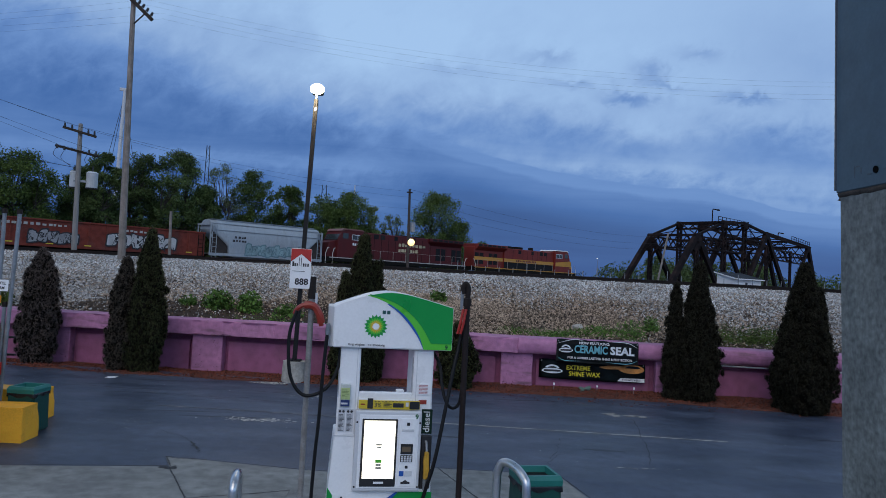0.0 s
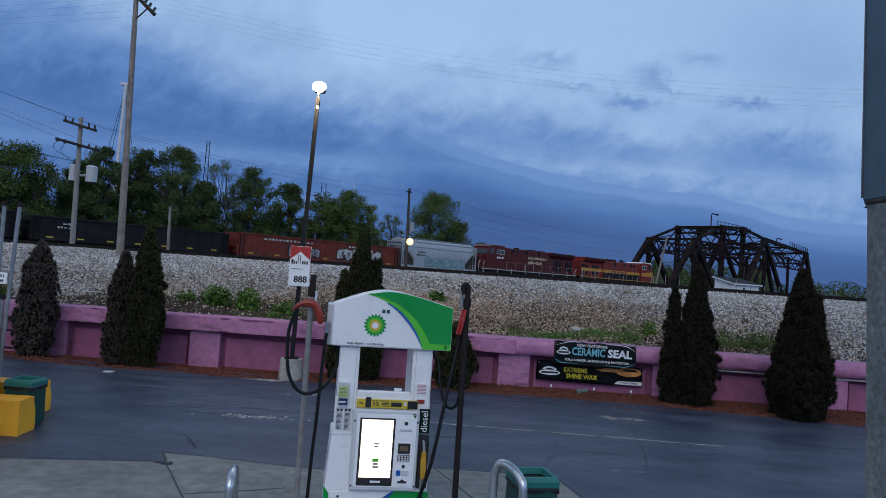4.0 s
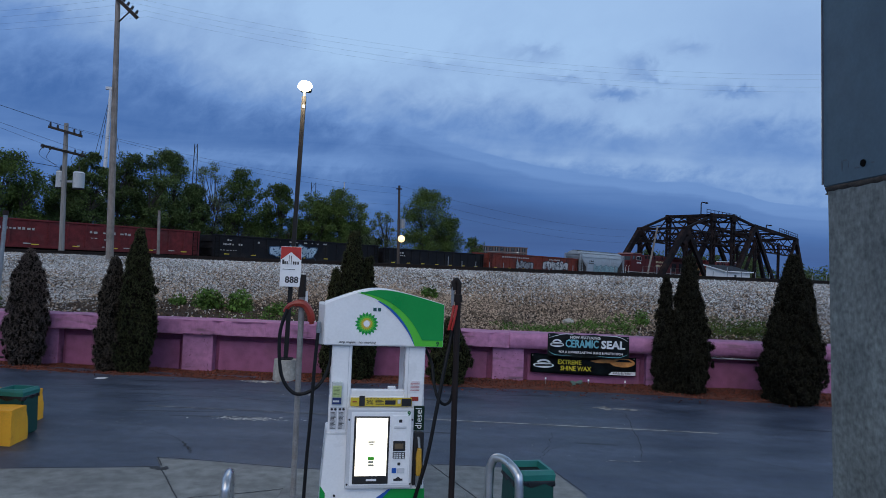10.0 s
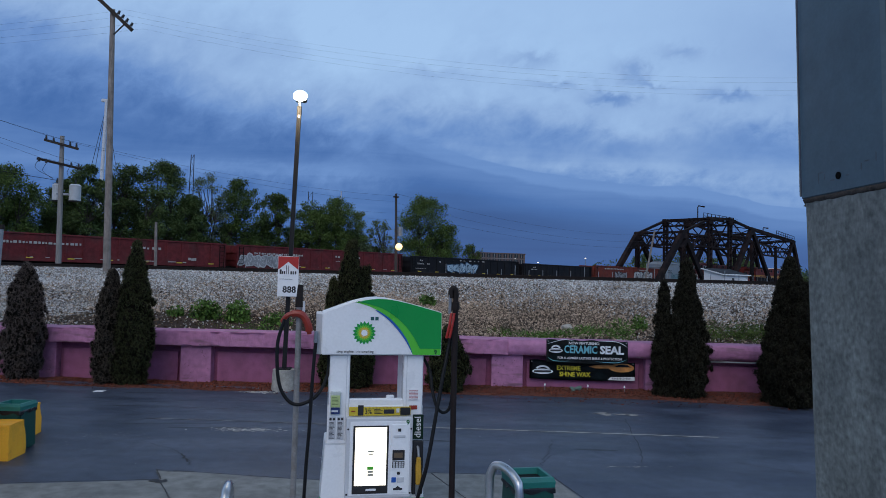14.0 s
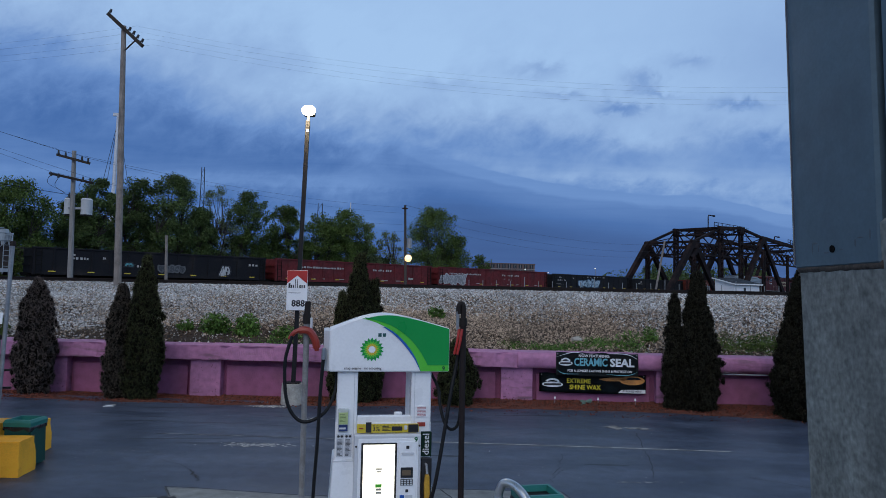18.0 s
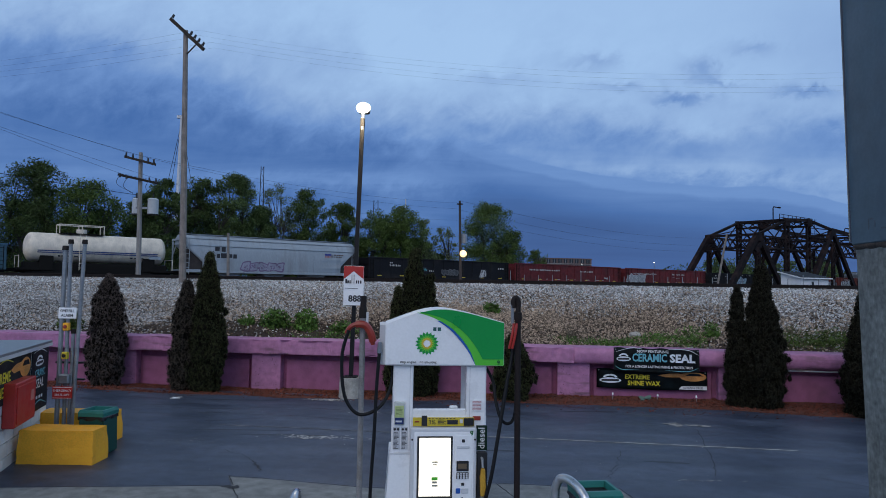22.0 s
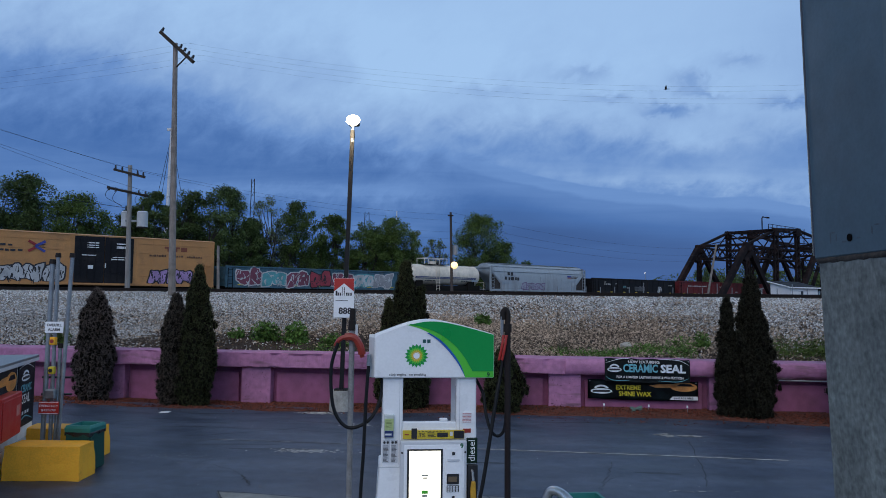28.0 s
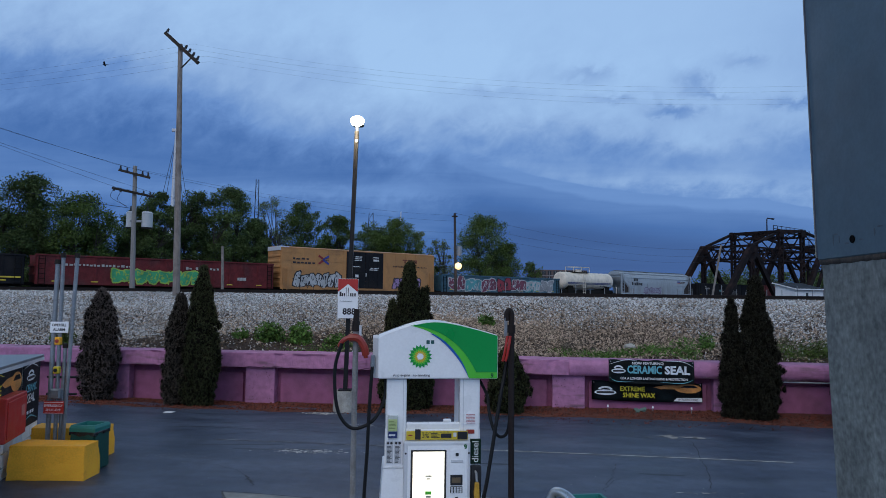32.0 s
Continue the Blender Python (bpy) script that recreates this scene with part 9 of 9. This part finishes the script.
def build_post():
    # the seen face looks sideways across the camera; the sleeve and the post lean by a little each
    steel = mat("weathered_zinc", (0.098, 0.150, 0.180), 0.55, 0.2, var=0.10, scale=26, fine=300, bump=0.08, dist=0.001, tint=(0.080, 0.122, 0.148), tint_at=(0.46, 0.66), mid=(60, 0.08))
    steel2 = mat("mottled_zinc", (0.235, 0.240, 0.212), 0.6, 0.1, var=0.24, scale=30, fine=420, bump=0.35, dist=0.001, tint=(0.145, 0.152, 0.138), tint_at=(0.46, 0.64), stretch=(1, 1, 0.35), mid=(190, 0.42))
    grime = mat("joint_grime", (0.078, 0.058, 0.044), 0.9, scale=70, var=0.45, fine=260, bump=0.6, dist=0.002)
    black = mat("hole_shade_black", (0.006, 0.006, 0.006), 0.95, spec=0.05, bump=0)
    p = empty("steel_post", pose(0.3271, 0.5682, 0, 0, 0, -90), "weathered galvanised steel post with an overlapping sleeve", "post")
    z0 = 2.6418

    def lean(bm, k):
        for v in bm.verts:
            v.co.y += k * (v.co.z - z0)
        return bm

    def profile(poly, y0, y1, k, bevel):
        """A plate whose outline is (x, z), pulled back from the seen face, rounded and leant."""
        return lean(PR(poly, y0, y1, "y", bevel), k)
    part("lower_post", profile([(0.003, 0.0), (0.27, 0.0), (0.27, 2.70), (0.003, 2.66)], 0.0016, 0.16, -0.0395, 0.0025), steel2, p, "mottled lower post")
    up = part("sleeve", profile([(0.0, z0), (0.104, z0 + 0.001), (0.104, 4.6), (0.0, 4.6)], 0.0, 0.17, -0.0258, 0.0025), steel, p, "smooth grey-blue sleeve")
    part("sleeve_flange", profile([(0.1075, 2.672), (0.28, 2.684), (0.28, 4.6), (0.1075, 4.6)], 0.003, 0.17, -0.0258, 0.003), steel, up)
    # black plate paints the shade inside the notch below the flange
    part("notch", profile([(0.1035, z0 + 0.001), (0.28, z0 + 0.010), (0.28, 2.69), (0.1035, 2.676)], 0.0065, 0.02, -0.0258, 0.0), black, up, "black plate for the shade in the open notch")
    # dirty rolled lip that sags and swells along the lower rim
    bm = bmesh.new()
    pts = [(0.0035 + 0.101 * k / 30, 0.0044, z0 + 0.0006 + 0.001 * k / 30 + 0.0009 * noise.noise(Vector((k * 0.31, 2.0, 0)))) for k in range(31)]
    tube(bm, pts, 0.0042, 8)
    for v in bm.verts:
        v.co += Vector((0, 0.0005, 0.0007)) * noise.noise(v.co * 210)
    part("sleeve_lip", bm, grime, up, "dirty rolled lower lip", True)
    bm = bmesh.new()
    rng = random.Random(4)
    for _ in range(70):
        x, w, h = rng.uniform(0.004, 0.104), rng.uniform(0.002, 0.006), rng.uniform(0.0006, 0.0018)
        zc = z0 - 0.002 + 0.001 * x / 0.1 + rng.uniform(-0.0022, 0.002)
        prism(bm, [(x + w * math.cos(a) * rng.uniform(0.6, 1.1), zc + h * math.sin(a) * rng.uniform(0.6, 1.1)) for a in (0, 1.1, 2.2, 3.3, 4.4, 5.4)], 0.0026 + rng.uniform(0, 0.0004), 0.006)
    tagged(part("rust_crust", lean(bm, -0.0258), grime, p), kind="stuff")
    # dull stains close above the rim
    bd = bmesh.new()
    for x, zc, w, h in ((0.026, 0.0165, 0.0008, 0.0050), (0.030, 0.0205, 0.0030, 0.0007), (0.034, 0.0165, 0.0007, 0.0030), (0.078, 0.0180, 0.0009, 0.0032), (0.084, 0.0215, 0.0035, 0.0006), (0.094, 0.0230, 0.0009, 0.0040), (0.062, 0.0140, 0.0024, 0.0007), (0.044, 0.0125, 0.0030, 0.0008)):
        prism(bd, [(x + w * math.cos(a), z0 + zc + h * math.sin(a)) for a in (0, 0.9, 1.8, 2.7, 3.6, 4.5, 5.4)], -0.00015, 0.002)
    tagged(part("dark_stain", lean(bd, -0.0258), mat("dark_zinc_stain", (0.088, 0.110, 0.126), 0.7, scale=60), up), kind="stuff")
    # flat black disc paints the shade inside the bolt hole
    part("bolt_hole", lean(C((0.0515, -0.0008, 2.6568), (0.0515, 0.004, 2.6568), 0.0029, 0.0029, 14), -0.0258), black, up, "black disc for the shade in the bolt hole")
    # brighter zinc bead along the corner stands for the lamp's glint
    bright = mat("glint_zinc_edge", (0.62, 0.62, 0.62), 0.14, 0.95, var=0.15, scale=20, bump=0)
    part("rolled_edge", lean(C((0.001, 0.001, 2.646), (0.001, 0.001, 4.6), 0.0019, 0.0019, 12), -0.0258), bright, up, "bright shiny edge that holds the lamp's glint", True)


build_pump()
build_hose_posts()
build_hoops_and_bin()
build_corner()
build_banners()
build_post()

# ---- movement ----
# seconds and metres that the train has run
RUN = [(0.0, 0.0), (3.0, 17.9), (6.0, 36.7), (10.0, 61.7), (13.0, 80.95), (17.0, 106.8), (20.0, 126.5), (23.0, 146.4), (29.0, 185.4), (32.0, 204.7)]


def flight(bird, wings, rows, beat, start, end):
    """A bird glides from place to place, nose first, and beats its wings between start and end."""
    keys = []
    for i, (t, p) in enumerate(rows):
        a, b = Vector(rows[max(i - 1, 0)][1]), Vector(rows[min(i + 1, len(rows) - 1)][1])
        d = b - a
        keys.append((t, Matrix.Translation(p) @ Matrix.Rotation(math.atan2(d.y, d.x), 4, "Z") @ Matrix.Rotation(radians(14), 4, "X")))
    walk(bird, keys)
    n = int((end - start) / beat)
    for s, wing in wings:
        walk(wing, [(0.0, pose(0, 0, 0, s * 12))] + [(start + k * beat, pose(0, 0, 0, s * (24 if k % 2 else -10))) for k in range(n)] + [(32.0, pose(0, 0, 0, s * 12))])


def motions():
    for car, s in CARS:
        walk(car, [(t, TRACK_M @ pose(s + d, 0, 0)) for t, d in RUN])
    flight(*GULL, [(0.0, (240, 130, 150)), (20.0, (22, 91, 58)), (23.6, (-23.5, 85.0, 37.9)), (24.0, (-28.8, 84.3, 35.7)), (24.5, (-34.3, 83.0, 33.6)), (25.0, (-39.2, 81.5, 31.7)), (27.0, (-59, 76, 26)), (32.0, (-120, 62, 24))], 0.22, 22.5, 27.0)
    flight(*SWALLOW, [(0.0, (340, 20, 30)), (26.0, (41, 48, 19)), (28.0, (18.1, 54.7, 19.4)), (28.6, (11.1, 56.4, 19.9)), (29.2, (3.6, 57.1, 20.7)), (29.8, (-3.5, 57.2, 20.5)), (30.2, (-7.8, 56.8, 20.2)),
                      (30.6, (-12.6, 55.8, 20.7)), (31.0, (-16.6, 54.8, 20.6)), (31.2, (-18.3, 54.3, 20.35)), (32.0, (-26, 52, 20))], 0.14, 27.0, 31.8)


motions()
